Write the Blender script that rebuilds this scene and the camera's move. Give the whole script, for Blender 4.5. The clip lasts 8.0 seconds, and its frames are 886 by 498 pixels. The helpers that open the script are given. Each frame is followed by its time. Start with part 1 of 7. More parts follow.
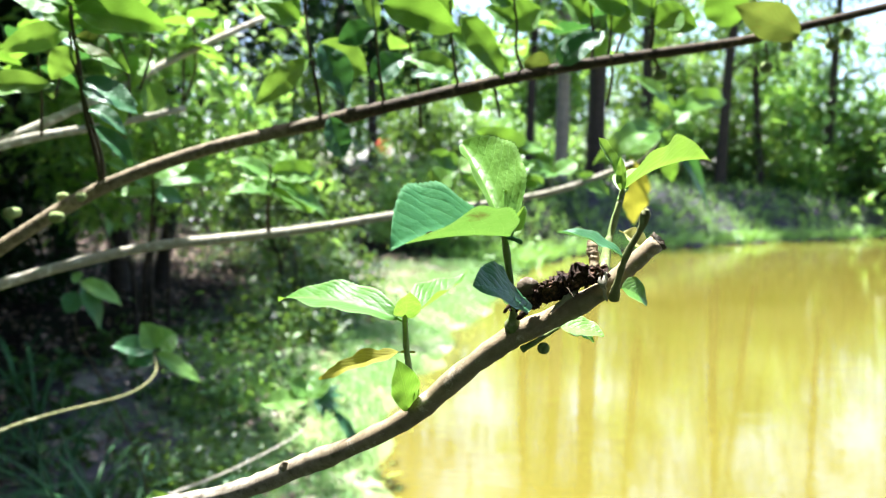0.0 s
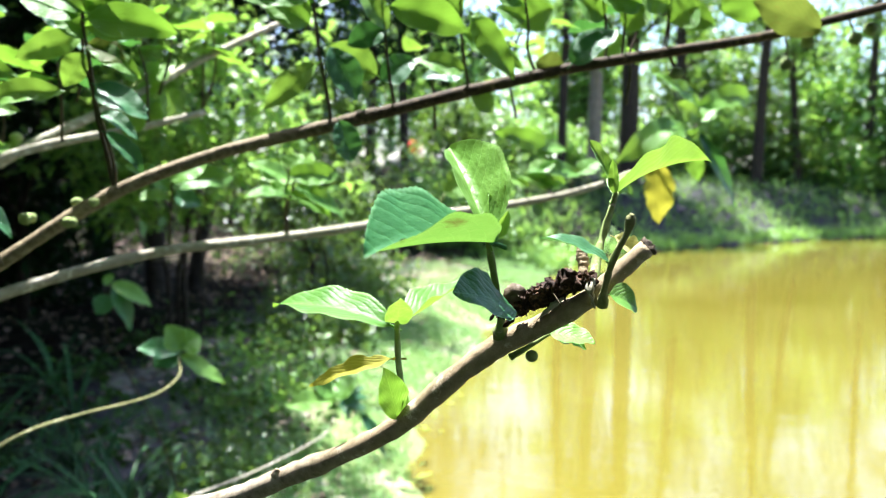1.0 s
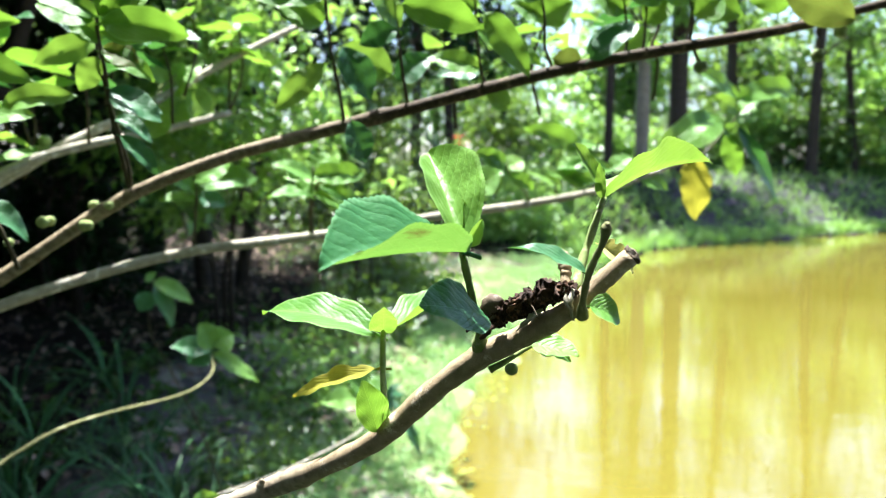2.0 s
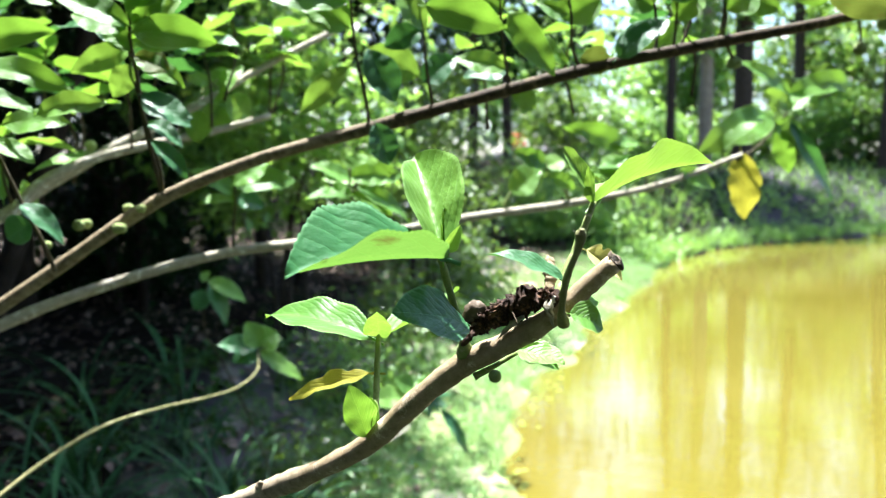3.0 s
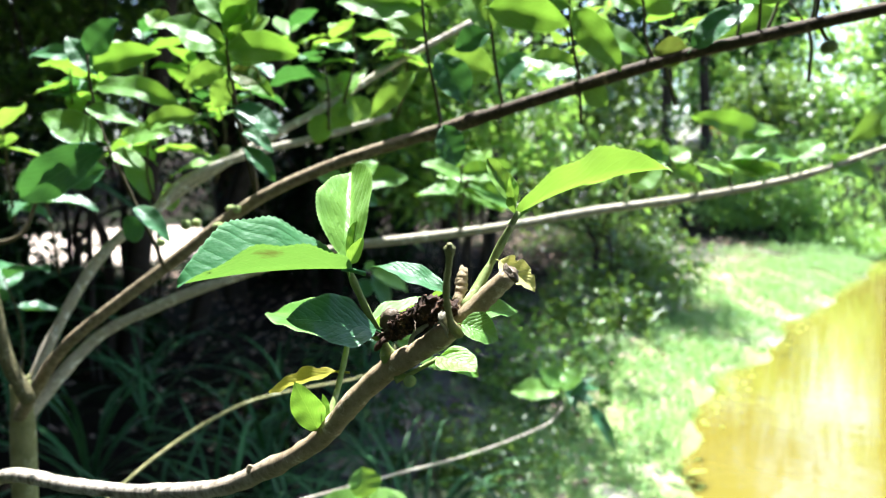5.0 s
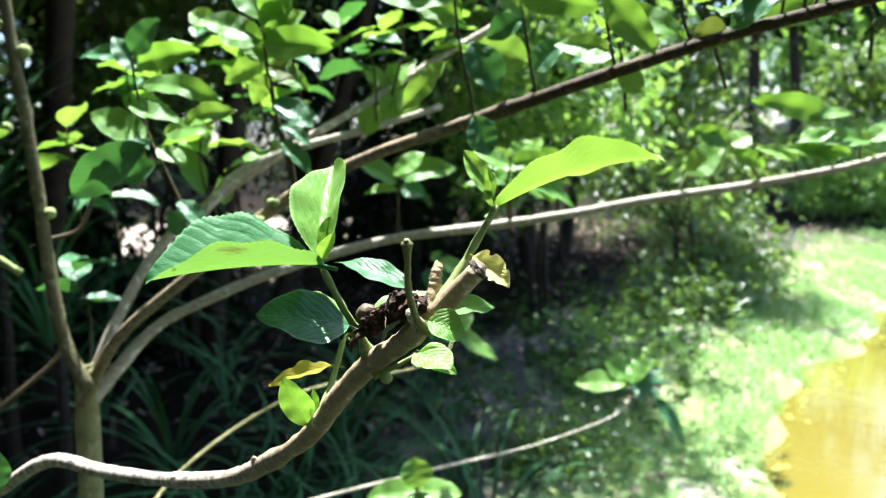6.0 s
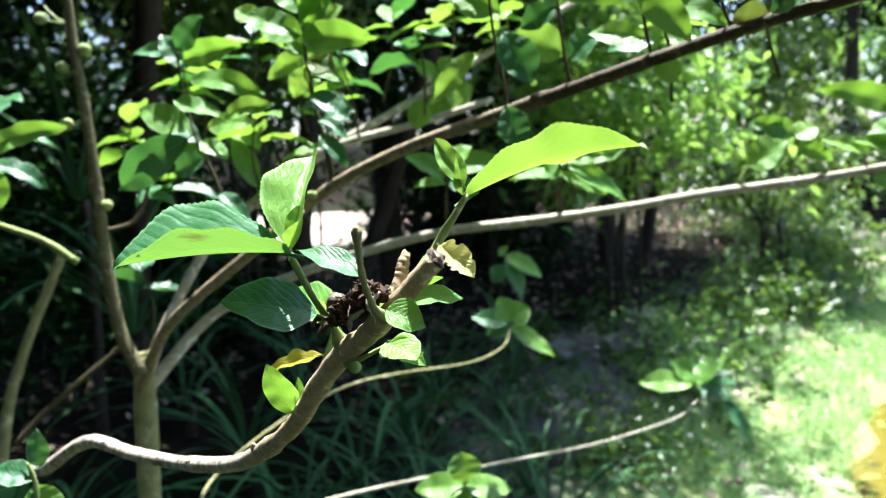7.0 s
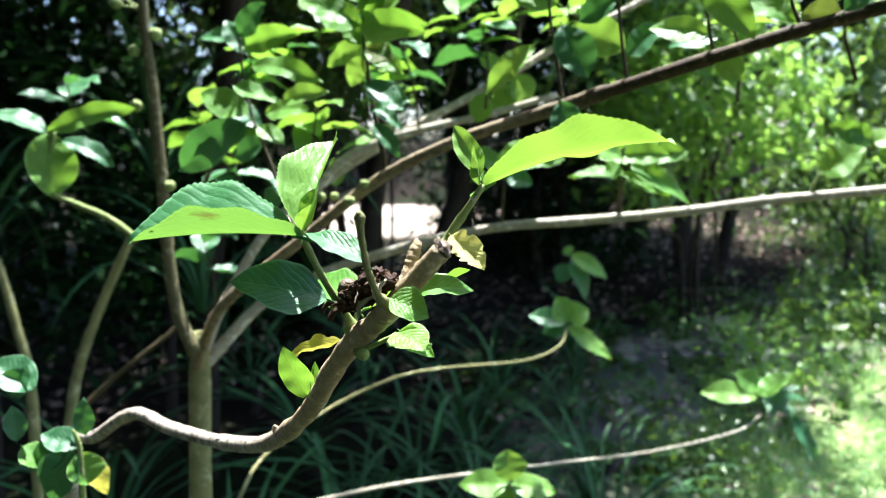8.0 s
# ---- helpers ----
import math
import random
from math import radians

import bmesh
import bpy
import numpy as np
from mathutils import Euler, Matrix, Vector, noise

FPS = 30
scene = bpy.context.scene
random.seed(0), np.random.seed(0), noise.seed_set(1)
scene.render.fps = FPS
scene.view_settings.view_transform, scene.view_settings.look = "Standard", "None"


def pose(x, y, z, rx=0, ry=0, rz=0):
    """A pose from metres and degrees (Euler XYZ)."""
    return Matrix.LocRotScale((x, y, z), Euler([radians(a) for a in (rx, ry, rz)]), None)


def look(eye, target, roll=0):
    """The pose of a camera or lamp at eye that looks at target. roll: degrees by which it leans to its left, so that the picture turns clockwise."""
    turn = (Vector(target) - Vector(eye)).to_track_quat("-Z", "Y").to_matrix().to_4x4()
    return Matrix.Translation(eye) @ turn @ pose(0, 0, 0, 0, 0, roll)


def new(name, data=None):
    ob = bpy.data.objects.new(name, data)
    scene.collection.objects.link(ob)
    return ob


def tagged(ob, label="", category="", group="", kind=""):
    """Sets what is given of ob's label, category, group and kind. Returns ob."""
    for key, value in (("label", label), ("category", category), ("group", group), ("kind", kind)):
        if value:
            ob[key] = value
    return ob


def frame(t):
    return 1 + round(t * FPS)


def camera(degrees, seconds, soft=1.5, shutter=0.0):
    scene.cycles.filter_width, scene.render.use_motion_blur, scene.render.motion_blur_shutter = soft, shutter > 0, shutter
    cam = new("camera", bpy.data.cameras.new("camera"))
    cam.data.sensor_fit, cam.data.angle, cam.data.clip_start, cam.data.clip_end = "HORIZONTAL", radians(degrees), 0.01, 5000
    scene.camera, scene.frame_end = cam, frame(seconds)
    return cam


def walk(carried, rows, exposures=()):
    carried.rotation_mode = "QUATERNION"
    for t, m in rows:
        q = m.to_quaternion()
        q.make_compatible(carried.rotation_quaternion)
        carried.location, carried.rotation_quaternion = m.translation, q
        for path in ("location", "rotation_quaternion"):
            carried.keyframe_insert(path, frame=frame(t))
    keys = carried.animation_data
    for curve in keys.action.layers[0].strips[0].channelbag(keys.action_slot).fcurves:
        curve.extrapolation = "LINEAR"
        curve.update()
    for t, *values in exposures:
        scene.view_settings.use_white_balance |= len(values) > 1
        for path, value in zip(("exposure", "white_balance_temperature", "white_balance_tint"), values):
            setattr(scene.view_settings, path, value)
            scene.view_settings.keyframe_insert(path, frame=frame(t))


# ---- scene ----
cam = camera(58.0, 8.0, 1.0)
PATH = [
    (0, (0.083, -0.005, 1.563), (-0.021, 1.984, 1.381), 1.1),
    (0.5, (0.096, -0.002, 1.565), (-0.049, 1.985, 1.383), 0.8),
    (1, (0.109, 0.005, 1.566), (-0.077, 1.988, 1.383), 0.6),
    (2.5, (0.165, 0.032, 1.575), (-0.205, 1.987, 1.373), -0.2),
    (3, (0.185, 0.036, 1.576), (-0.262, 1.975, 1.376), -0.4),
    (3.5, (0.216, 0.049, 1.58), (-0.34, 1.959, 1.376), -0.6),
    (4, (0.258, 0.055, 1.585), (-0.417, 1.926, 1.376), -0.9),
    (4.5, (0.302, 0.06, 1.587), (-0.496, 1.882, 1.374), -1.2),
    (6, (0.378, 0.107, 1.587), (-0.696, 1.776, 1.348), -2.6),
    (6.5, (0.408, 0.128, 1.586), (-0.757, 1.736, 1.341), -3.0),
    (7, (0.424, 0.147, 1.58), (-0.817, 1.697, 1.34), -2.8),
    (7.5, (0.433, 0.16, 1.58), (-0.88, 1.65, 1.337), -1.7),
    (8, (0.442, 0.174, 1.575), (-0.934, 1.604, 1.33), -0.7),
]
walk(cam, [(t, look(eye, target, roll)) for t, eye, target, roll in PATH], [(0.0, 2.42, 5950, 12), (8.0, 2.50, 5850, 12)])

# ---- daylight ----
cam.data.dof.use_dof = True
cam.data.dof.focus_distance = 0.46
cam.data.dof.aperture_fstop = 9.5

SUN = Vector((-0.12, 0.25, 0.96)).normalized()
world = bpy.data.worlds.new("world")
scene.world = world
world.use_nodes = True
wn = world.node_tree.nodes
sky = wn.new("ShaderNodeTexSky")
sky.sky_type = "NISHITA"
sky.sun_disc = False
sky.dust_density = 1.6
sky.sun_elevation = math.asin(SUN.z)
sky.sun_rotation = math.atan2(SUN.x, SUN.y)
world.node_tree.links.new(sky.outputs["Color"], wn["Background"].inputs["Color"])
wn["Background"].inputs["Strength"].default_value = 0.09
sun = new("sun", bpy.data.lights.new("sun", "SUN"))
sun.data.energy = 5.0
sun.data.angle = radians(0.55)
sun.data.color = (1.0, 0.965, 0.90)
sun.matrix_basis = look(SUN * 30, (0, 0, 0))


# ---- materials ----
def nodes_of(name):
    m = bpy.data.materials.new(name)
    m.use_nodes = True
    nt = m.node_tree
    return m, nt, nt.nodes["Principled BSDF"], nt.nodes["Material Output"]


def ramp(nt, fac, stops):
    r = nt.nodes.new("ShaderNodeValToRGB")
    els = r.color_ramp.elements
    while len(els) < len(stops):
        els.new(0.5)
    for el, (p, c) in zip(els, stops):
        el.position, el.color = p, (*c, 1)
    nt.links.new(fac, r.inputs["Fac"])
    return r.outputs["Color"]


def noise_tex(nt, scale, detail=4.0, vec=None, rough=0.55):
    n = nt.nodes.new("ShaderNodeTexNoise")
    n.inputs["Scale"].default_value = scale
    n.inputs["Detail"].default_value = detail
    n.inputs["Roughness"].default_value = rough
    if vec is not None:
        nt.links.new(vec, n.inputs["Vector"])
    return n


def math_node(nt, op, a, b=None, c=None):
    n = nt.nodes.new("ShaderNodeMath")
    n.operation = op
    for i, v in enumerate((a, b, c)):
        if v is None:
            continue
        if isinstance(v, (int, float)):
            n.inputs[i].default_value = v
        else:
            nt.links.new(v, n.inputs[i])
    return n.outputs[0]


def mix_color(nt, fac, a, b, mode="MIX"):
    n = nt.nodes.new("ShaderNodeMix")
    n.data_type, n.blend_type = "RGBA", mode
    for i, v in ((0, fac), (6, a), (7, b)):
        if isinstance(v, (int, float)):
            n.inputs[i].default_value = v
        elif isinstance(v, tuple):
            n.inputs[i].default_value = (*v, 1)
        else:
            nt.links.new(v, n.inputs[i])
    return n.outputs[2]


def bump(nt, height, strength, distance, target):
    b = nt.nodes.new("ShaderNodeBump")
    b.inputs["Strength"].default_value = strength
    b.inputs["Distance"].default_value = distance
    nt.links.new(height, b.inputs["Height"])
    nt.links.new(b.outputs["Normal"], target)
    return b


def coords(nt, which="Object"):
    return nt.nodes.new("ShaderNodeTexCoord").outputs[which]


def leaf_material(name, dark, light, glow, share=0.45, rough=0.58, blotch=None, spot=None, gloss=0.14, tones=(0.2, 0.85)):
    """Leaf blade: veined green with a waxy top, light passing through. The blade runs along y from 0 to 1."""
    m, nt, p, out = nodes_of(name)
    vec = coords(nt)
    sep = nt.nodes.new("ShaderNodeSeparateXYZ")
    nt.links.new(vec, sep.inputs[0])
    x = math_node(nt, "ABSOLUTE", sep.outputs["X"])
    # side veins run forward from the midrib
    bow = math_node(nt, "MULTIPLY", math_node(nt, "MULTIPLY", x, x), 0.9)
    wander = math_node(nt, "MULTIPLY", noise_tex(nt, 3.5, 2.0, vec).outputs["Fac"], 0.10)
    s = math_node(nt, "ADD", math_node(nt, "SUBTRACT", math_node(nt, "SUBTRACT", sep.outputs["Y"], math_node(nt, "MULTIPLY", x, 0.55)), bow), wander)
    saw = math_node(nt, "PINGPONG", math_node(nt, "MULTIPLY", s, 7.5), 0.5)
    side = math_node(nt, "LESS_THAN", saw, 0.040)
    mid = math_node(nt, "LESS_THAN", x, 0.009)
    vein = math_node(nt, "MAXIMUM", math_node(nt, "MULTIPLY", side, 0.6), mid)
    big = noise_tex(nt, 2.5, 3.0, vec)
    fine = noise_tex(nt, 14.0, 3.0, vec)
    info = nt.nodes.new("ShaderNodeObjectInfo")
    tone = math_node(nt, "ADD", math_node(nt, "MULTIPLY", big.outputs["Fac"], 0.6), math_node(nt, "MULTIPLY", info.outputs["Random"], 0.55))
    col = ramp(nt, tone, [(tones[0], dark), (tones[1], light)])
    col = mix_color(nt, math_node(nt, "MULTIPLY", fine.outputs["Fac"], 0.35), col, tuple(c * 0.6 for c in dark))
    if blotch:
        spots = noise_tex(nt, 4.0, 5.0, vec, 0.65)
        col = mix_color(nt, ramp(nt, spots.outputs["Fac"], [(0.52, (0, 0, 0)), (0.62, (1, 1, 1))]), col, blotch)
    if spot:
        # one browned patch on the blade
        where = nt.nodes.new("ShaderNodeVectorMath")
        where.operation = "DISTANCE"
        nt.links.new(vec, where.inputs[0])
        where.inputs[1].default_value = (*spot, 0.05)
        patch = math_node(nt, "ADD", where.outputs["Value"], math_node(nt, "MULTIPLY", fine.outputs["Fac"], 0.14))
        brown = ramp(nt, patch, [(0.10, (1, 1, 1)), (0.17, (0, 0, 0))])
        col = mix_color(nt, brown, col, (0.050, 0.036, 0.010))
    veined = mix_color(nt, math_node(nt, "MULTIPLY", vein, 0.38), col, tuple(min(1, c * 1.6 + 0.04) for c in light))
    # pale downy rim along the toothed edge
    rim_at = nt.nodes.new("ShaderNodeAttribute")
    rim_at.attribute_name = "rim"
    rim = ramp(nt, rim_at.outputs["Fac"], [(0.90, (0, 0, 0)), (0.985, (1, 1, 1))])
    veined = mix_color(nt, math_node(nt, "MULTIPLY", rim, 0.6), veined, tuple(min(1, c * 1.5 + 0.12) for c in light))
    nt.links.new(veined, p.inputs["Base Color"])
    p.inputs["Roughness"].default_value = rough
    p.inputs["Specular IOR Level"].default_value = gloss
    # the blade swells between its side veins
    swell = math_node(nt, "MULTIPLY", math_node(nt, "MINIMUM", saw, 0.3), 0.35)
    h = math_node(nt, "SUBTRACT", math_node(nt, "ADD", math_node(nt, "MULTIPLY", fine.outputs["Fac"], 0.35), swell), math_node(nt, "MULTIPLY", vein, 0.12))
    bump(nt, h, 0.6, 0.003, p.inputs["Normal"])
    tr = nt.nodes.new("ShaderNodeBsdfTranslucent")
    through_col = mix_color(nt, math_node(nt, "MULTIPLY", vein, 0.35), glow, tuple(c * 0.55 for c in glow))
    through_col = mix_color(nt, math_node(nt, "MULTIPLY", big.outputs["Fac"], 0.4), through_col, tuple(c * 0.7 for c in glow))
    if spot:
        through_col = mix_color(nt, brown, through_col, (0.06, 0.045, 0.010))
    nt.links.new(through_col, tr.inputs["Color"])
    mx = nt.nodes.new("ShaderNodeMixShader")
    mx.inputs[0].default_value = share
    nt.links.new(p.outputs[0], mx.inputs[1])
    nt.links.new(tr.outputs[0], mx.inputs[2])
    nt.links.new(mx.outputs[0], out.inputs["Surface"])
    return m


def crown_material(name, dark, light, glow, share=0.4, rough=0.4, gloss=0.5):
    """Small leaves of shrubs and trees, each leaf a little different."""
    m, nt, p, out = nodes_of(name)
    geo = nt.nodes.new("ShaderNodeNewGeometry")
    big = noise_tex(nt, 0.9, 3.0, coords(nt))
    tone = math_node(nt, "ADD", math_node(nt, "MULTIPLY", geo.outputs["Random Per Island"], 0.7), math_node(nt, "MULTIPLY", big.outputs["Fac"], 0.3))
    col = ramp(nt, tone, [(0.1, dark), (0.8, light)])
    fine = noise_tex(nt, 60.0, 3.0, coords(nt))
    col = mix_color(nt, math_node(nt, "MULTIPLY", fine.outputs["Fac"], 0.4), col, dark)
    nt.links.new(col, p.inputs["Base Color"])
    p.inputs["Roughness"].default_value = rough
    p.inputs["Specular IOR Level"].default_value = gloss
    bump(nt, fine.outputs["Fac"], 0.3, 0.01, p.inputs["Normal"])
    tr = nt.nodes.new("ShaderNodeBsdfTranslucent")
    tr.inputs["Color"].default_value = (*glow, 1)
    mx = nt.nodes.new("ShaderNodeMixShader")
    mx.inputs[0].default_value = share
    nt.links.new(p.outputs[0], mx.inputs[1])
    nt.links.new(tr.outputs[0], mx.inputs[2])
    nt.links.new(mx.outputs[0], out.inputs["Surface"])
    return m


def bark_material(name, dark, light, scale, patch=None, green=0.0, lit_span=None, lit_tones=((0.13, 0.13, 0.12), (0.33, 0.32, 0.30))):
    m, nt, p, _ = nodes_of(name)
    vec = coords(nt)
    mp = nt.nodes.new("ShaderNodeMapping")
    mp.inputs["Scale"].default_value = (1.0, 1.0, 1.0)
    nt.links.new(vec, mp.inputs["Vector"])
    big = noise_tex(nt, scale, 6.0, mp.outputs[0], 0.62)
    fine = noise_tex(nt, scale * 7, 5.0, mp.outputs[0], 0.6)
    col = ramp(nt, big.outputs["Fac"], [(0.3, dark), (0.7, light)])
    col = mix_color(nt, math_node(nt, "MULTIPLY", fine.outputs["Fac"], 0.5), col, tuple(c * 0.55 for c in dark))
    if patch:
        spots = noise_tex(nt, scale * 0.55, 5.0, mp.outputs[0], 0.7)
        col = mix_color(nt, ramp(nt, spots.outputs["Fac"], [(0.56, (0, 0, 0)), (0.64, (1, 1, 1))]), col, patch)
    if green:
        film = noise_tex(nt, scale * 0.3, 2.0, mp.outputs[0])
        col = mix_color(nt, math_node(nt, "MULTIPLY", film.outputs["Fac"], green), col, (0.09, 0.13, 0.04))
    if lit_span:
        # paler towards one end: lighter bark plus sun and skylight put into the colour
        sep = nt.nodes.new("ShaderNodeSeparateXYZ")
        nt.links.new(vec, sep.inputs[0])
        span = nt.nodes.new("ShaderNodeMapRange")
        nt.links.new(sep.outputs["X"], span.inputs[0])
        span.inputs[1].default_value, span.inputs[2].default_value = lit_span
        lit_bark = ramp(nt, big.outputs["Fac"], [(0.36, lit_tones[0]), (0.6, lit_tones[1])])
        col = mix_color(nt, span.outputs[0], col, lit_bark)
    nt.links.new(col, p.inputs["Base Color"])
    p.inputs["Roughness"].default_value = 0.75
    p.inputs["Specular IOR Level"].default_value = 0.2
    h = math_node(nt, "ADD", math_node(nt, "MULTIPLY", big.outputs["Fac"], 0.7), math_node(nt, "MULTIPLY", fine.outputs["Fac"], 0.4))
    bump(nt, h, 0.6, 0.3 / scale, p.inputs["Normal"])
    return m


M_LEAF = leaf_material("leaf_fresh", (0.07, 0.21, 0.035), (0.20, 0.40, 0.07), (0.19, 0.36, 0.03), 0.46, 0.45, None, None, 0.27)
M_LEAF_SPOTTED = leaf_material("leaf_spotted", (0.045, 0.18, 0.065), (0.09, 0.28, 0.085), (0.11, 0.22, 0.03), 0.46, 0.5, None, (-0.36, 0.52))
M_LEAF_DARK = leaf_material("leaf_mature", (0.03, 0.12, 0.045), (0.07, 0.205, 0.07), (0.07, 0.20, 0.03), 0.33, 0.4, None, None, 0.36)
M_LEAF_YOUNG = leaf_material("leaf_young", (0.12, 0.31, 0.045), (0.25, 0.46, 0.085), (0.20, 0.34, 0.035), 0.48, 0.42, None, None, 0.42)
M_LEAF_YELLOW = leaf_material("leaf_yellowing", (0.32, 0.32, 0.035), (0.48, 0.45, 0.06), (0.46, 0.43, 0.04), 0.45, 0.5, (0.15, 0.16, 0.025))
M_LEAF_PALE = leaf_material("leaf_pale_yellow", (0.62, 0.60, 0.18), (0.74, 0.70, 0.30), (0.62, 0.58, 0.14), 0.45, 0.5)
M_LEAF_BROWNED = leaf_material("leaf_browned", (0.07, 0.12, 0.02), (0.14, 0.19, 0.035), (0.17, 0.22, 0.03), 0.4, 0.5, (0.13, 0.09, 0.02))
M_BARK = bark_material("bark_brown", (0.085, 0.062, 0.038), (0.175, 0.135, 0.09), 150.0, (0.36, 0.31, 0.25))
M_BARK_BROKEN = bark_material("bark_broken", (0.22, 0.162, 0.090), (0.45, 0.35, 0.215), 130.0, (0.54, 0.45, 0.31), 0.15, (0.02, -0.14), ((0.11, 0.098, 0.075), (0.43, 0.385, 0.31)))
# dark brown end: darker bark with shade added, tan end as if sunlit
M_BARK_UPPER = bark_material("bark_upper", (0.034, 0.022, 0.012), (0.090, 0.060, 0.032), 120.0, (0.15, 0.105, 0.060), 0.1, (-0.06, -0.18), ((0.12, 0.094, 0.052), (0.25, 0.205, 0.125)))
M_BARK_PALE = bark_material("bark_pale", (0.27, 0.24, 0.175), (0.50, 0.455, 0.355), 90.0, (0.62, 0.58, 0.49), 0.15)
M_BARK_TRUNK = bark_material("bark_trunk", (0.16, 0.15, 0.06), (0.35, 0.32, 0.145), 40.0, (0.44, 0.42, 0.25), 0.45)
M_BARK_STEM = bark_material("bark_stem", (0.075, 0.060, 0.028), (0.17, 0.14, 0.07), 110.0, (0.26, 0.23, 0.14), 0.3)
M_TWIG = bark_material("twig_dark", (0.05, 0.042, 0.02), (0.11, 0.09, 0.045), 220.0)
M_TWIG_GREEN = bark_material("twig_green", (0.14, 0.20, 0.05), (0.25, 0.31, 0.10), 260.0, (0.32, 0.31, 0.18))
M_CRUST = bark_material("rotten_bark", (0.010, 0.005, 0.003), (0.085, 0.043, 0.022), 190.0, (0.20, 0.10, 0.05))
M_FRUIT = bark_material("fruit_green", (0.22, 0.31, 0.09), (0.38, 0.45, 0.17), 150.0)
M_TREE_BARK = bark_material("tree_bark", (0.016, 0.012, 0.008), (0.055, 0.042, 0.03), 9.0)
M_TREE_BARK_PALE = bark_material("tree_bark_pale", (0.14, 0.12, 0.09), (0.30, 0.26, 0.2), 8.0)
M_CROWN = crown_material("crown_green", (0.014, 0.040, 0.012), (0.105, 0.20, 0.035), (0.18, 0.30, 0.035), 0.33, 0.34, 0.4)
# brighter copy of the crown green, with sunlight put into the colour
M_CROWN_LIT = crown_material("crown_lit", (0.022, 0.08, 0.016), (0.22, 0.41, 0.085), (0.32, 0.54, 0.08), 0.42, 0.40, 0.55)
# near-black copy of the crown green; shade is put into its colour
M_CROWN_SHADE = crown_material("crown_shade", (0.003, 0.010, 0.003), (0.016, 0.042, 0.012), (0.02, 0.06, 0.010), 0.2, 0.45, 0.04)
# most blades near-black for shade, a few bright as if caught by sun
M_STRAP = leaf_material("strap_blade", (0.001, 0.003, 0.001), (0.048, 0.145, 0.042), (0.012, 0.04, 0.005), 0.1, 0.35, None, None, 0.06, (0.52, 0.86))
M_GRASS = crown_material("grass", (0.09, 0.23, 0.055), (0.28, 0.45, 0.145), (0.32, 0.52, 0.15), 0.35, 0.5)
M_GRASS_BRIGHT = crown_material("grass_bright", (0.09, 0.22, 0.03), (0.26, 0.44, 0.09), (0.30, 0.5, 0.08), 0.35, 0.5)
# darker copy of the grass, with shade put into its colour
M_GRASS_SHADE = crown_material("grass_shaded", (0.02, 0.06, 0.01), (0.07, 0.14, 0.025), (0.09, 0.17, 0.02), 0.3, 0.5, 0.15)


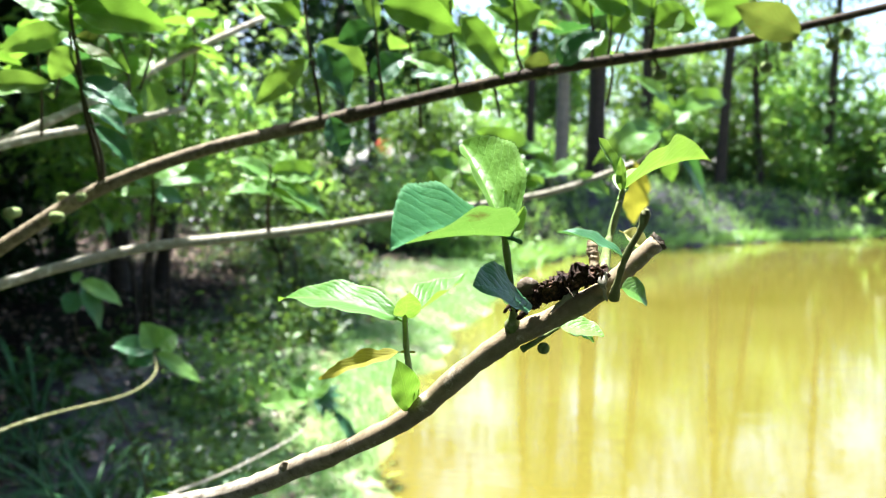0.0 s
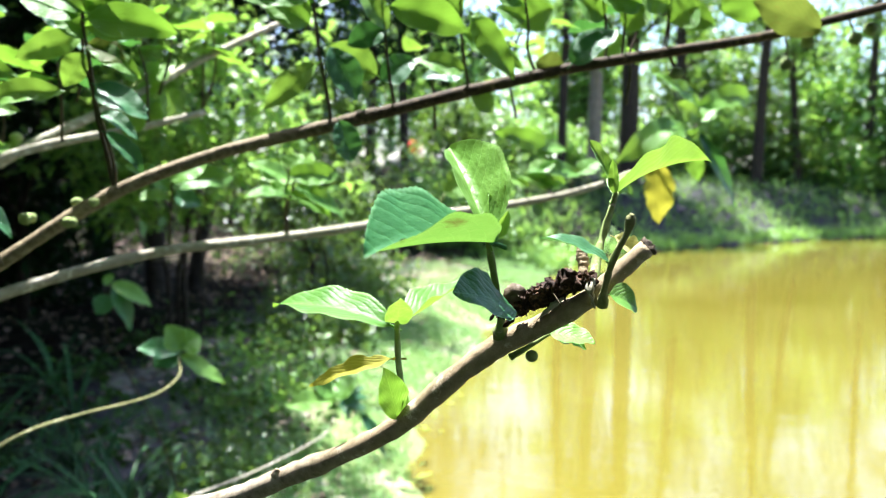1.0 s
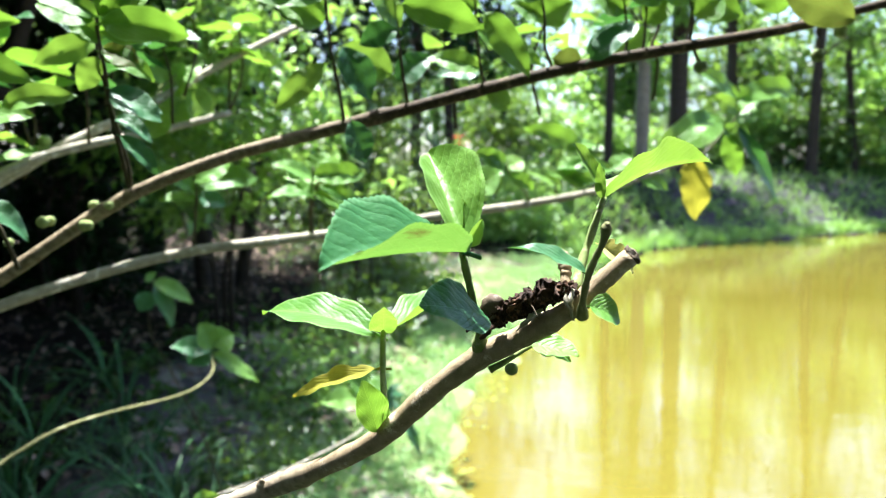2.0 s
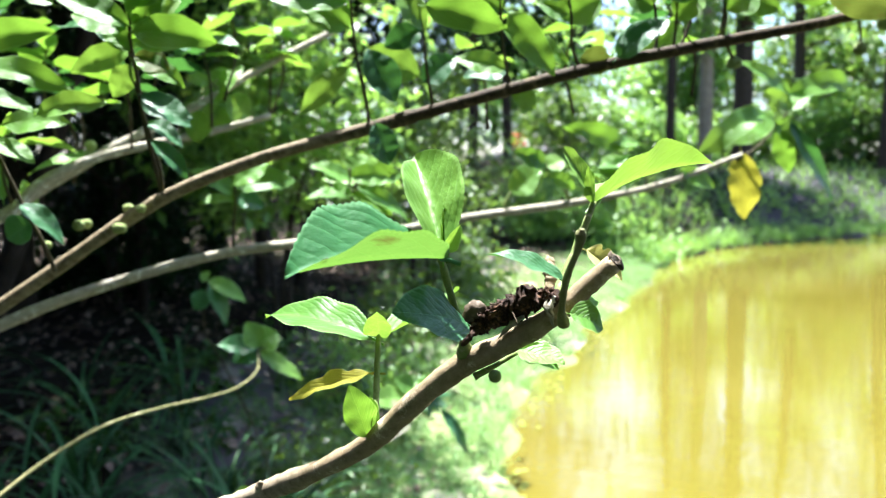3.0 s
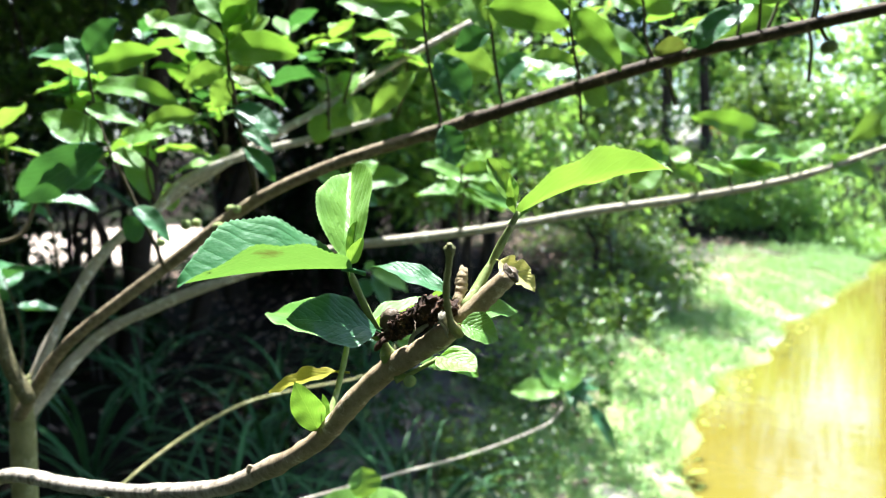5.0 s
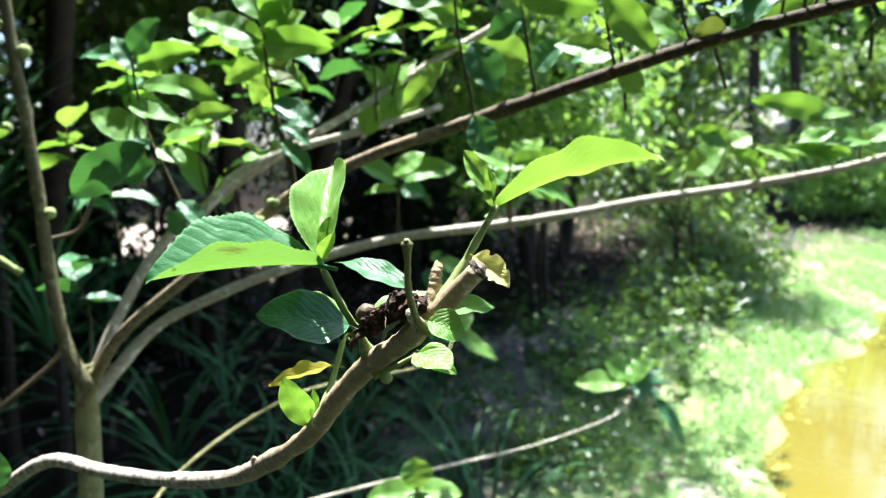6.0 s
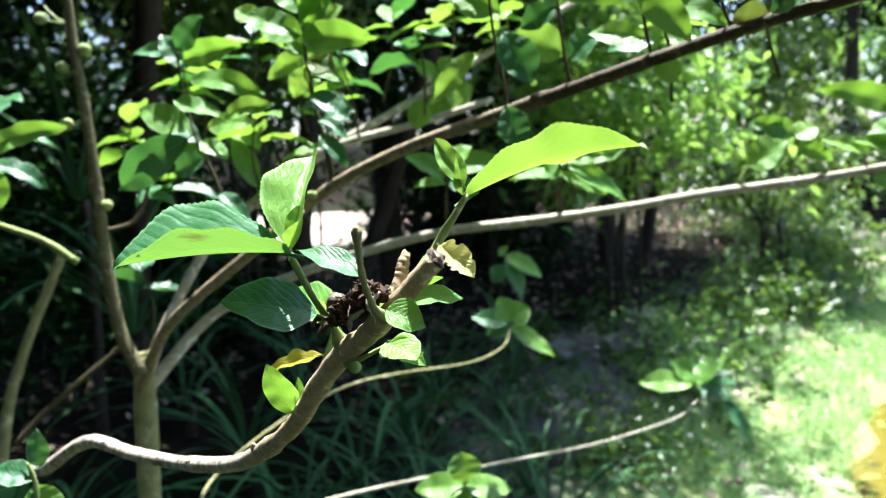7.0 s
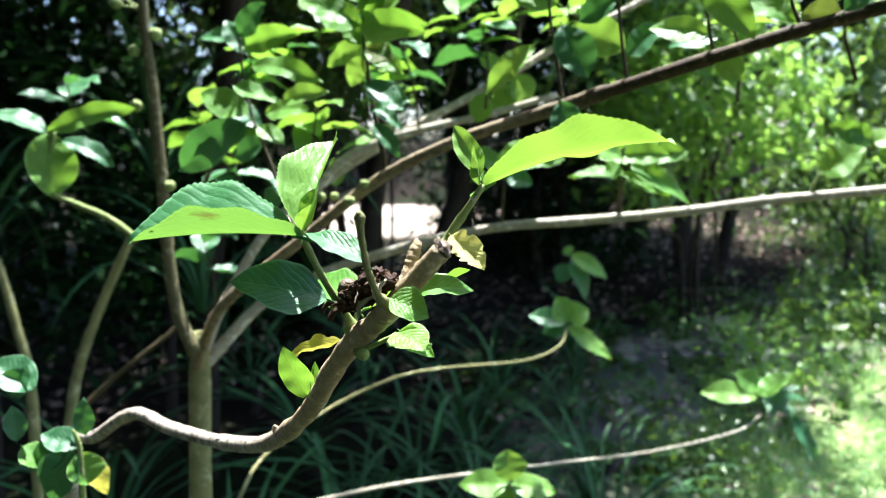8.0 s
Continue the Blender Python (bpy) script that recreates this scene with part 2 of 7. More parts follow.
def ground_material():
    m, nt, p, _ = nodes_of("bank_soil")
    vec = coords(nt)
    big = noise_tex(nt, 0.8, 5.0, vec)
    mid = noise_tex(nt, 7.0, 6.0, vec, 0.65)
    fine = noise_tex(nt, 60.0, 5.0, vec, 0.7)
    # humus and moss near-black: tree shade is put into the colour
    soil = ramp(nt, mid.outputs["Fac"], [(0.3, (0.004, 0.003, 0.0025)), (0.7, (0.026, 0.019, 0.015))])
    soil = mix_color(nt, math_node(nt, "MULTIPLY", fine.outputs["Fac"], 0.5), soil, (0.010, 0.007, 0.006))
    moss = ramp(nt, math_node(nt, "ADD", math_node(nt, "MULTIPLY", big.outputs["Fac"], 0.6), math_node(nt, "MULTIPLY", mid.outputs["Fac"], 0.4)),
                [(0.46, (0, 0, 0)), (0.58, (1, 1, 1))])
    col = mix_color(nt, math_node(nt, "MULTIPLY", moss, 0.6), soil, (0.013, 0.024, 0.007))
    # pale sandy patches
    sand = ramp(nt, noise_tex(nt, 1.7, 4.0, vec, 0.6).outputs["Fac"], [(0.55, (0, 0, 0)), (0.63, (1, 1, 1))])
    # sunlit shore painted lighter, and sandier, than the near-black humus under the trees
    sep = nt.nodes.new("ShaderNodeSeparateXYZ")
    nt.links.new(vec, sep.inputs[0])
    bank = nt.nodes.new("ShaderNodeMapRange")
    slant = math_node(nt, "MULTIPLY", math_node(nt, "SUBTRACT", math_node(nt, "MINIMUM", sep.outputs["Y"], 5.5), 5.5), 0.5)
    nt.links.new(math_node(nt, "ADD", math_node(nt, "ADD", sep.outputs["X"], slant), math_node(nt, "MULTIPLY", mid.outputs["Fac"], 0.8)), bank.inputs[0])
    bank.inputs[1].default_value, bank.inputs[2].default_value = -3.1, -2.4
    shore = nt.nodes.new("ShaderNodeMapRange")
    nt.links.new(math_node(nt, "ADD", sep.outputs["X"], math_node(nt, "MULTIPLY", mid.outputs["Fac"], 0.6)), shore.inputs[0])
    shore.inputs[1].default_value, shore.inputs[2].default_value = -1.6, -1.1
    sun_green = ramp(nt, fine.outputs["Fac"], [(0.3, (0.12, 0.17, 0.05)), (0.7, (0.26, 0.31, 0.135))])
    # blue-grey loam carries skylit shade, pale green the sun on the shore
    loam = mix_color(nt, shore.outputs[0], (0.095, 0.088, 0.09), sun_green)
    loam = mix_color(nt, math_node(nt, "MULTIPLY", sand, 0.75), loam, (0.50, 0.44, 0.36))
    # humus blackened under the shrub and round the viewpoint, in place of shade
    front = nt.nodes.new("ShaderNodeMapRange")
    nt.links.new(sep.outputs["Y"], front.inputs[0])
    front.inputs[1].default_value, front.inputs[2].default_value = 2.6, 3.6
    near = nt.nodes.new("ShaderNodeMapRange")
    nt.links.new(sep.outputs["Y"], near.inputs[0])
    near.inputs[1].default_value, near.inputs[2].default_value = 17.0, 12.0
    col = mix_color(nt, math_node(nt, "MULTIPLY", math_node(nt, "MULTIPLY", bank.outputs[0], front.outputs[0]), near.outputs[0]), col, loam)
    # bare earth on the far bank, its blue-grey skylit shade put into the colour
    across = nt.nodes.new("ShaderNodeMapRange")
    nt.links.new(math_node(nt, "ADD", sep.outputs["Y"], math_node(nt, "MULTIPLY", big.outputs["Fac"], 2.0)), across.inputs[0])
    across.inputs[1].default_value, across.inputs[2].default_value = 22.0, 24.0
    aside = nt.nodes.new("ShaderNodeMapRange")
    nt.links.new(sep.outputs["X"], aside.inputs[0])
    aside.inputs[1].default_value, aside.inputs[2].default_value = 1.0, 4.0
    col = mix_color(nt, math_node(nt, "MULTIPLY", across.outputs[0], aside.outputs[0]), col, mix_color(nt, mid.outputs["Fac"], (0.024, 0.022, 0.025), (0.075, 0.069, 0.077)))
    # a bare sandy clearing beyond the shrubs
    gap = nt.nodes.new("ShaderNodeVectorMath")
    gap.operation = "DISTANCE"
    nt.links.new(vec, gap.inputs[0])
    gap.inputs[1].default_value = (-13.5, 12.5, 0.0)
    bare = ramp(nt, math_node(nt, "ADD", math_node(nt, "MULTIPLY", gap.outputs["Value"], 0.1), math_node(nt, "MULTIPLY", mid.outputs["Fac"], 0.2)), [(0.44, (1, 1, 1)), (0.52, (0, 0, 0))])
    col = mix_color(nt, bare, col, (0.42, 0.345, 0.275))
    nt.links.new(col, p.inputs["Base Color"])
    p.inputs["Roughness"].default_value = 0.9
    p.inputs["Specular IOR Level"].default_value = 0.03
    h = math_node(nt, "ADD", mid.outputs["Fac"], math_node(nt, "MULTIPLY", fine.outputs["Fac"], 0.4))
    bump(nt, h, 0.8, 0.04, p.inputs["Normal"])
    return m


def water_material():
    m, nt, p, _ = nodes_of("pond_water")
    vec = coords(nt)
    big = noise_tex(nt, 0.35, 3.0, vec)
    col = ramp(nt, big.outputs["Fac"], [(0.3, (0.105, 0.088, 0.012)), (0.7, (0.130, 0.110, 0.020))])
    nt.links.new(col, p.inputs["Base Color"])
    p.inputs["Roughness"].default_value = 0.012
    p.inputs["IOR"].default_value = 1.75
    mp = nt.nodes.new("ShaderNodeMapping")
    mp.inputs["Scale"].default_value = (0.55, 1.3, 1.0)
    nt.links.new(vec, mp.inputs["Vector"])
    rip = noise_tex(nt, 3.0, 2.0, mp.outputs[0])
    small = noise_tex(nt, 22.0, 2.0, mp.outputs[0])
    h = math_node(nt, "ADD", rip.outputs["Fac"], math_node(nt, "MULTIPLY", small.outputs["Fac"], 0.22))
    bump(nt, h, 0.055, 0.05, p.inputs["Normal"])
    return m


M_GROUND = ground_material()
M_WATER = water_material()
M_STONE = bark_material("pale_stone", (0.42, 0.38, 0.32), (0.62, 0.58, 0.52), 5.0)
M_LITTER = crown_material("leaf_litter", (0.05, 0.032, 0.022), (0.46, 0.34, 0.26), (0.15, 0.09, 0.05), 0.1, 0.7, 0.06)
M_PAD = leaf_material("floating_leaf", (0.24, 0.32, 0.05), (0.36, 0.42, 0.10), (0.4, 0.42, 0.05), 0.2, 0.35)
M_RED = bark_material("red_petal", (0.5, 0.02, 0.015), (0.65, 0.05, 0.03), 20.0)


# ---- mesh helpers ----
def mesh_from(name, verts, faces, material, smooth=True):
    me = bpy.data.meshes.new(name)
    me.from_pydata([tuple(v) for v in verts], [], faces)
    me.materials.append(material)
    if smooth:
        me.polygons.foreach_set("use_smooth", [True] * len(me.polygons))
    me.update()
    return me


def place_part(name, mesh, parent, label="", m=None, kind=""):
    ob = new(name, mesh)
    ob.parent = parent
    if m is not None:
        ob.matrix_basis = m
    return tagged(ob, label=label, kind=kind)


def thing(name, label, category, m=None, group="", kind="", data=None):
    ob = new(name, data)
    if m is not None:
        ob.matrix_basis = m
    return tagged(ob, label, category, group, kind)


def glide(points, steps):
    """Points along a smooth curve through the given ones (Catmull-Rom), with radii in the last place."""
    p = [np.array(q, float) for q in points]
    p = [2 * p[0] - p[1]] + p + [2 * p[-1] - p[-2]]
    out = []
    for i in range(1, len(p) - 2):
        for k in range(steps):
            u = k / steps
            a, b, c, d = p[i - 1 : i + 3]
            out.append(0.5 * (2 * b + (c - a) * u + (2 * a - 5 * b + 4 * c - d) * u * u + (3 * b - a - 3 * c + d) * u**3))
    out.append(p[-2])
    return out


def tube(points, material, sides=10, steps=6, rough=0.08, seed=0, nodes=(), name="branch"):
    """A tapered, slightly knobbly stem through points (x, y, z, radius)."""
    rnd = random.Random(seed)
    if name == "shoot" and material is M_TWIG:
        # thin woody shoots are never quite straight
        bend = [0.0] + [rnd.uniform(-0.005, 0.005) for _ in points[1:-1]] + [0.0]
        points = [(x + b, y - b * 0.4, z, r * 0.72) for (x, y, z, r), b in zip(points, bend)]
    path = glide(points, steps)
    verts, faces = [], []
    side = None
    for i, q in enumerate(path):
        c, r = Vector(q[:3]), max(float(q[3]), 1e-4)
        nxt, prv = path[min(i + 1, len(path) - 1)], path[max(i - 1, 0)]
        ahead = Vector(nxt[:3] - prv[:3]).normalized()
        if side is None:
            side = ahead.orthogonal().normalized()
        side = (side - ahead * side.dot(ahead)).normalized()
        other = ahead.cross(side)
        swell = 1 + rnd.uniform(-rough, rough)
        for n, amount in nodes:
            swell += amount * math.exp(-(((i / (len(path) - 1)) - n) * len(path) / 1.3) ** 2)
        for k in range(sides):
            a = 2 * math.pi * k / sides
            w = r * swell * (1 + rnd.uniform(-rough, rough) * 0.7)
            verts.append(c + side * (math.cos(a) * w) + other * (math.sin(a) * w))
    n = len(path)
    for i in range(n - 1):
        for k in range(sides):
            k2 = (k + 1) % sides
            faces.append((i * sides + k, i * sides + k2, (i + 1) * sides + k2, (i + 1) * sides + k))
    for end, c in ((0, path[0]), (n - 1, path[-1])):
        verts.append(Vector(c[:3]))
        j = len(verts) - 1
        for k in range(sides):
            k2 = (k + 1) % sides
            a, b = end * sides + k, end * sides + k2
            faces.append((j, b, a) if end == 0 else (j, a, b))
    return mesh_from(name, verts, faces, material)


def blade_mesh(material, widest=0.42, fold=25.0, curl=0.25, twist=0.0, teeth=22, ragged=0.0, seed=0, point=1.0, ratio=0.5):
    """A leaf blade one long and one wide: folded along its midrib, curled, with a toothed edge and a short stalk."""
    rnd = random.Random(seed)
    rows, cols = teeth * 2, 4
    bites = [(rnd.choice((-1, 1)), rnd.uniform(0.25, 0.95), ragged * rnd.uniform(0.4, 1.2)) for _ in range(7)]
    verts, faces, rim = [], [], []
    for i in range(rows + 1):
        u = i / rows
        if u < widest:
            half = 0.5 * math.sin(0.5 * math.pi * (u / widest) ** 0.75)
        else:
            half = 0.5 * math.cos(0.5 * math.pi * ((u - widest) / (1 - widest)) ** (1.15 * point)) ** 0.9
        half = max(half, 0.004)
        tooth = (0.036 if i % 2 else -0.018) * min(1, half * 4)
        for k in range(-cols, cols + 1):
            v = k / cols
            edge = abs(k) == cols
            x = v * half * (1 + 0.06 * math.sin(u * 7 + seed * 1.7 + (2.5 if v > 0 else 0)))
            y = u
            if edge:
                x += math.copysign(tooth, v)
                if ragged:
                    x *= 1 - sum(depth * math.exp(-(((u - at) / 0.045) ** 2)) for sign, at, depth in bites if sign * v > 0)
            lift = abs(x) * math.tan(radians(fold)) * ratio
            wave = (0.022 * math.sin(u * 9 + seed + 2.0 * (v > 0)) + 0.012 * math.sin(u * 21 + 3 * seed + 4.0 * (v > 0))) * abs(v)
            z = lift + wave - curl * u * u + 0.15 * curl * u
            a = radians(twist) * u
            rim.append(abs(v))
            verts.append((x * math.cos(a) - z * math.sin(a) * 0.4, y * (1 - 0.12 * abs(curl) * u), z + x * math.sin(a)))
    w = 2 * cols + 1
    for i in range(rows):
        for k in range(w - 1):
            faces.append((i * w + k, i * w + k + 1, (i + 1) * w + k + 1, (i + 1) * w + k))
    # stalk
    base = len(verts)
    for i, (y, r) in enumerate(((-0.09, 0.016), (0.0, 0.014), (0.06, 0.008))):
        for k in range(5):
            a = 2 * math.pi * k / 5
            verts.append((r * math.cos(a), y, r * math.sin(a) - 0.006 - (0.02 if i == 0 else 0)))
    for i in range(2):
        for k in range(5):
            k2 = (k + 1) % 5
            faces.append((base + i * 5 + k, base + i * 5 + k2, base + i * 5 + 5 + k2, base + i * 5 + 5 + k))
    me = mesh_from("leaf", verts, faces, material)
    me.attributes.new("rim", "FLOAT", "POINT").data.foreach_set("value", rim + [0.0] * (len(verts) - len(rim)))
    return me


BLADES = {}


def blade(material, style, seed, ratio):
    """Leaf meshes shared by leaves that look alike. style: (fold, curl, twist, ragged, widest)."""
    ratio = min(0.9, max(0.2, round(ratio * 5) / 5))
    key = (material.name, style, seed % 3, ratio)
    if key not in BLADES:
        fold, curl, twist, ragged, widest = STYLES[style]
        BLADES[key] = blade_mesh(material, widest, fold, curl, twist, 27, ragged, seed % 3 + 3 * len(style), ratio=ratio)
    return BLADES[key]


STYLES = {
    "flat": (12, 0.14, 8, 0.0, 0.42),
    "arch": (18, 0.30, -10, 0.0, 0.42),
    "cup": (28, -0.12, 0, 0.0, 0.45),
    "round": (10, 0.12, 5, 0.0, 0.5),
    "torn": (26, 0.2, 18, 0.45, 0.45),
    "long": (26, 0.24, 4, 0.0, 0.40),
    "nibbled": (22, 0.16, 12, 0.22, 0.45),
    "upright": (52, 0.12, 10, 0.0, 0.50),
    "shell": (48, 0.13, 12, 0.0, 0.56),
    "bud": (55, -0.1, 0, 0.0, 0.35),
    "droop": (22, 0.45, 15, 0.0, 0.4),
}
LEAF_COUNT = [0]


def leaf(parent, base, tip, width, normal, material, style="flat", label=""):
    """One leaf from its stalk end to its tip, its upper face to normal."""
    base, tip, n = Vector(base), Vector(tip), Vector(normal)
    y = tip - base
    length = y.length
    y.normalize()
    z = (n - y * n.dot(y)).normalized()
    x = y.cross(z)
    turn = Matrix((x, y, z)).transposed().to_4x4()
    LEAF_COUNT[0] += 1
    # curled blades rise first, so that the tip comes down at its place
    drop = STYLES[style][1] * 0.85
    turn = turn @ Matrix.Rotation(math.atan(drop), 4, "X")
    m = Matrix.Translation(base) @ turn @ Matrix.Diagonal((width, length * math.sqrt(1 + drop * drop), length, 1))
    return place_part("leaf", blade(material, style, LEAF_COUNT[0], width / length), parent, label, m)


def fruit(parent, at, radius, label=""):
    """A small round green fruit with a flat eye."""
    key = "fruit"
    if key not in BLADES:
        verts, faces = [], []
        for i in range(9):
            a = math.pi * i / 8
            for k in range(12):
                b = 2 * math.pi * k / 12
                dent = 1 - 0.12 * math.exp(-((i / 1.2) ** 2)) - 0.05 * math.exp(-(((8 - i) / 1.5) ** 2))
                verts.append((math.sin(a) * math.cos(b), math.sin(a) * math.sin(b), math.cos(a) * dent))
        for i in range(8):
            for k in range(12):
                k2 = (k + 1) % 12
                faces.append((i * 12 + k, (i + 1) * 12 + k, (i + 1) * 12 + k2, i * 12 + k2))
        BLADES[key] = mesh_from("fruit", verts, faces, M_FRUIT)
    return place_part("fruit", BLADES[key], parent, label, Matrix.Translation(at) @ Matrix.Diagonal((radius, radius, radius, 1)))


# ---- ground and pond ----
POND = [(-0.62, 4.9), (-0.8, 6.2), (-0.62, 7.6), (-0.25, 10.5), (0.25, 13.0), (0.95, 17.5), (2.2, 20.8), (5.6, 24.6), (10.5, 28.5), (16.0, 32.0),
        (34.0, 36.0), (36.0, 4.0), (6.0, 1.2), (1.6, 2.2), (0.1, 3.5)]
WATER = -0.5


def shore_distance(x, y):
    """Distance to the shoreline, positive on land."""
    d2 = np.full(x.shape, 1e9)
    inside = np.zeros(x.shape, bool)
    for (ax, ay), (bx, by) in zip(POND, POND[1:] + POND[:1]):
        ex, ey = bx - ax, by - ay
        u = np.clip(((x - ax) * ex + (y - ay) * ey) / (ex * ex + ey * ey), 0, 1)
        d2 = np.minimum(d2, (x - ax - u * ex) ** 2 + (y - ay - u * ey) ** 2)
        cross = (ay > y) != (by > y)
        inside ^= cross & (x < (bx - ax) * (y - ay) / (by - ay + 1e-12) + ax)
    d = np.sqrt(d2)
    return np.where(inside, -d, d)


def ground_height(x, y):
    x, y = np.asarray(x, float), np.asarray(y, float)
    d = shore_distance(x, y) + 0.12 * np.sin(x * 3.1 + y * 1.7) + 0.07 * np.sin(y * 5.3 - x * 2.0)
    near = 0.36 * (1 - np.exp(-np.maximum(d, 0) / 1.3)) + 0.012 * np.minimum(np.maximum(d, 0), 40)
    far = 1.9 * np.clip((y - 17.0) / 5.0, 0, 1) * (1 - np.exp(-np.maximum(d - 0.9, 0) / 2.6))
    relief = 0.025 * np.sin(x * 2.3 + 1) * np.sin(y * 1.9) + 0.012 * np.sin(x * 7.1) * np.sin(y * 6.3 + 2)
    land = WATER + 0.015 + near + far + relief * np.clip(d, 0, 1)
    bed = WATER - 0.05 - 0.9 * (1 - np.exp(np.minimum(d, 0) / 1.5))
    return np.where(d > 0, land, np.maximum(bed, land + 0.6 * d))


def grade(lo, hi, fine_lo, fine_hi, fine, coarse):
    """Grid lines, close together where the camera passes."""
    out = [lo]
    while out[-1] < hi:
        v = out[-1]
        gap = 0 if fine_lo <= v <= fine_hi else min(abs(v - fine_lo), abs(v - fine_hi))
        out.append(v + min(coarse, fine + 0.12 * gap))
    return np.array(out)


gx, gy = grade(-400, 400, -6, 3, 0.09, 60), grade(-400, 900, 0, 11, 0.10, 60)
xx, yy = np.meshgrid(gx, gy)
zz = ground_height(xx, yy)
nx_, ny_ = len(gx), len(gy)
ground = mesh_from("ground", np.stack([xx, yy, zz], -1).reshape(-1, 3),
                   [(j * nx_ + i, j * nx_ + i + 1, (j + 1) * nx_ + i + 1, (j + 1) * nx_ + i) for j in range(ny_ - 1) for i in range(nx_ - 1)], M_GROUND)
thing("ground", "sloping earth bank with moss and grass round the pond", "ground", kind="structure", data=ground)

wx, wy = np.meshgrid(np.linspace(-2.5, 37, 60), np.linspace(0.5, 37, 60))
water = mesh_from("water", np.stack([wx, wy, np.full(wx.shape, WATER)], -1).reshape(-1, 3),
                  [(j * 60 + i, j * 60 + i + 1, (j + 1) * 60 + i + 1, (j + 1) * 60 + i) for j in range(59) for i in range(59)], M_WATER)
thing("water", "murky yellow-green pond water reflecting trees and sky", "water", kind="structure", data=water)

# ---- foliage helpers ----
def leaf_cloud(centres, size, seed, spread=1.0, flat=0.6, per=1, name="foliage", material=None, slim=0.42, droop=0.25):
    """Many small folded leaves, one at each place: two faces each side of a midrib."""
    rng = np.random.default_rng(seed)
    c = np.repeat(np.asarray(centres, float), per, 0)
    n = len(c)
    c = c + rng.normal(0, spread, (n, 3)) * (size * 0.6)
    yaw = rng.uniform(0, 2 * np.pi, n)
    pitch = rng.normal(-0.2, 0.45, n)
    length = size * rng.uniform(0.65, 1.25, n)
    ahead = np.stack([np.cos(yaw) * np.cos(pitch), np.sin(yaw) * np.cos(pitch), np.sin(pitch)], -1)
    up = np.stack([rng.normal(0, flat, n), rng.normal(0, flat, n), np.ones(n)], -1)
    side = np.cross(ahead, up)
    side /= np.linalg.norm(side, axis=1, keepdims=True) + 1e-9
    up = np.cross(side, ahead)
    l, w = length[:, None], (length * slim)[:, None] * 0.5
    v = np.stack([c, c + ahead * l * 0.45 + side * w + up * w * 0.35, c + ahead * l * 0.5, c + ahead * l * 0.45 - side * w + up * w * 0.35,
                  c + ahead * l - up * l * droop], 1).reshape(-1, 3)
    k = (np.arange(n) * 5)[:, None]
    f = np.concatenate([k + [[0, 2, 1, 1]], k + [[0, 3, 2, 2]], k + [[1, 2, 4, 4]], k + [[2, 3, 4, 4]]], 0)[:, :3]
    me = bpy.data.meshes.new(name)
    me.vertices.add(len(v))
    me.vertices.foreach_set("co", v.ravel())
    me.loops.add(f.size)
    me.loops.foreach_set("vertex_index", f.ravel().astype(np.int32))
    me.polygons.add(len(f))
    me.polygons.foreach_set("loop_start", np.arange(0, f.size, 3, dtype=np.int32))
    me.update(calc_edges=True)
    me.materials.append(material)
    return me


def crown_points(centre, radii, clumps, per_clump, seed, clump_size=0.3, shell=0.55):
    """Places for leaves in uneven clumps near the outside of a rounded crown."""
    rng = np.random.default_rng(seed)
    d = rng.normal(0, 1, (clumps, 3))
    d /= np.linalg.norm(d, axis=1, keepdims=True)
    r = shell + (1 - shell) * rng.uniform(0, 1, (clumps, 1)) ** 0.6
    hub = d * r * (1 + 0.25 * rng.normal(0, 1, (clumps, 1))) * np.array(radii)
    pts = hub[:, None] + rng.normal(0, 1, (clumps, per_clump, 3)) * (clump_size * rng.uniform(0.5, 1.3, (clumps, 1, 1)))
    return np.array(centre) + pts.reshape(-1, 3), np.array(centre) + hub


def ground_at(x, y):
    return float(ground_height(np.array([x]), np.array([y]))[0])


def bush(name, label, category, x, y, radii, top, clumps, per, leaf_size, material, bark, seed, stems=5, clump=0.28, shell=0.55, group=""):
    """A shrub: stems from the ground and a crown of many leaves in clumps."""
    z = ground_at(x, y)
    root = thing(name, label, category, Matrix.Translation((x, y, z)), group)
    centre = np.array([0, 0, top - z - radii[2]])
    pts, hubs = crown_points(centre, radii, clumps, per, seed, clump, shell)
    low = pts[:, 2] < 0.08
    pts[low, 2] = 0.08 + np.abs(pts[low, 2]) * 0.2
    rng = random.Random(seed)
    for k in range(stems):
        hub = hubs[rng.randrange(len(hubs))]
        a = rng.uniform(0, 6.28)
        bx, by = 0.12 * radii[0] * math.cos(a), 0.12 * radii[1] * math.sin(a)
        r = 0.008 + 0.005 * top * rng.uniform(0.5, 1.0)
        mid = (np.array([bx, by, 0]) * 0.4 + hub * 0.6) + np.array([rng.uniform(-0.1, 0.1), rng.uniform(-0.1, 0.1), 0.1])
        place_part("stem", tube([(bx, by, -0.1, r), (bx * 1.2, by * 1.2, 0.35 * centre[2], r * 0.85), (*mid, r * 0.55), (*hub, r * 0.2)], bark, 7, 4, 0.08, seed + k, name="stem"), root)
    place_part("foliage", leaf_cloud(pts, leaf_size, seed + 50, material=material), root, kind="stuff")
    return root


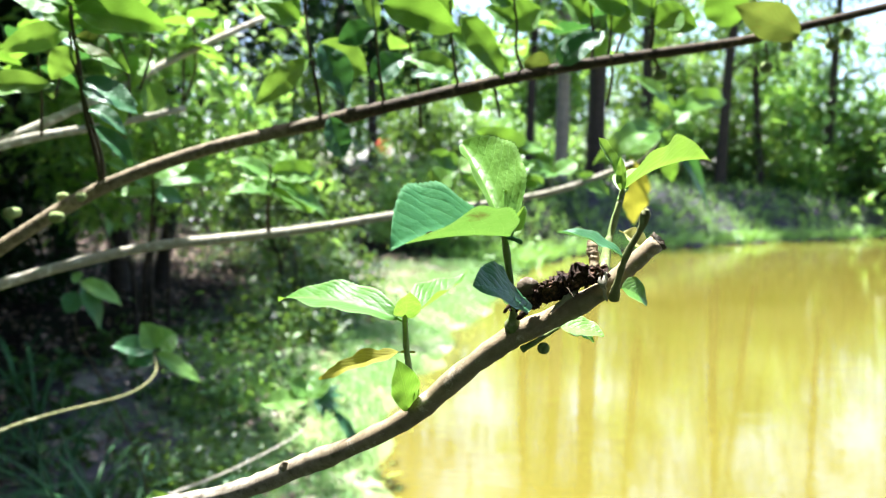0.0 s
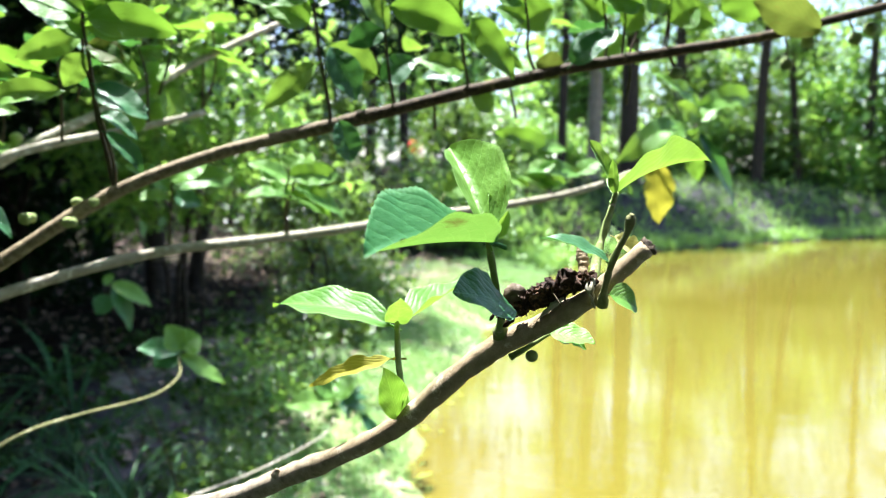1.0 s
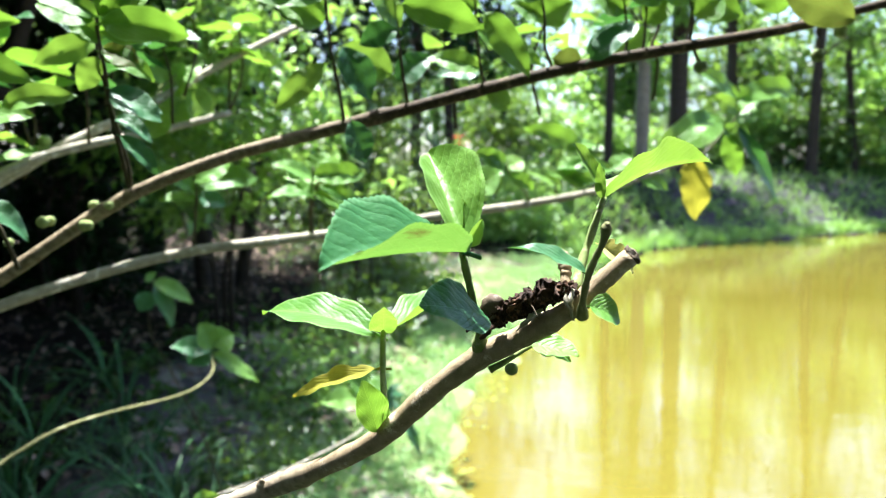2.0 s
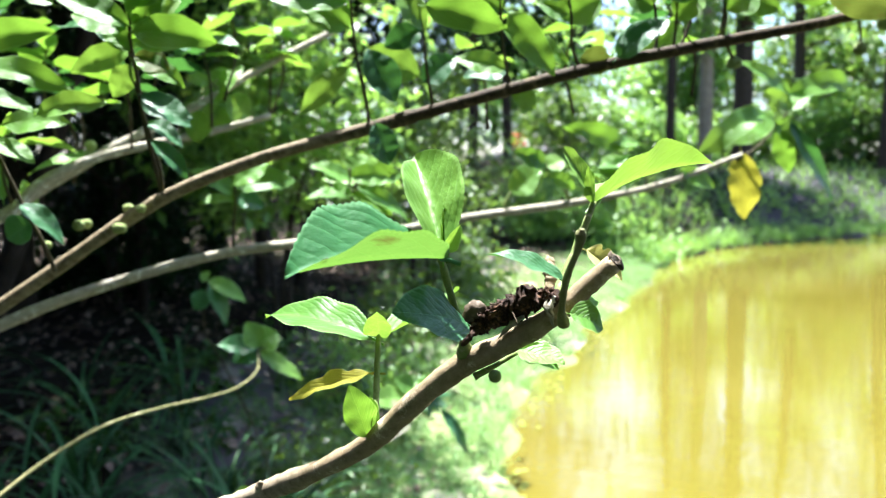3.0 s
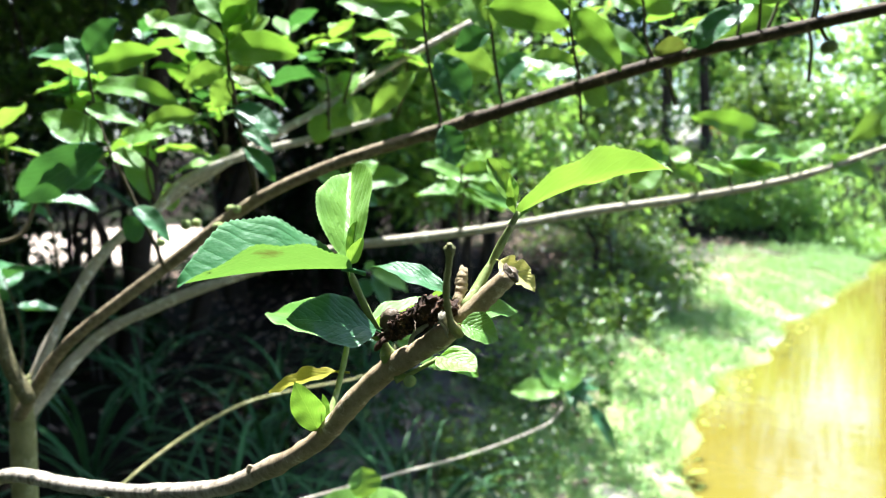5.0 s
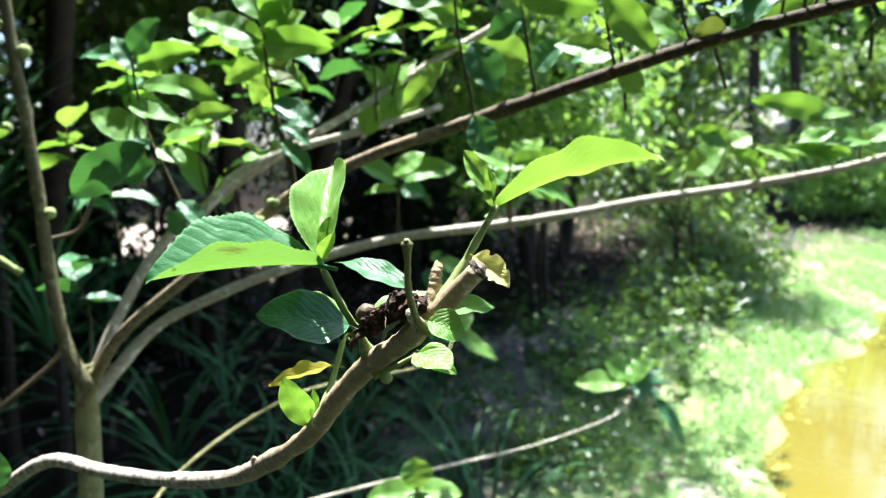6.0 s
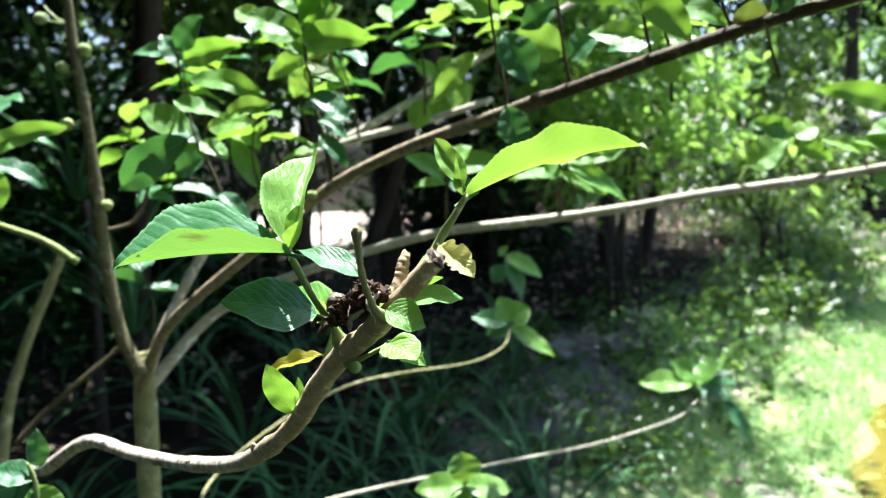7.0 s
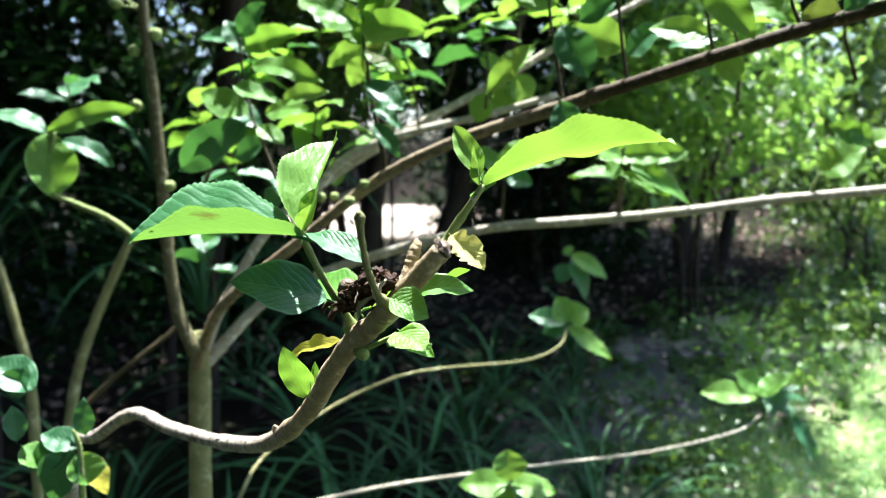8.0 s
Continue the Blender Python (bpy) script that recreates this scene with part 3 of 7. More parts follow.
def tree(label, x, y, height, radius, crown_base, crown_r, clumps, per, leaf_size, material, bark, seed, lean=(0, 0), limbs=7, puff=1.0):
    """A tree: tapered trunk, limbs and an open crown of leaf clumps."""
    z = ground_at(x, y)
    root = thing("tree", label, "tree", Matrix.Translation((x, y, z)), "trees round the pond")
    rng = random.Random(seed)
    lx, ly = lean
    place_part("trunk", tube([(0, 0, -0.3, radius * 1.35), (lx * 0.05, ly * 0.05, 0.35, radius * 1.05), (lx * 0.35, ly * 0.35, height * 0.35, radius * 0.9),
                              (lx * 0.7 + rng.uniform(-0.15, 0.15), ly * 0.7, height * 0.7, radius * 0.62), (lx, ly, height, radius * 0.15)], bark, 12, 6, 0.06, seed, name="trunk"), root)
    hubs_all = []
    for k in range(limbs):
        f = crown_base / height + (0.95 - crown_base / height) * (k + 0.5) / limbs
        a = k * 2.4 + rng.uniform(-0.5, 0.5)
        reach = crown_r * rng.uniform(0.6, 1.0) * (1.15 - 0.5 * f)
        s = np.array([lx * f, ly * f, height * f])
        e = s + np.array([math.cos(a) * reach, math.sin(a) * reach, reach * rng.uniform(0.1, 0.6)])
        m = (s + e) / 2 + np.array([0, 0, 0.15 * reach])
        r = radius * 0.4 * (1.1 - f)
        place_part("limb", tube([(*s, r), (*m, r * 0.7), (*e, r * 0.15)], bark, 7, 4, 0.06, seed + k, name="limb"), root)
        hubs_all += [(e, 0.55), (m, 0.5)]
    pts = []
    for k, (h, w) in enumerate(hubs_all):
        p, _ = crown_points(h, (crown_r * w * puff, crown_r * w * puff, crown_r * w * 0.75 * puff), max(3, clumps // len(hubs_all)), per, seed * 31 + k, 0.32, 0.35)
        pts.append(p)
    place_part("crown", leaf_cloud(np.concatenate(pts), leaf_size, seed + 7, material=material), root, kind="stuff")
    return root


def strap_mesh(length, width, bend, seed, material):
    """A long strap-shaped blade that rises and arches over."""
    verts, faces = [], []
    n = 12
    y = z = 0.0
    for i in range(n + 1):
        u = i / n
        w = width * (0.55 + 0.9 * u) * max(0.02, 1 - u**3)
        slope = radians(80) - bend * u
        for v in (-1, 0, 1):
            verts.append((v * w * 0.5, y, z + abs(v) * w * 0.22))
        y += length / n * math.cos(slope)
        z += length / n * math.sin(slope)
    for i in range(n):
        for k in range(2):
            faces.append((i * 3 + k, i * 3 + k + 1, i * 3 + 4 + k, i * 3 + 3 + k))
    # object space of the blade runs from 0 to 1 along y in the material
    return mesh_from("blade", verts, faces, material)


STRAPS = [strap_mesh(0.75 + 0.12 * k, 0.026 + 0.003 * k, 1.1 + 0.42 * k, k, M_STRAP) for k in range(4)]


def strap_plant(x, y, blades, scale, seed, rise=0.0, label="strap-leaved clump whose green is darkened to stand for shade"):
    root = thing("strap_leaved_plant", label, "plant", Matrix.Translation((x, y, ground_at(x, y) - 0.02)), "strap-leaved clumps")
    rng = random.Random(seed)
    if rise:
        place_part("stem", tube([(0, 0, -0.05, 0.035), (0.03, 0.02, rise * 0.5, 0.03), (0.0, 0.05, rise, 0.025)], M_TREE_BARK, 8, 4, 0.08, seed, name="stem"), root)
    for k in range(blades):
        a = k * 2.399 + rng.uniform(-0.3, 0.3)
        tilt = rng.uniform(-48, 12)
        s = scale * rng.uniform(0.75, 1.2)
        m = Matrix.Translation((0, 0, rise)) @ Matrix.Rotation(a, 4, "Z") @ Matrix.Translation((0, 0.02, 0)) @ Matrix.Rotation(radians(tilt), 4, "X") @ Matrix.Diagonal((s, s, s, 1))
        place_part("blade", STRAPS[rng.randrange(4)], root, "", m)
    return root


# ---- trees and shrubs round the pond ----
# trees behind the near bank take near-black crowns as a shade backdrop
for x, y, h, r, base, cr, mat, bark, seed, lean, text in (
    (4.0, 29.4, 11, 0.34, 4.4, 3.6, M_CROWN, M_TREE_BARK, 101, (0, 0), "tall dark-trunked tree on the far bank"),
    (2.7, 28.5, 10, 0.24, 4.6, 3.0, M_CROWN_LIT, M_TREE_BARK_PALE, 102, (0, 0), "brown-trunked tree on the far bank"),
    (8.5, 29.5, 10, 0.20, 4.2, 3.0, M_CROWN, M_TREE_BARK, 103, (0.4, 0), "slim dark tree on the far bank"),
    (17.2, 33.4, 11, 0.30, 4.2, 3.4, M_CROWN, M_TREE_BARK_PALE, 104, (0, 0), "pale-trunked tree on the far bank"),
    (10.6, 31.4, 9, 0.15, 3.8, 2.6, M_CROWN_LIT, M_TREE_BARK, 105, (-1.2, 0), "leaning slim tree on the far bank"),
    (1.5, 27.5, 9, 0.16, 3.8, 2.6, M_CROWN_LIT, M_TREE_BARK, 106, (0.2, 0), "slim tree on the far bank"),
    (-3.4, 24.6, 9, 0.15, 3.2, 2.6, M_CROWN_SHADE, M_TREE_BARK, 107, (-0.3, 0), "slim tree behind the bank"),
    (-3.6, 19.5, 8, 0.14, 2.8, 2.4, M_CROWN_SHADE, M_TREE_BARK, 108, (0.3, 0), "dark slim tree behind the bank"),
    (13.4, 32.4, 10, 0.18, 4.0, 3.0, M_CROWN, M_TREE_BARK, 112, (0.3, 0), "slim dark tree on the far bank"),
    (6.3, 31.9, 11, 0.22, 4.0, 3.2, M_CROWN_LIT, M_TREE_BARK, 113, (-0.3, 0), "tree standing behind the far bank"),
    (-7.4, 22.0, 9, 0.2, 2.6, 3.0, M_CROWN_SHADE, M_TREE_BARK, 109, (0, 0), "tree behind the shaded bank"),
    (-20.0, 25.0, 10, 0.25, 2.4, 3.6, M_CROWN, M_TREE_BARK, 114, (0, 0), "tree beyond the clearing"),
    (-24.0, 20.0, 10, 0.25, 2.4, 3.6, M_CROWN_LIT, M_TREE_BARK, 115, (0, 0), "tree beyond the clearing"),
    (-14.0, 24.0, 10, 0.25, 2.4, 3.6, M_CROWN, M_TREE_BARK, 116, (0, 0), "tree beyond the clearing"),
    (-9.5, 2.5, 8, 0.2, 2.2, 3.0, M_CROWN_SHADE, M_TREE_BARK, 111, (0, 0), "tree behind the shaded bank"),
):
    if x > 5:
        x, y, r = x * 1.12, y * 1.12, r * 1.1
    tree(text, x, y, h * (1.35 if x > -1 else 1.0), r, base, cr * (0.8 if x > -1 else 1.0), (62 if x > 5 else 92) if x > -1 else 130, 20 if x > -1 else 30, 0.38 if x > -1 else 0.3, mat, bark, seed, lean, 11 if x > -1 else 7, 0.42 if x > -1 else 1.0)
for k, (b, far, h) in enumerate(((-9, 42, 10), (4.5, 44, 9), (11.5, 43, 10), (18, 46, 9))):
    tree("distant tree behind the pond", far * math.sin(radians(b)), far * math.cos(radians(b)), h, 0.2, 3.2, 2.9, 74, 20, 0.5, (M_CROWN_LIT, M_CROWN)[k % 2], M_TREE_BARK, 150 + k, (0, 0), 7, 0.45)
# trees added as a near-black leaf roof that keeps the hollow behind the shrubs dark
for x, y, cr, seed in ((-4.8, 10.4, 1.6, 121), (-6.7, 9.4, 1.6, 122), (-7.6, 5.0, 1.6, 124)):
    tree("near-black leafy tree added to shade the hollow", x, y, 6.6, 0.13, 2.7, cr, 230, 40, 0.17, M_CROWN_SHADE, M_TREE_BARK, seed)
# unseen trees added beside and behind the viewpoint, to block skylight
tree("unseen tree added by the viewpoint to block skylight", -3.4, -2.6, 6.5, 0.14, 2.3, 1.9, 300, 34, 0.2, M_CROWN_SHADE, M_TREE_BARK, 119)
tree("unseen tree added by the viewpoint to block skylight", -1.1, -2.4, 6.2, 0.12, 2.3, 2.0, 300, 34, 0.2, M_CROWN_SHADE, M_TREE_BARK, 141)
tree("unseen tree added by the viewpoint to block skylight", 0.4, -1.8, 7.5, 0.13, 4.2, 1.9, 300, 34, 0.22, M_CROWN_SHADE, M_TREE_BARK, 144)
tree("unseen tree added by the viewpoint to block skylight", 2.5, 0.3, 7.5, 0.13, 4.2, 1.7, 300, 34, 0.22, M_CROWN_SHADE, M_TREE_BARK, 145)
tree("unseen tree added by the viewpoint to block skylight", 2.7, -2.0, 6.2, 0.12, 2.3, 1.9, 300, 34, 0.2, M_CROWN_SHADE, M_TREE_BARK, 142)
tree("unseen tree added by the viewpoint to block skylight", 1.2, -3.4, 6.5, 0.14, 2.1, 2.0, 300, 34, 0.2, M_CROWN_SHADE, M_TREE_BARK, 120)
# spreading trees added with crowns above the view, to shade bank and ground
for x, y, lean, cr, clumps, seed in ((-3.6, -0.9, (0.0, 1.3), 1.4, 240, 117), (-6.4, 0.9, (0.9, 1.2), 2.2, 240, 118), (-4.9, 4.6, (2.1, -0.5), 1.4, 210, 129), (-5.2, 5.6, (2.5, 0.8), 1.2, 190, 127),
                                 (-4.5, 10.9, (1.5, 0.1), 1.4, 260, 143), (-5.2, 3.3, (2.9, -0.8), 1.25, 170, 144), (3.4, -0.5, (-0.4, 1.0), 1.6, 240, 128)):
    tree("added spreading tree, crown out of view, that shades the bank", x, y, 6.6, 0.09, 3.9, cr, clumps, 40, 0.17, M_CROWN_SHADE, M_TREE_BARK, seed, lean, 9)

# trees added behind the bank; their crowns close overhead and block skylight
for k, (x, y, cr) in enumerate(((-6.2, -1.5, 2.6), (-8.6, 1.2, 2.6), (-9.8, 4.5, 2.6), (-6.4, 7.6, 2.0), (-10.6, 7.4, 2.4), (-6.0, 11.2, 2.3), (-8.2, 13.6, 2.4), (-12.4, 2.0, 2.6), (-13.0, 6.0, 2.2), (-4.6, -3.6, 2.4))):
    tree("tall near-black tree added behind the bank to block skylight", x, y, 9.0 + 0.3 * (k % 4), 0.16, 4.4, cr, 240, 34, 0.32, M_CROWN_SHADE, M_TREE_BARK, 160 + k, (0.2 * (k % 3) - 0.2, 0.1), 9)

# unseen ring of trees added behind the viewpoint, to dim the skylight
for k in range(10):
    a = radians(100 + k * 19)
    tree("unseen tree added in a ring to dim the skylight", 9.5 * math.sin(a) + 0.5, 9.5 * math.cos(a), 8.5, 0.2, 2.2, 2.8, 150, 30, 0.3, M_CROWN, M_TREE_BARK, 130 + k)

rng_b = random.Random(7)
for k in range(11):
    bx = -1.6 + k * 2.0 + rng_b.uniform(-0.6, 0.6)
    by = 30.4 + 0.42 * k + rng_b.uniform(-0.6, 1.0) + (2.6 if k > 2 else 0.0)
    bush("bush", "dense green shrub on the far bank under trees", "bush", bx, by, (1.6, 1.2, 1.3), ground_at(bx, by) + rng_b.uniform(1.6, 3.0), 90, 22, 0.34,
         (M_CROWN, M_CROWN_LIT, M_CROWN_LIT)[k % 3], M_TREE_BARK, 200 + k, 4, 0.3, 0.4, "far bank shrubs")
# left-hand thickets are near-black, a dark screen standing in for shade
for k in range(-6, 12):
    a = radians(-62 + k * 9.4 + rng_b.uniform(-1, 1))
    far = 40 + rng_b.uniform(-2, 5)
    bx, by = far * math.sin(a), far * math.cos(a)
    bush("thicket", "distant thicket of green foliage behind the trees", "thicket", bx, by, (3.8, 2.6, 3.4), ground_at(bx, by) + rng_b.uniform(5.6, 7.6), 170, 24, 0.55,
         (M_CROWN_LIT, M_CROWN_LIT, M_CROWN)[k % 3] if k >= 5 else M_CROWN_SHADE, M_TREE_BARK, 230 + k, 3, 0.6, 0.3, "distant thickets")

# shrubs along the near bank: (place, radii, top, clumps, leaves a clump, leaf length, kind, label)
# shrubs and undergrowth round the hollow are near-black, shade put into leaf colour
for k, (x, y, radii, top, clumps, per, size, mat, cl, text) in enumerate((
    (-3.05, 7.3, (1.2, 1.1, 1.15), 3.3, 120, 30, 0.165, M_CROWN_LIT, 0.13, "large sunlit shrub with small glossy leaves"),
    (-2.35, 9.8, (0.9, 0.9, 1.1), 3.0, 52, 26, 0.165, M_CROWN, 0.12, "sunlit shrub with small glossy leaves"),
    (-5.4, 8.2, (1.6, 1.3, 1.9), 4.9, 260, 24, 0.15, M_CROWN_SHADE, 0.18, "tall shrub on the bank, leaves near-black to stand for shade"),
    (-6.3, 11.8, (1.5, 1.2, 1.8), 4.4, 240, 24, 0.16, M_CROWN_SHADE, 0.2, "tall shrub on the bank, leaves near-black to stand for shade"),
    (-5.9, 4.9, (0.7, 0.6, 0.5), 0.7, 100, 24, 0.14, M_CROWN_SHADE, 0.14, "near-black undergrowth standing in for the shaded hollow"),
    (-6.6, 6.4, (1.3, 1.2, 1.7), 5.1, 208, 24, 0.16, M_CROWN_SHADE, 0.2, "dark green shrub on the shaded bank"),
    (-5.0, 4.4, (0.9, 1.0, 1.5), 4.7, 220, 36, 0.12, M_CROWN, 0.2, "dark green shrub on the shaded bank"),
    (-5.6, 1.9, (1.2, 1.5, 1.7), 3.6, 208, 24, 0.16, M_CROWN_SHADE, 0.2, "dark green shrub on the shaded bank"),
    (-4.5, 0.0, (1.3, 1.2, 1.6), 3.4, 192, 24, 0.16, M_CROWN_SHADE, 0.2, "dark green shrub on the shaded bank"),
    (-7.8, 3.4, (1.4, 1.6, 2.0), 4.6, 260, 36, 0.13, M_CROWN_SHADE, 0.22, "dark green shrub on the shaded bank"),
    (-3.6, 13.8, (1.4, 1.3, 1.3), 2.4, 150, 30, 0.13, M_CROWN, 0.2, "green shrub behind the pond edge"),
    (-1.3, 18.5, (1.4, 1.4, 1.1), 1.7, 180, 36, 0.15, M_CROWN_LIT, 0.22, "green shrub behind the pond edge"),
    (-6.0, 9.2, (1.1, 1.0, 1.0), 1.9, 160, 24, 0.16, M_CROWN_SHADE, 0.2, "near-black undergrowth standing in for the shaded hollow"),
    (-7.6, 9.6, (0.9, 1.0, 1.1), 1.9, 144, 24, 0.16, M_CROWN_SHADE, 0.2, "near-black undergrowth standing in for the shaded hollow"),
    (-8.9, 5.6, (1.1, 1.3, 1.1), 2.0, 160, 24, 0.16, M_CROWN_SHADE, 0.2, "near-black undergrowth standing in for the shaded hollow"),
    (-6.5, 3.9, (0.9, 0.8, 0.9), 1.6, 144, 24, 0.16, M_CROWN_SHADE, 0.2, "near-black undergrowth standing in for the shaded hollow"),
    (-2.3, 11.3, (0.7, 1.2, 0.4), 0.4, 80, 26, 0.15, M_CROWN, 0.2, "low weedy shrub beside the pond edge"),
    (-2.0, 7.8, (0.45, 0.6, 0.4), 0.4, 20, 24, 0.10, M_CROWN, 0.12, "low weed clump on the shaded bank"),
    (-1.95, 6.2, (0.4, 0.5, 0.3), 0.25, 36, 24, 0.08, M_CROWN_LIT, 0.1, "low weed clump on the sunny bank"),
    (-1.85, 9.0, (0.5, 0.9, 0.3), 0.25, 30, 26, 0.12, M_CROWN, 0.14, "low weed clump on the shaded bank"),
    (-2.3, 8.4, (0.4, 0.5, 0.4), 0.4, 30, 24, 0.095, M_CROWN, 0.12, "low weed clump on the sunny bank"),
    (-1.5, 4.2, (0.3, 0.35, 0.18), 0.06, 50, 24, 0.055, M_CROWN, 0.07, "low weed clump on the shaded bank"),
)):
    bush("bush" if top > 1 else "weed_clump", text, "bush" if top > 1 else "weeds", x, y, radii, top, clumps, per, size, mat, M_TREE_BARK, 301 + k, 6 if top > 1 else 3, cl, 0.45, "bank shrubs" if top > 1 else "weed clumps")

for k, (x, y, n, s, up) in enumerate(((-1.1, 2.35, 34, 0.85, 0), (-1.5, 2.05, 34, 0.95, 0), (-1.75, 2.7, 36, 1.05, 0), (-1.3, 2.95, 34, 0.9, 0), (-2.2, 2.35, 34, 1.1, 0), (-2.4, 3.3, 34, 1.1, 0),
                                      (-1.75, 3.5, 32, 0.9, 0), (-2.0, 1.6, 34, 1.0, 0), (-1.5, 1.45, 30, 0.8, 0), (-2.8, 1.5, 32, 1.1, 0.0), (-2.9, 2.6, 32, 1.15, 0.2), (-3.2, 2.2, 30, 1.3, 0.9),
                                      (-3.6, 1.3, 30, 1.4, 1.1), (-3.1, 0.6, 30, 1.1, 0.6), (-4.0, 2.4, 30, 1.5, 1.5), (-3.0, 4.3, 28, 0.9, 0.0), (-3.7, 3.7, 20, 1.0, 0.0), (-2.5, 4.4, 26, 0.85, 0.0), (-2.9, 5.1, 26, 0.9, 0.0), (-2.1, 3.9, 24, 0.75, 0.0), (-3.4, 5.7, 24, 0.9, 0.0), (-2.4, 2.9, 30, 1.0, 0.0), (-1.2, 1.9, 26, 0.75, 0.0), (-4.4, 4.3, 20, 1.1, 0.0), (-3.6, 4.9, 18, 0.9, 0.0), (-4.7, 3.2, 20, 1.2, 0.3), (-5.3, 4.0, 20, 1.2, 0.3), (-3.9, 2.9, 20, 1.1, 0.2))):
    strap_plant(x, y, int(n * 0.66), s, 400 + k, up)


shrub = thing("shrub", "leafy shrub with arching brown branches leaning over a pond bank", "shrub", Matrix.Translation((0, 0, 0)))
trunk = place_part("trunk", tube([(-0.83, 0.82, -0.25, 0.0289), (-0.85, 0.85, 0.2, 0.0238), (-0.875, 0.875, 0.75, 0.0204), (-0.855, 0.885, 1.21, 0.0187), (-0.85, 0.888, 1.25, 0.0102)], M_BARK_TRUNK, 14, 6, 0.05, 1, name="trunk"), shrub)
upper_branch = place_part("branch", tube([(-0.86, 0.88, 1.19, 0.0105), (-0.76, 0.84, 1.255, 0.0094), (-0.64, 0.815, 1.347, 0.0085), (-0.491, 0.857, 1.453, 0.0082), (-0.366, 0.892, 1.538, 0.0079), (-0.249, 0.925, 1.588, 0.0073), (-0.114, 0.963, 1.626, 0.0080), (-0.036, 0.985, 1.648, 0.0077), (0.05, 1.01, 1.672, 0.0076), (0.163, 1.042, 1.701, 0.0073), (0.297, 1.08, 1.728, 0.0070), (0.413, 1.113, 1.75, 0.0065), (0.51, 1.14, 1.776, 0.0060), (0.66, 1.18, 1.818, 0.0052)], M_BARK_UPPER, 12, 6, 0.05, 2, ((0.49, 0.16), (0.6, 0.1), (0.3, 0.08), (0.75, 0.08))), shrub)
middle_branch = place_part("branch", tube([(-0.86, 0.88, 1.18, 0.0126), (-0.804, 0.985, 1.298, 0.0097), (-0.73, 1.048, 1.347, 0.0088), (-0.626, 1.131, 1.393, 0.0086), (-0.48, 1.25, 1.436, 0.0084), (-0.356, 1.348, 1.449, 0.0084), (-0.23, 1.449, 1.463, 0.0082), (-0.096, 1.556, 1.484, 0.0081), (0.07, 1.69, 1.503, 0.0077), (0.225, 1.814, 1.53, 0.0071), (0.32, 1.89, 1.559, 0.0066), (0.441, 1.987, 1.604, 0.0050)], M_BARK_PALE, 12, 6, 0.05, 3, ((0.2, 0.1), (0.45, 0.12), (0.7, 0.12), (0.85, 0.1))), shrub)
back_branch = place_part("branch", tube([(-0.855, 0.885, 1.2, 0.0107), (-0.83, 0.92, 1.30, 0.0094), (-0.782, 0.998, 1.443, 0.0090), (-0.718, 1.102, 1.536, 0.0086), (-0.664, 1.19, 1.598, 0.0086), (-0.6, 1.295, 1.66, 0.0074), (-0.545, 1.385, 1.715, 0.0070), (-0.49, 1.475, 1.775, 0.0066), (-0.38, 1.65, 1.88, 0.0057)], M_BARK_PALE, 12, 6, 0.05, 4, ((0.45, 0.12), (0.7, 0.1))), shrub)
back2 = place_part("branch", tube([(-0.710, 1.040, 1.501, 0.0090), (-0.682, 1.085, 1.559, 0.0085), (-0.642, 1.151, 1.594, 0.0080), (-0.599, 1.220, 1.616, 0.0075), (-0.554, 1.294, 1.634, 0.0070), (-0.515, 1.357, 1.652, 0.0065), (-0.467, 1.435, 1.677, 0.0060)], M_BARK_PALE, 7, 5, 0.07, 7, name="branch"), shrub)
stem2 = place_part("branch", tube([(-0.704, 0.793, 1.260, 0.0115), (-0.731, 0.780, 1.336, 0.0108), (-0.750, 0.780, 1.443, 0.0102), (-0.765, 0.784, 1.550, 0.0095), (-0.785, 0.788, 1.684, 0.0088), (-0.799, 0.788, 1.765, 0.0082), (-0.811, 0.792, 1.854, 0.0075)], M_BARK_STEM, 10, 5, 0.07, 8, name="branch"), shrub)
fruit(stem2, (-0.810, 0.773, 1.738), 0.0099)
fruit(stem2, (-0.788, 0.799, 1.764), 0.0108)
fruit(stem2, (-0.802, 0.766, 1.651), 0.0107)
fruit(stem2, (-0.753, 0.791, 1.524), 0.0095)
fruit(stem2, (-0.764, 0.783, 1.542), 0.0086)
twig2a = place_part("twig", tube([(-0.801, 0.791, 1.796, 0.0030), (-0.814, 0.781, 1.805, 0.0023), (-0.837, 0.760, 1.812, 0.0015)], M_TWIG_GREEN, 7, 5, 0.07, 14, name="twig"), shrub)
fruit(twig2a, (-0.837, 0.760, 1.814), 0.0101)
twig2b = place_part("twig", tube([(-0.809, 0.797, 1.803, 0.0035), (-0.830, 0.783, 1.814, 0.0027), (-0.849, 0.774, 1.835, 0.0020)], M_TWIG_GREEN, 7, 5, 0.07, 16, name="twig"), shrub)
twig2c = place_part("twig", tube([(-0.715, 0.717, 1.447, 0.0060), (-0.751, 0.688, 1.481, 0.0054), (-0.789, 0.655, 1.503, 0.0048), (-0.822, 0.628, 1.529, 0.0042), (-0.819, 0.644, 1.604, 0.0036), (-0.825, 0.639, 1.609, 0.0030)], M_TWIG_GREEN, 7, 5, 0.07, 17, name="twig"), shrub)
leaf(twig2c, (-0.825, 0.639, 1.609), (-0.736, 0.730, 1.643), 0.031, (0.51, -0.69, 0.51), M_LEAF, "arch")
leaf(twig2c, (-0.825, 0.639, 1.609), (-0.811, 0.635, 1.510), 0.068, (0.96, -0.26, 0.14), M_LEAF, "round")
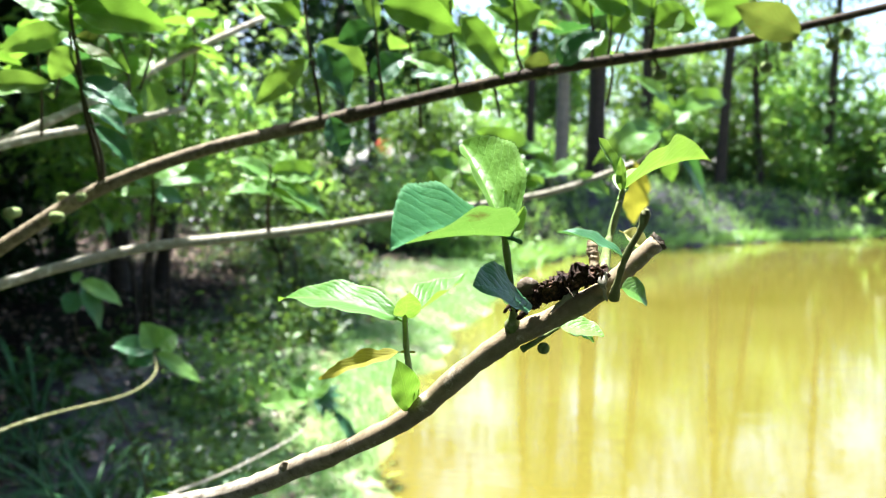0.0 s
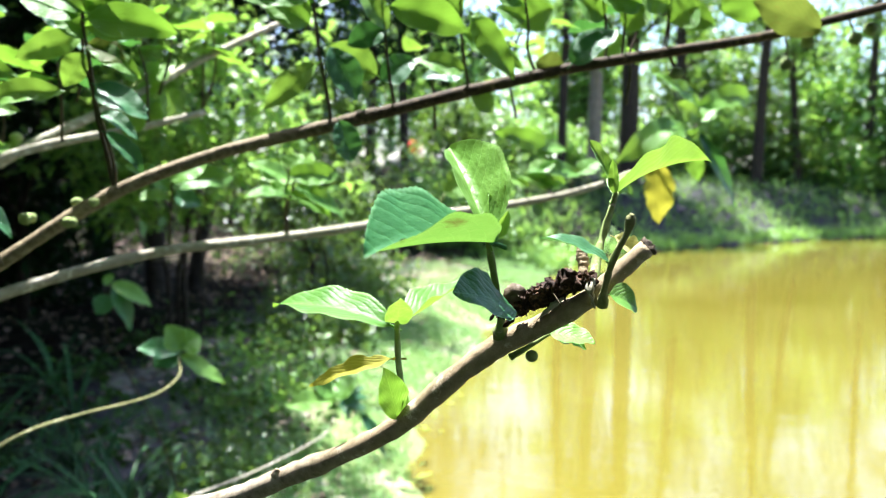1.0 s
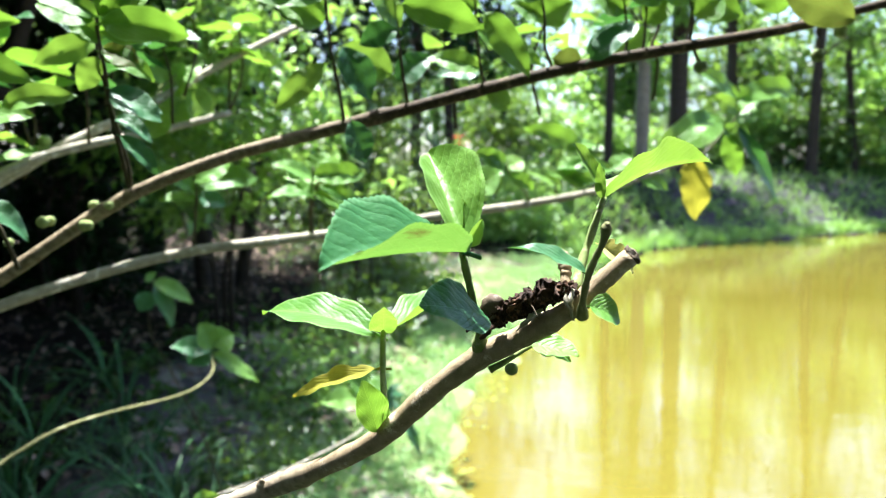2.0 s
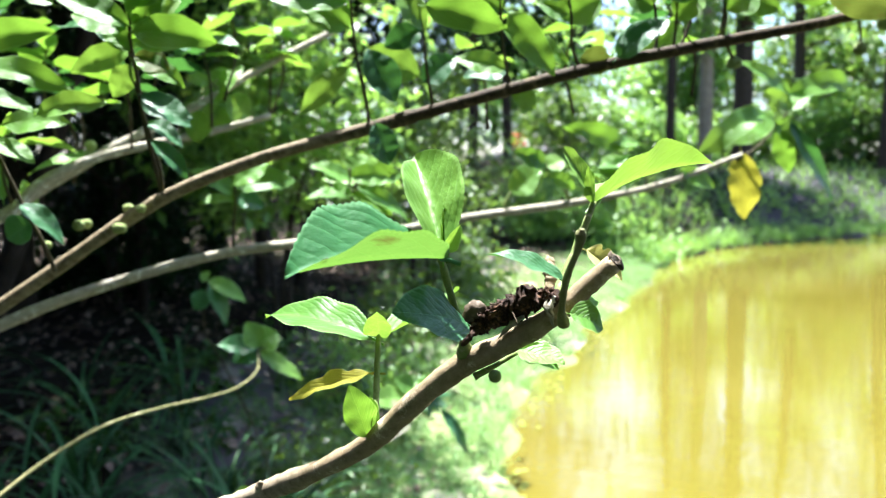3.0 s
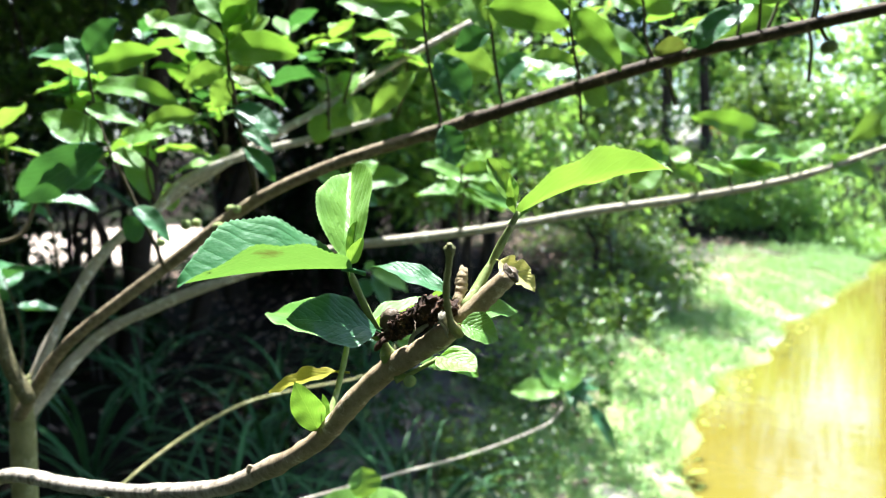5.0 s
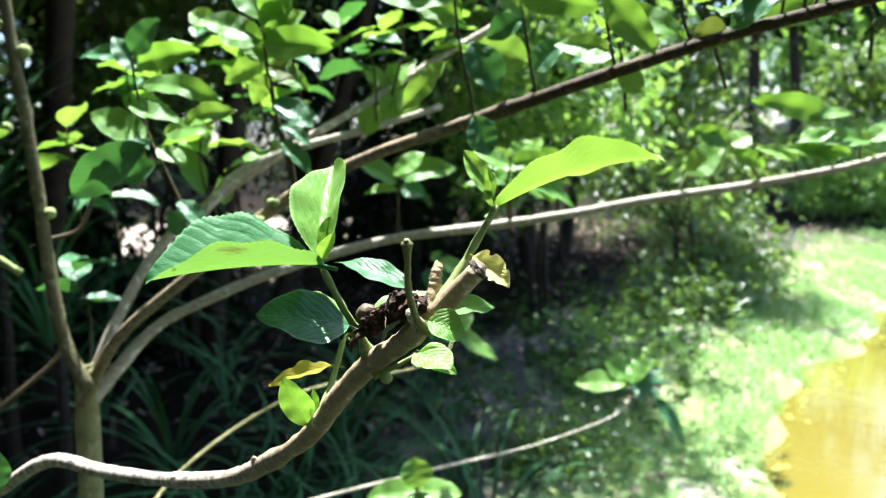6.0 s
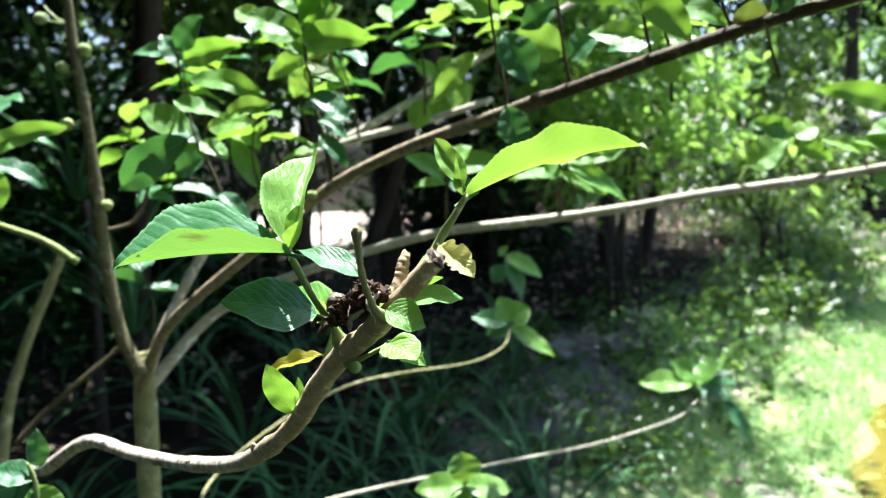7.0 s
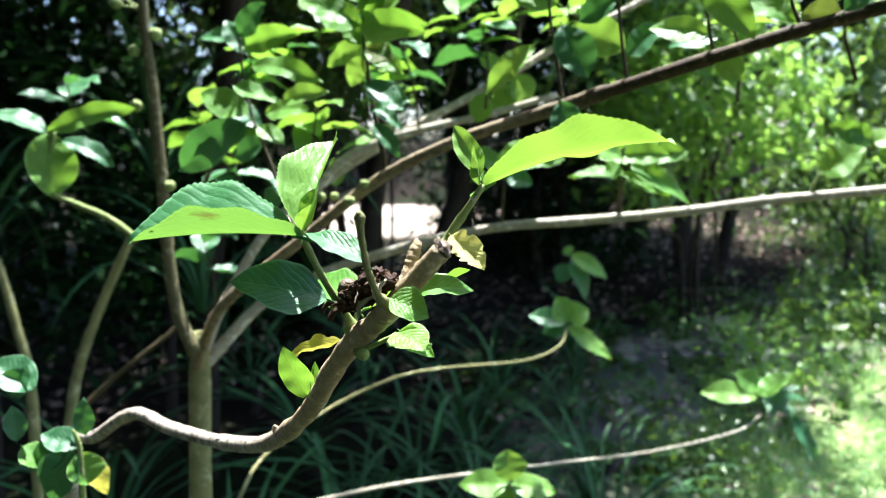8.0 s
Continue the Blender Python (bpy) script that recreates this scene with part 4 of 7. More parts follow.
leaf(twig2c, (-0.828, 0.636, 1.609), (-0.892, 0.580, 1.639), 0.045, (0.56, -0.19, 0.81), M_LEAF_DARK, "arch")
leaf(twig2c, (-0.809, 0.652, 1.596), (-0.751, 0.701, 1.557), 0.032, (0.60, -0.08, 0.79), M_LEAF_DARK, "arch")
twig2d = place_part("twig", tube([(-0.790, 0.799, 1.481, 0.0040), (-0.747, 0.832, 1.496, 0.0033), (-0.731, 0.852, 1.548, 0.0027), (-0.724, 0.860, 1.565, 0.0020)], M_TWIG, 7, 5, 0.07, 22, name="twig"), shrub)
leaf(twig2d, (-0.724, 0.860, 1.566), (-0.686, 0.894, 1.613), 0.046, (0.12, -0.84, 0.53), M_LEAF_DARK, "arch")
leaf(twig2d, (-0.714, 0.870, 1.581), (-0.756, 0.835, 1.558), 0.042, (0.54, -0.81, 0.21), M_LEAF_DARK, "flat")
leaf(twig2d, (-0.692, 0.884, 1.571), (-0.672, 0.905, 1.614), 0.041, (0.45, -0.87, 0.22), M_LEAF, "round")
leaf(twig2d, (-0.720, 0.877, 1.656), (-0.665, 0.910, 1.613), 0.041, (0.70, -0.44, 0.56), M_LEAF_DARK, "flat")
stemL1 = place_part("stem", tube([(-1.472, 0.846, 0.741, 0.0140), (-1.473, 0.891, 1.008, 0.0130), (-1.455, 0.933, 1.154, 0.0120), (-1.419, 0.995, 1.313, 0.0110), (-1.400, 1.026, 1.386, 0.0100)], M_BARK_TRUNK, 7, 5, 0.07, 27, name="stem"), shrub)
stemL2 = place_part("stem", tube([(-1.160, 0.782, 1.063, 0.0060), (-1.116, 0.836, 1.130, 0.0053), (-1.041, 0.923, 1.218, 0.0047), (-1.019, 0.950, 1.252, 0.0040)], M_TWIG, 7, 5, 0.07, 28, name="stem"), shrub)
stemL3 = place_part("stem", tube([(-1.305, 0.742, 0.830, 0.0120), (-1.338, 0.755, 1.092, 0.0112), (-1.369, 0.746, 1.212, 0.0105), (-1.404, 0.733, 1.332, 0.0097), (-1.438, 0.717, 1.427, 0.0090)], M_BARK_TRUNK, 7, 5, 0.07, 29, name="stem"), shrub)
s1 = place_part("shoot", tube([(-0.117, 0.962, 1.622, 0.0032), (-0.123, 0.961, 1.663, 0.0029), (-0.131, 0.959, 1.718, 0.0026), (-0.134, 0.958, 1.789, 0.0023), (-0.136, 0.957, 1.865, 0.0020)], M_TWIG, 7, 5, 0.07, 30, name="shoot"), shrub)
leaf(s1, (-0.102, 0.936, 1.629), (-0.088, 0.940, 1.580), 0.036, (0.61, -0.79, 0.11), M_LEAF_DARK, "round")
leaf(s1, (-0.122, 0.909, 1.691), (-0.179, 0.893, 1.637), 0.027, (-0.00, -0.96, 0.29), M_LEAF_YOUNG, "flat")
leaf(s1, (-0.119, 0.962, 1.718), (-0.088, 0.971, 1.655), 0.044, (0.61, -0.77, 0.19), M_LEAF_DARK, "round")
leaf(s1, (-0.156, 1.004, 1.753), (-0.212, 0.988, 1.784), 0.054, (0.39, -0.89, 0.25), M_LEAF, "arch")
leaf(s1, (-0.158, 1.003, 1.782), (-0.269, 0.972, 1.797), 0.046, (0.29, -0.94, 0.19), M_LEAF, "arch")
leaf(s1, (-0.134, 0.958, 1.779), (-0.085, 0.972, 1.810), 0.044, (0.22, -0.97, 0.08), M_LEAF, "arch")
leaf(s1, (-0.135, 0.958, 1.825), (-0.184, 0.944, 1.868), 0.055, (0.51, -0.79, 0.34), M_LEAF, "arch")
leaf(s1, (-0.135, 0.958, 1.832), (-0.078, 0.974, 1.874), 0.055, (0.14, -0.97, 0.18), M_LEAF, "arch")
s2 = place_part("shoot", tube([(-0.044, 0.983, 1.651, 0.0030), (-0.048, 0.982, 1.688, 0.0027), (-0.055, 0.980, 1.742, 0.0024), (-0.057, 0.980, 1.775, 0.0021), (-0.059, 0.979, 1.834, 0.0018)], M_TWIG, 7, 5, 0.07, 39, name="shoot"), shrub)
leaf(s2, (-0.054, 0.981, 1.740), (-0.095, 0.969, 1.800), 0.035, (0.57, -0.79, 0.24), M_LEAF_YOUNG, "arch")
leaf(s2, (-0.074, 1.027, 1.693), (-0.139, 1.008, 1.724), 0.046, (0.35, -0.92, 0.19), M_LEAF_YOUNG, "flat")
leaf(s2, (-0.066, 1.019, 1.685), (-0.024, 1.030, 1.715), 0.038, (0.04, -0.95, 0.32), M_LEAF_DARK, "flat")
leaf(s2, (-0.042, 0.942, 1.761), (0.043, 0.966, 1.737), 0.043, (0.32, -0.93, 0.19), M_LEAF, "arch")
leaf(s2, (-0.056, 0.980, 1.742), (-0.100, 0.967, 1.720), 0.031, (0.12, -0.95, 0.30), M_LEAF_DARK, "flat")
leaf(s2, (-0.058, 0.979, 1.808), (-0.013, 0.992, 1.845), 0.047, (0.09, -0.97, 0.23), M_LEAF, "arch")
leaf(s2, (-0.058, 0.979, 1.808), (-0.111, 0.964, 1.844), 0.047, (0.45, -0.83, 0.32), M_LEAF, "arch")
s3 = place_part("shoot", tube([(0.047, 1.009, 1.668, 0.0030), (0.042, 1.008, 1.698, 0.0027), (0.036, 1.006, 1.738, 0.0024), (0.034, 1.005, 1.777, 0.0021), (0.031, 1.005, 1.829, 0.0018)], M_TWIG, 7, 5, 0.07, 47, name="shoot"), shrub)
leaf(s3, (0.049, 0.968, 1.754), (0.101, 0.983, 1.682), 0.037, (0.35, -0.94, 0.06), M_LEAF, "flat")
leaf(s3, (0.040, 1.007, 1.695), (-0.021, 0.990, 1.706), 0.030, (0.31, -0.90, 0.32), M_LEAF_YOUNG, "arch")
leaf(s3, (0.036, 1.037, 1.694), (-0.015, 1.023, 1.689), 0.029, (0.19, -0.85, 0.48), M_LEAF_DARK, "arch")
leaf(s3, (0.049, 1.010, 1.673), (0.075, 1.017, 1.645), 0.028, (0.40, -0.91, 0.13), M_LEAF_YOUNG, "round")
leaf(s3, (0.030, 1.046, 1.751), (0.112, 1.069, 1.706), 0.036, (0.42, -0.85, 0.33), M_LEAF, "flat")
leaf(s3, (0.035, 1.006, 1.764), (-0.014, 0.992, 1.799), 0.043, (0.38, -0.91, 0.16), M_LEAF, "arch")
leaf(s3, (0.034, 1.005, 1.790), (0.082, 1.019, 1.814), 0.043, (0.20, -0.97, 0.15), M_LEAF, "arch")
s4 = place_part("shoot", tube([(0.127, 1.032, 1.696, 0.0030), (0.121, 1.030, 1.724, 0.0026), (0.112, 1.028, 1.757, 0.0022), (0.107, 1.026, 1.812, 0.0018)], M_TWIG, 7, 5, 0.07, 55, name="shoot"), shrub)
leaf(s4, (0.113, 1.028, 1.760), (0.076, 1.017, 1.772), 0.034, (0.35, -0.88, 0.31), M_LEAF, "arch")
leaf(s4, (0.127, 1.032, 1.708), (0.165, 1.042, 1.700), 0.034, (0.28, -0.96, 0.03), M_LEAF_BROWNED, "round")
leaf(s4, (0.104, 1.077, 1.762), (0.149, 1.090, 1.787), 0.046, (0.12, -0.95, 0.28), M_LEAF, "arch")
leaf(s4, (0.110, 1.027, 1.780), (0.063, 1.014, 1.808), 0.044, (0.37, -0.91, 0.20), M_LEAF, "arch")
s5 = place_part("shoot", tube([(0.214, 1.056, 1.712, 0.0030), (0.219, 1.058, 1.736, 0.0026), (0.213, 1.056, 1.768, 0.0022), (0.208, 1.055, 1.807, 0.0018)], M_TWIG, 7, 5, 0.07, 60, name="shoot"), shrub)
leaf(s5, (0.171, 1.023, 1.705), (0.224, 1.039, 1.751), 0.030, (-0.01, -0.95, 0.32), M_LEAF_DARK, "flat")
leaf(s5, (0.188, 1.111, 1.718), (0.251, 1.129, 1.757), 0.050, (0.19, -0.97, 0.13), M_LEAF, "round")
leaf(s5, (0.213, 1.056, 1.768), (0.175, 1.045, 1.789), 0.043, (0.35, -0.92, 0.17), M_LEAF, "arch")
s6 = place_part("shoot", tube([(0.236, 1.063, 1.713, 0.0030), (0.239, 1.063, 1.742, 0.0024), (0.240, 1.064, 1.786, 0.0018)], M_TWIG, 7, 5, 0.07, 64, name="shoot"), shrub)
leaf(s6, (0.239, 1.063, 1.754), (0.271, 1.073, 1.784), 0.036, (-0.03, -0.94, 0.33), M_LEAF, "arch")
s7 = place_part("shoot", tube([(0.279, 1.075, 1.722, 0.0028), (0.295, 1.079, 1.733, 0.0024), (0.297, 1.080, 1.764, 0.0020), (0.299, 1.081, 1.802, 0.0016)], M_TWIG, 7, 5, 0.07, 66, name="shoot"), shrub)
leaf(s7, (0.299, 1.080, 1.764), (0.336, 1.091, 1.787), 0.043, (0.05, -0.93, 0.35), M_LEAF, "arch")
s8 = place_part("fruit_stalk", tube([(0.301, 1.081, 1.725, 0.0014), (0.306, 1.082, 1.713, 0.0012), (0.311, 1.084, 1.706, 0.0010)], M_TWIG, 7, 5, 0.07, 68, name="fruit_stalk"), shrub)
fruit(s8, (0.312, 1.084, 1.702), 0.0074)
s9 = place_part("shoot", tube([(0.470, 1.129, 1.763, 0.0028), (0.473, 1.130, 1.795, 0.0022), (0.478, 1.131, 1.840, 0.0016)], M_TWIG, 7, 5, 0.07, 70, name="shoot"), shrub)
leaf(s9, (0.495, 1.105, 1.759), (0.400, 1.078, 1.790), 0.046, (0.23, -0.96, -0.12), M_LEAF_BROWNED, "flat")
leaf(s9, (0.420, 1.167, 1.779), (0.403, 1.162, 1.847), 0.059, (0.05, -1.00, -0.06), M_LEAF, "flat")
s10 = place_part("fruit_stalk", tube([(0.458, 1.126, 1.753, 0.0014), (0.461, 1.126, 1.738, 0.0012), (0.461, 1.126, 1.725, 0.0010)], M_TWIG, 7, 5, 0.07, 73, name="fruit_stalk"), shrub)
fruit(s10, (0.461, 1.126, 1.719), 0.0087)
fruit(s10, (0.489, 1.134, 1.749), 0.0088)
s11 = place_part("fruit_stalk", tube([(0.545, 1.150, 1.784, 0.0014), (0.553, 1.153, 1.771, 0.0012), (0.556, 1.153, 1.762, 0.0010)], M_TWIG, 7, 5, 0.07, 76, name="fruit_stalk"), shrub)
fruit(s11, (0.558, 1.154, 1.756), 0.0091)
fruit(s11, (0.579, 1.160, 1.770), 0.0093)
s12 = place_part("shoot", tube([(0.294, 1.079, 1.725, 0.0028), (0.302, 1.081, 1.758, 0.0024), (0.295, 1.079, 1.791, 0.0020), (0.289, 1.078, 1.840, 0.0016)], M_TWIG, 7, 5, 0.07, 79, name="shoot"), shrub)
leaf(s12, (0.309, 1.135, 1.795), (0.373, 1.154, 1.776), 0.043, (0.30, -0.95, 0.09), M_LEAF, "flat")
leaf(s12, (0.296, 1.080, 1.787), (0.252, 1.067, 1.809), 0.049, (0.29, -0.96, 0.03), M_LEAF, "arch")
s13 = place_part("shoot", tube([(0.244, 1.065, 1.719, 0.0028), (0.260, 1.070, 1.752, 0.0024), (0.262, 1.070, 1.796, 0.0020), (0.262, 1.070, 1.838, 0.0016)], M_TWIG, 7, 5, 0.07, 82, name="shoot"), shrub)
leaf(s13, (0.169, 1.044, 1.715), (0.233, 1.062, 1.754), 0.037, (0.01, -0.91, 0.41), M_LEAF_DARK, "flat")
leaf(s13, (0.260, 1.070, 1.788), (0.200, 1.052, 1.798), 0.049, (0.29, -0.95, 0.14), M_LEAF, "arch")
s14 = place_part("fruit_stalk", tube([(0.298, 1.080, 1.726, 0.0014), (0.304, 1.082, 1.714, 0.0012), (0.307, 1.083, 1.705, 0.0010)], M_TWIG, 7, 5, 0.07, 85, name="fruit_stalk"), shrub)
fruit(s14, (0.308, 1.083, 1.701), 0.0077)
s20 = place_part("shoot", tube([(-0.357, 0.895, 1.542, 0.0042), (-0.362, 0.893, 1.585, 0.0039), (-0.372, 0.890, 1.632, 0.0035), (-0.382, 0.888, 1.686, 0.0032), (-0.386, 0.887, 1.728, 0.0028), (-0.385, 0.887, 1.770, 0.0025)], M_TWIG, 7, 5, 0.07, 87, name="shoot"), shrub)
leaf(s20, (-0.370, 0.870, 1.735), (-0.281, 0.895, 1.723), 0.039, (0.30, -0.89, 0.33), M_LEAF, "arch")
leaf(s20, (-0.384, 0.887, 1.749), (-0.327, 0.903, 1.773), 0.038, (0.19, -0.96, 0.20), M_LEAF_YOUNG, "flat")
leaf(s20, (-0.369, 0.860, 1.741), (-0.447, 0.838, 1.772), 0.035, (0.39, -0.83, 0.40), M_LEAF, "arch")
leaf(s20, (-0.502, 0.905, 1.779), (-0.536, 0.896, 1.799), 0.030, (0.50, -0.70, 0.51), M_LEAF_YOUNG, "flat")
leaf(s20, (-0.422, 0.928, 1.735), (-0.455, 0.919, 1.766), 0.037, (0.59, -0.68, 0.44), M_LEAF_DARK, "flat")
leaf(s20, (-0.383, 0.887, 1.707), (-0.329, 0.903, 1.675), 0.028, (0.53, -0.57, 0.63), M_LEAF, "arch")
leaf(s20, (-0.386, 0.886, 1.700), (-0.407, 0.880, 1.662), 0.027, (0.40, -0.92, -0.08), M_LEAF_YOUNG, "flat")
leaf(s20, (-0.364, 0.872, 1.663), (-0.311, 0.887, 1.626), 0.036, (0.55, -0.64, 0.54), M_LEAF_DARK, "flat")
leaf(s20, (-0.370, 0.891, 1.632), (-0.334, 0.901, 1.605), 0.025, (0.58, -0.61, 0.54), M_LEAF_DARK, "droop")
leaf(s20, (-0.355, 0.874, 1.610), (-0.319, 0.885, 1.567), 0.022, (0.74, -0.43, 0.51), M_LEAF_DARK, "arch")
leaf(s20, (-0.424, 0.938, 1.722), (-0.395, 0.946, 1.765), 0.032, (0.32, -0.95, -0.04), M_LEAF_DARK, "flat")
leaf(s20, (-0.385, 0.887, 1.770), (-0.338, 0.900, 1.809), 0.041, (0.20, -0.98, 0.09), M_LEAF, "arch")
leaf(s20, (-0.385, 0.887, 1.770), (-0.424, 0.876, 1.814), 0.041, (0.66, -0.60, 0.45), M_LEAF, "arch")
s21 = place_part("shoot", tube([(-0.441, 0.808, 1.464, 0.0038), (-0.453, 0.805, 1.497, 0.0035), (-0.473, 0.799, 1.547, 0.0033), (-0.498, 0.792, 1.599, 0.0030), (-0.509, 0.789, 1.624, 0.0027), (-0.521, 0.786, 1.686, 0.0025), (-0.524, 0.785, 1.733, 0.0022)], M_TWIG, 7, 5, 0.07, 101, name="shoot"), shrub)
leaf(s21, (-0.437, 0.789, 1.638), (-0.366, 0.809, 1.649), 0.026, (0.16, -0.83, 0.53), M_LEAF_YOUNG, "arch")
leaf(s21, (-0.502, 0.760, 1.664), (-0.431, 0.780, 1.638), 0.028, (0.42, -0.64, 0.64), M_LEAF, "flat")
leaf(s21, (-0.494, 0.804, 1.630), (-0.424, 0.824, 1.631), 0.032, (0.24, -0.86, 0.45), M_LEAF_YOUNG, "flat")
leaf(s21, (-0.493, 0.773, 1.623), (-0.572, 0.750, 1.659), 0.039, (0.46, -0.64, 0.62), M_LEAF, "flat")
leaf(s21, (-0.476, 0.757, 1.614), (-0.594, 0.724, 1.551), 0.050, (0.25, -0.97, 0.04), M_LEAF_DARK, "flat")
leaf(s21, (-0.497, 0.792, 1.610), (-0.456, 0.804, 1.585), 0.026, (0.54, -0.57, 0.62), M_LEAF_YOUNG, "flat")
leaf(s21, (-0.570, 0.834, 1.699), (-0.453, 0.867, 1.670), 0.031, (0.35, -0.61, 0.71), M_LEAF, "arch")
leaf(s21, (-0.527, 0.794, 1.718), (-0.437, 0.820, 1.730), 0.034, (0.24, -0.95, 0.22), M_LEAF, "arch")
leaf(s21, (-0.521, 0.796, 1.707), (-0.560, 0.785, 1.757), 0.031, (0.73, -0.50, 0.47), M_LEAF_DARK, "flat")
leaf(s21, (-0.551, 0.808, 1.735), (-0.633, 0.785, 1.738), 0.026, (0.26, -0.85, 0.46), M_LEAF_DARK, "arch")
leaf(s21, (-0.464, 0.802, 1.519), (-0.490, 0.794, 1.501), 0.034, (0.17, -0.97, 0.16), M_LEAF_DARK, "flat")
leaf(s21, (-0.610, 0.875, 1.589), (-0.669, 0.858, 1.567), 0.036, (0.16, -0.95, 0.28), M_LEAF_DARK, "flat")
leaf(s21, (-0.473, 0.799, 1.540), (-0.433, 0.811, 1.497), 0.025, (0.67, -0.55, 0.49), M_LEAF_DARK, "droop")
leaf(s21, (-0.524, 0.785, 1.733), (-0.479, 0.798, 1.772), 0.038, (0.30, -0.95, -0.04), M_LEAF_DARK, "flat")
s22 = place_part("shoot", tube([(-0.357, 0.895, 1.543, 0.0036), (-0.360, 0.894, 1.575, 0.0033), (-0.368, 0.891, 1.617, 0.0030), (-0.380, 0.888, 1.660, 0.0026), (-0.384, 0.887, 1.711, 0.0023), (-0.386, 0.886, 1.743, 0.0020)], M_TWIG, 7, 5, 0.07, 116, name="shoot"), shrub)
leaf(s22, (-0.383, 0.887, 1.730), (-0.294, 0.912, 1.734), 0.040, (0.25, -0.93, 0.26), M_LEAF, "arch")
leaf(s22, (-0.397, 0.914, 1.725), (-0.474, 0.893, 1.695), 0.031, (0.17, -0.95, 0.26), M_LEAF_YOUNG, "flat")
leaf(s22, (-0.383, 0.887, 1.717), (-0.413, 0.879, 1.749), 0.035, (0.59, -0.72, 0.37), M_LEAF, "flat")
leaf(s22, (-0.381, 0.888, 1.711), (-0.342, 0.899, 1.692), 0.032, (0.42, -0.82, 0.38), M_LEAF_BROWNED, "flat")
leaf(s22, (-0.377, 0.889, 1.660), (-0.319, 0.905, 1.637), 0.032, (0.38, -0.86, 0.34), M_LEAF_DARK, "flat")
leaf(s22, (-0.389, 0.886, 1.743), (-0.448, 0.869, 1.758), 0.043, (0.33, -0.88, 0.33), M_LEAF, "arch")
leaf(s22, (-0.382, 0.887, 1.749), (-0.345, 0.898, 1.788), 0.043, (0.20, -0.98, 0.08), M_LEAF, "arch")
s30 = place_part("fruit_stalk", tube([(-0.405, 0.860, 1.511, 0.0012), (-0.399, 0.862, 1.510, 0.0011), (-0.395, 0.863, 1.509, 0.0010)], M_TWIG, 7, 5, 0.07, 124, name="fruit_stalk"), shrub)
fruit(s30, (-0.393, 0.864, 1.509), 0.0061)
fruit(s30, (-0.370, 0.870, 1.532), 0.0056)
fruit(s30, (-0.457, 0.887, 1.512), 0.0065)
fruit(s30, (-0.476, 0.840, 1.490), 0.0058)
fruit(s30, (-0.440, 0.850, 1.513), 0.0072)
fruit(s30, (-0.397, 0.863, 1.509), 0.0071)
fruit(s30, (-0.408, 0.901, 1.530), 0.0069)
s31 = place_part("fruit_stalk", tube([(-0.666, 1.187, 1.596, 0.0016), (-0.667, 1.186, 1.604, 0.0014), (-0.668, 1.185, 1.611, 0.0012)], M_TWIG, 7, 5, 0.07, 132, name="fruit_stalk"), shrub)
fruit(s31, (-0.667, 1.185, 1.617), 0.0099)
fruit(s31, (-0.669, 1.183, 1.601), 0.0098)
t1 = place_part("shoot", tube([(-0.303, 1.390, 1.458, 0.0035), (-0.304, 1.390, 1.505, 0.0030), (-0.299, 1.393, 1.556, 0.0025), (-0.297, 1.395, 1.577, 0.0020)], M_TWIG, 7, 5, 0.07, 135, name="shoot"), shrub)
leaf(t1, (-0.298, 1.395, 1.558), (-0.354, 1.349, 1.582), 0.038, (0.65, -0.51, 0.56), M_LEAF, "arch")
leaf(t1, (-0.298, 1.395, 1.561), (-0.239, 1.442, 1.562), 0.040, (0.53, -0.67, 0.52), M_LEAF, "arch")
leaf(t1, (-0.321, 1.440, 1.550), (-0.359, 1.409, 1.593), 0.042, (0.77, -0.58, 0.27), M_LEAF_YOUNG, "flat")
leaf(t1, (-0.317, 1.443, 1.566), (-0.290, 1.464, 1.602), 0.047, (0.09, -0.89, 0.45), M_LEAF_YOUNG, "flat")
leaf(t1, (-0.286, 1.352, 1.525), (-0.345, 1.305, 1.528), 0.028, (0.36, -0.41, 0.84), M_LEAF, "arch")
leaf(t1, (-0.296, 1.395, 1.530), (-0.236, 1.444, 1.493), 0.035, (0.70, -0.48, 0.53), M_LEAF, "arch")
leaf(t1, (-0.300, 1.392, 1.546), (-0.321, 1.376, 1.531), 0.036, (0.26, -0.80, 0.55), M_LEAF, "flat")
t2 = place_part("shoot", tube([(-0.461, 1.263, 1.441, 0.0035), (-0.461, 1.264, 1.492, 0.0030), (-0.458, 1.266, 1.528, 0.0025), (-0.457, 1.267, 1.556, 0.0020)], M_TWIG, 7, 5, 0.07, 143, name="shoot"), shrub)
leaf(t2, (-0.458, 1.266, 1.537), (-0.513, 1.221, 1.576), 0.041, (0.73, -0.49, 0.48), M_LEAF, "arch")
leaf(t2, (-0.435, 1.220, 1.552), (-0.389, 1.257, 1.588), 0.037, (0.23, -0.82, 0.53), M_LEAF_YOUNG, "round")
leaf(t2, (-0.457, 1.267, 1.546), (-0.376, 1.331, 1.557), 0.043, (0.41, -0.62, 0.67), M_LEAF, "arch")
leaf(t2, (-0.458, 1.266, 1.524), (-0.504, 1.229, 1.519), 0.031, (0.33, -0.51, 0.80), M_LEAF, "arch")
leaf(t2, (-0.455, 1.268, 1.528), (-0.418, 1.298, 1.514), 0.038, (0.64, -0.57, 0.51), M_LEAF_DARK, "flat")
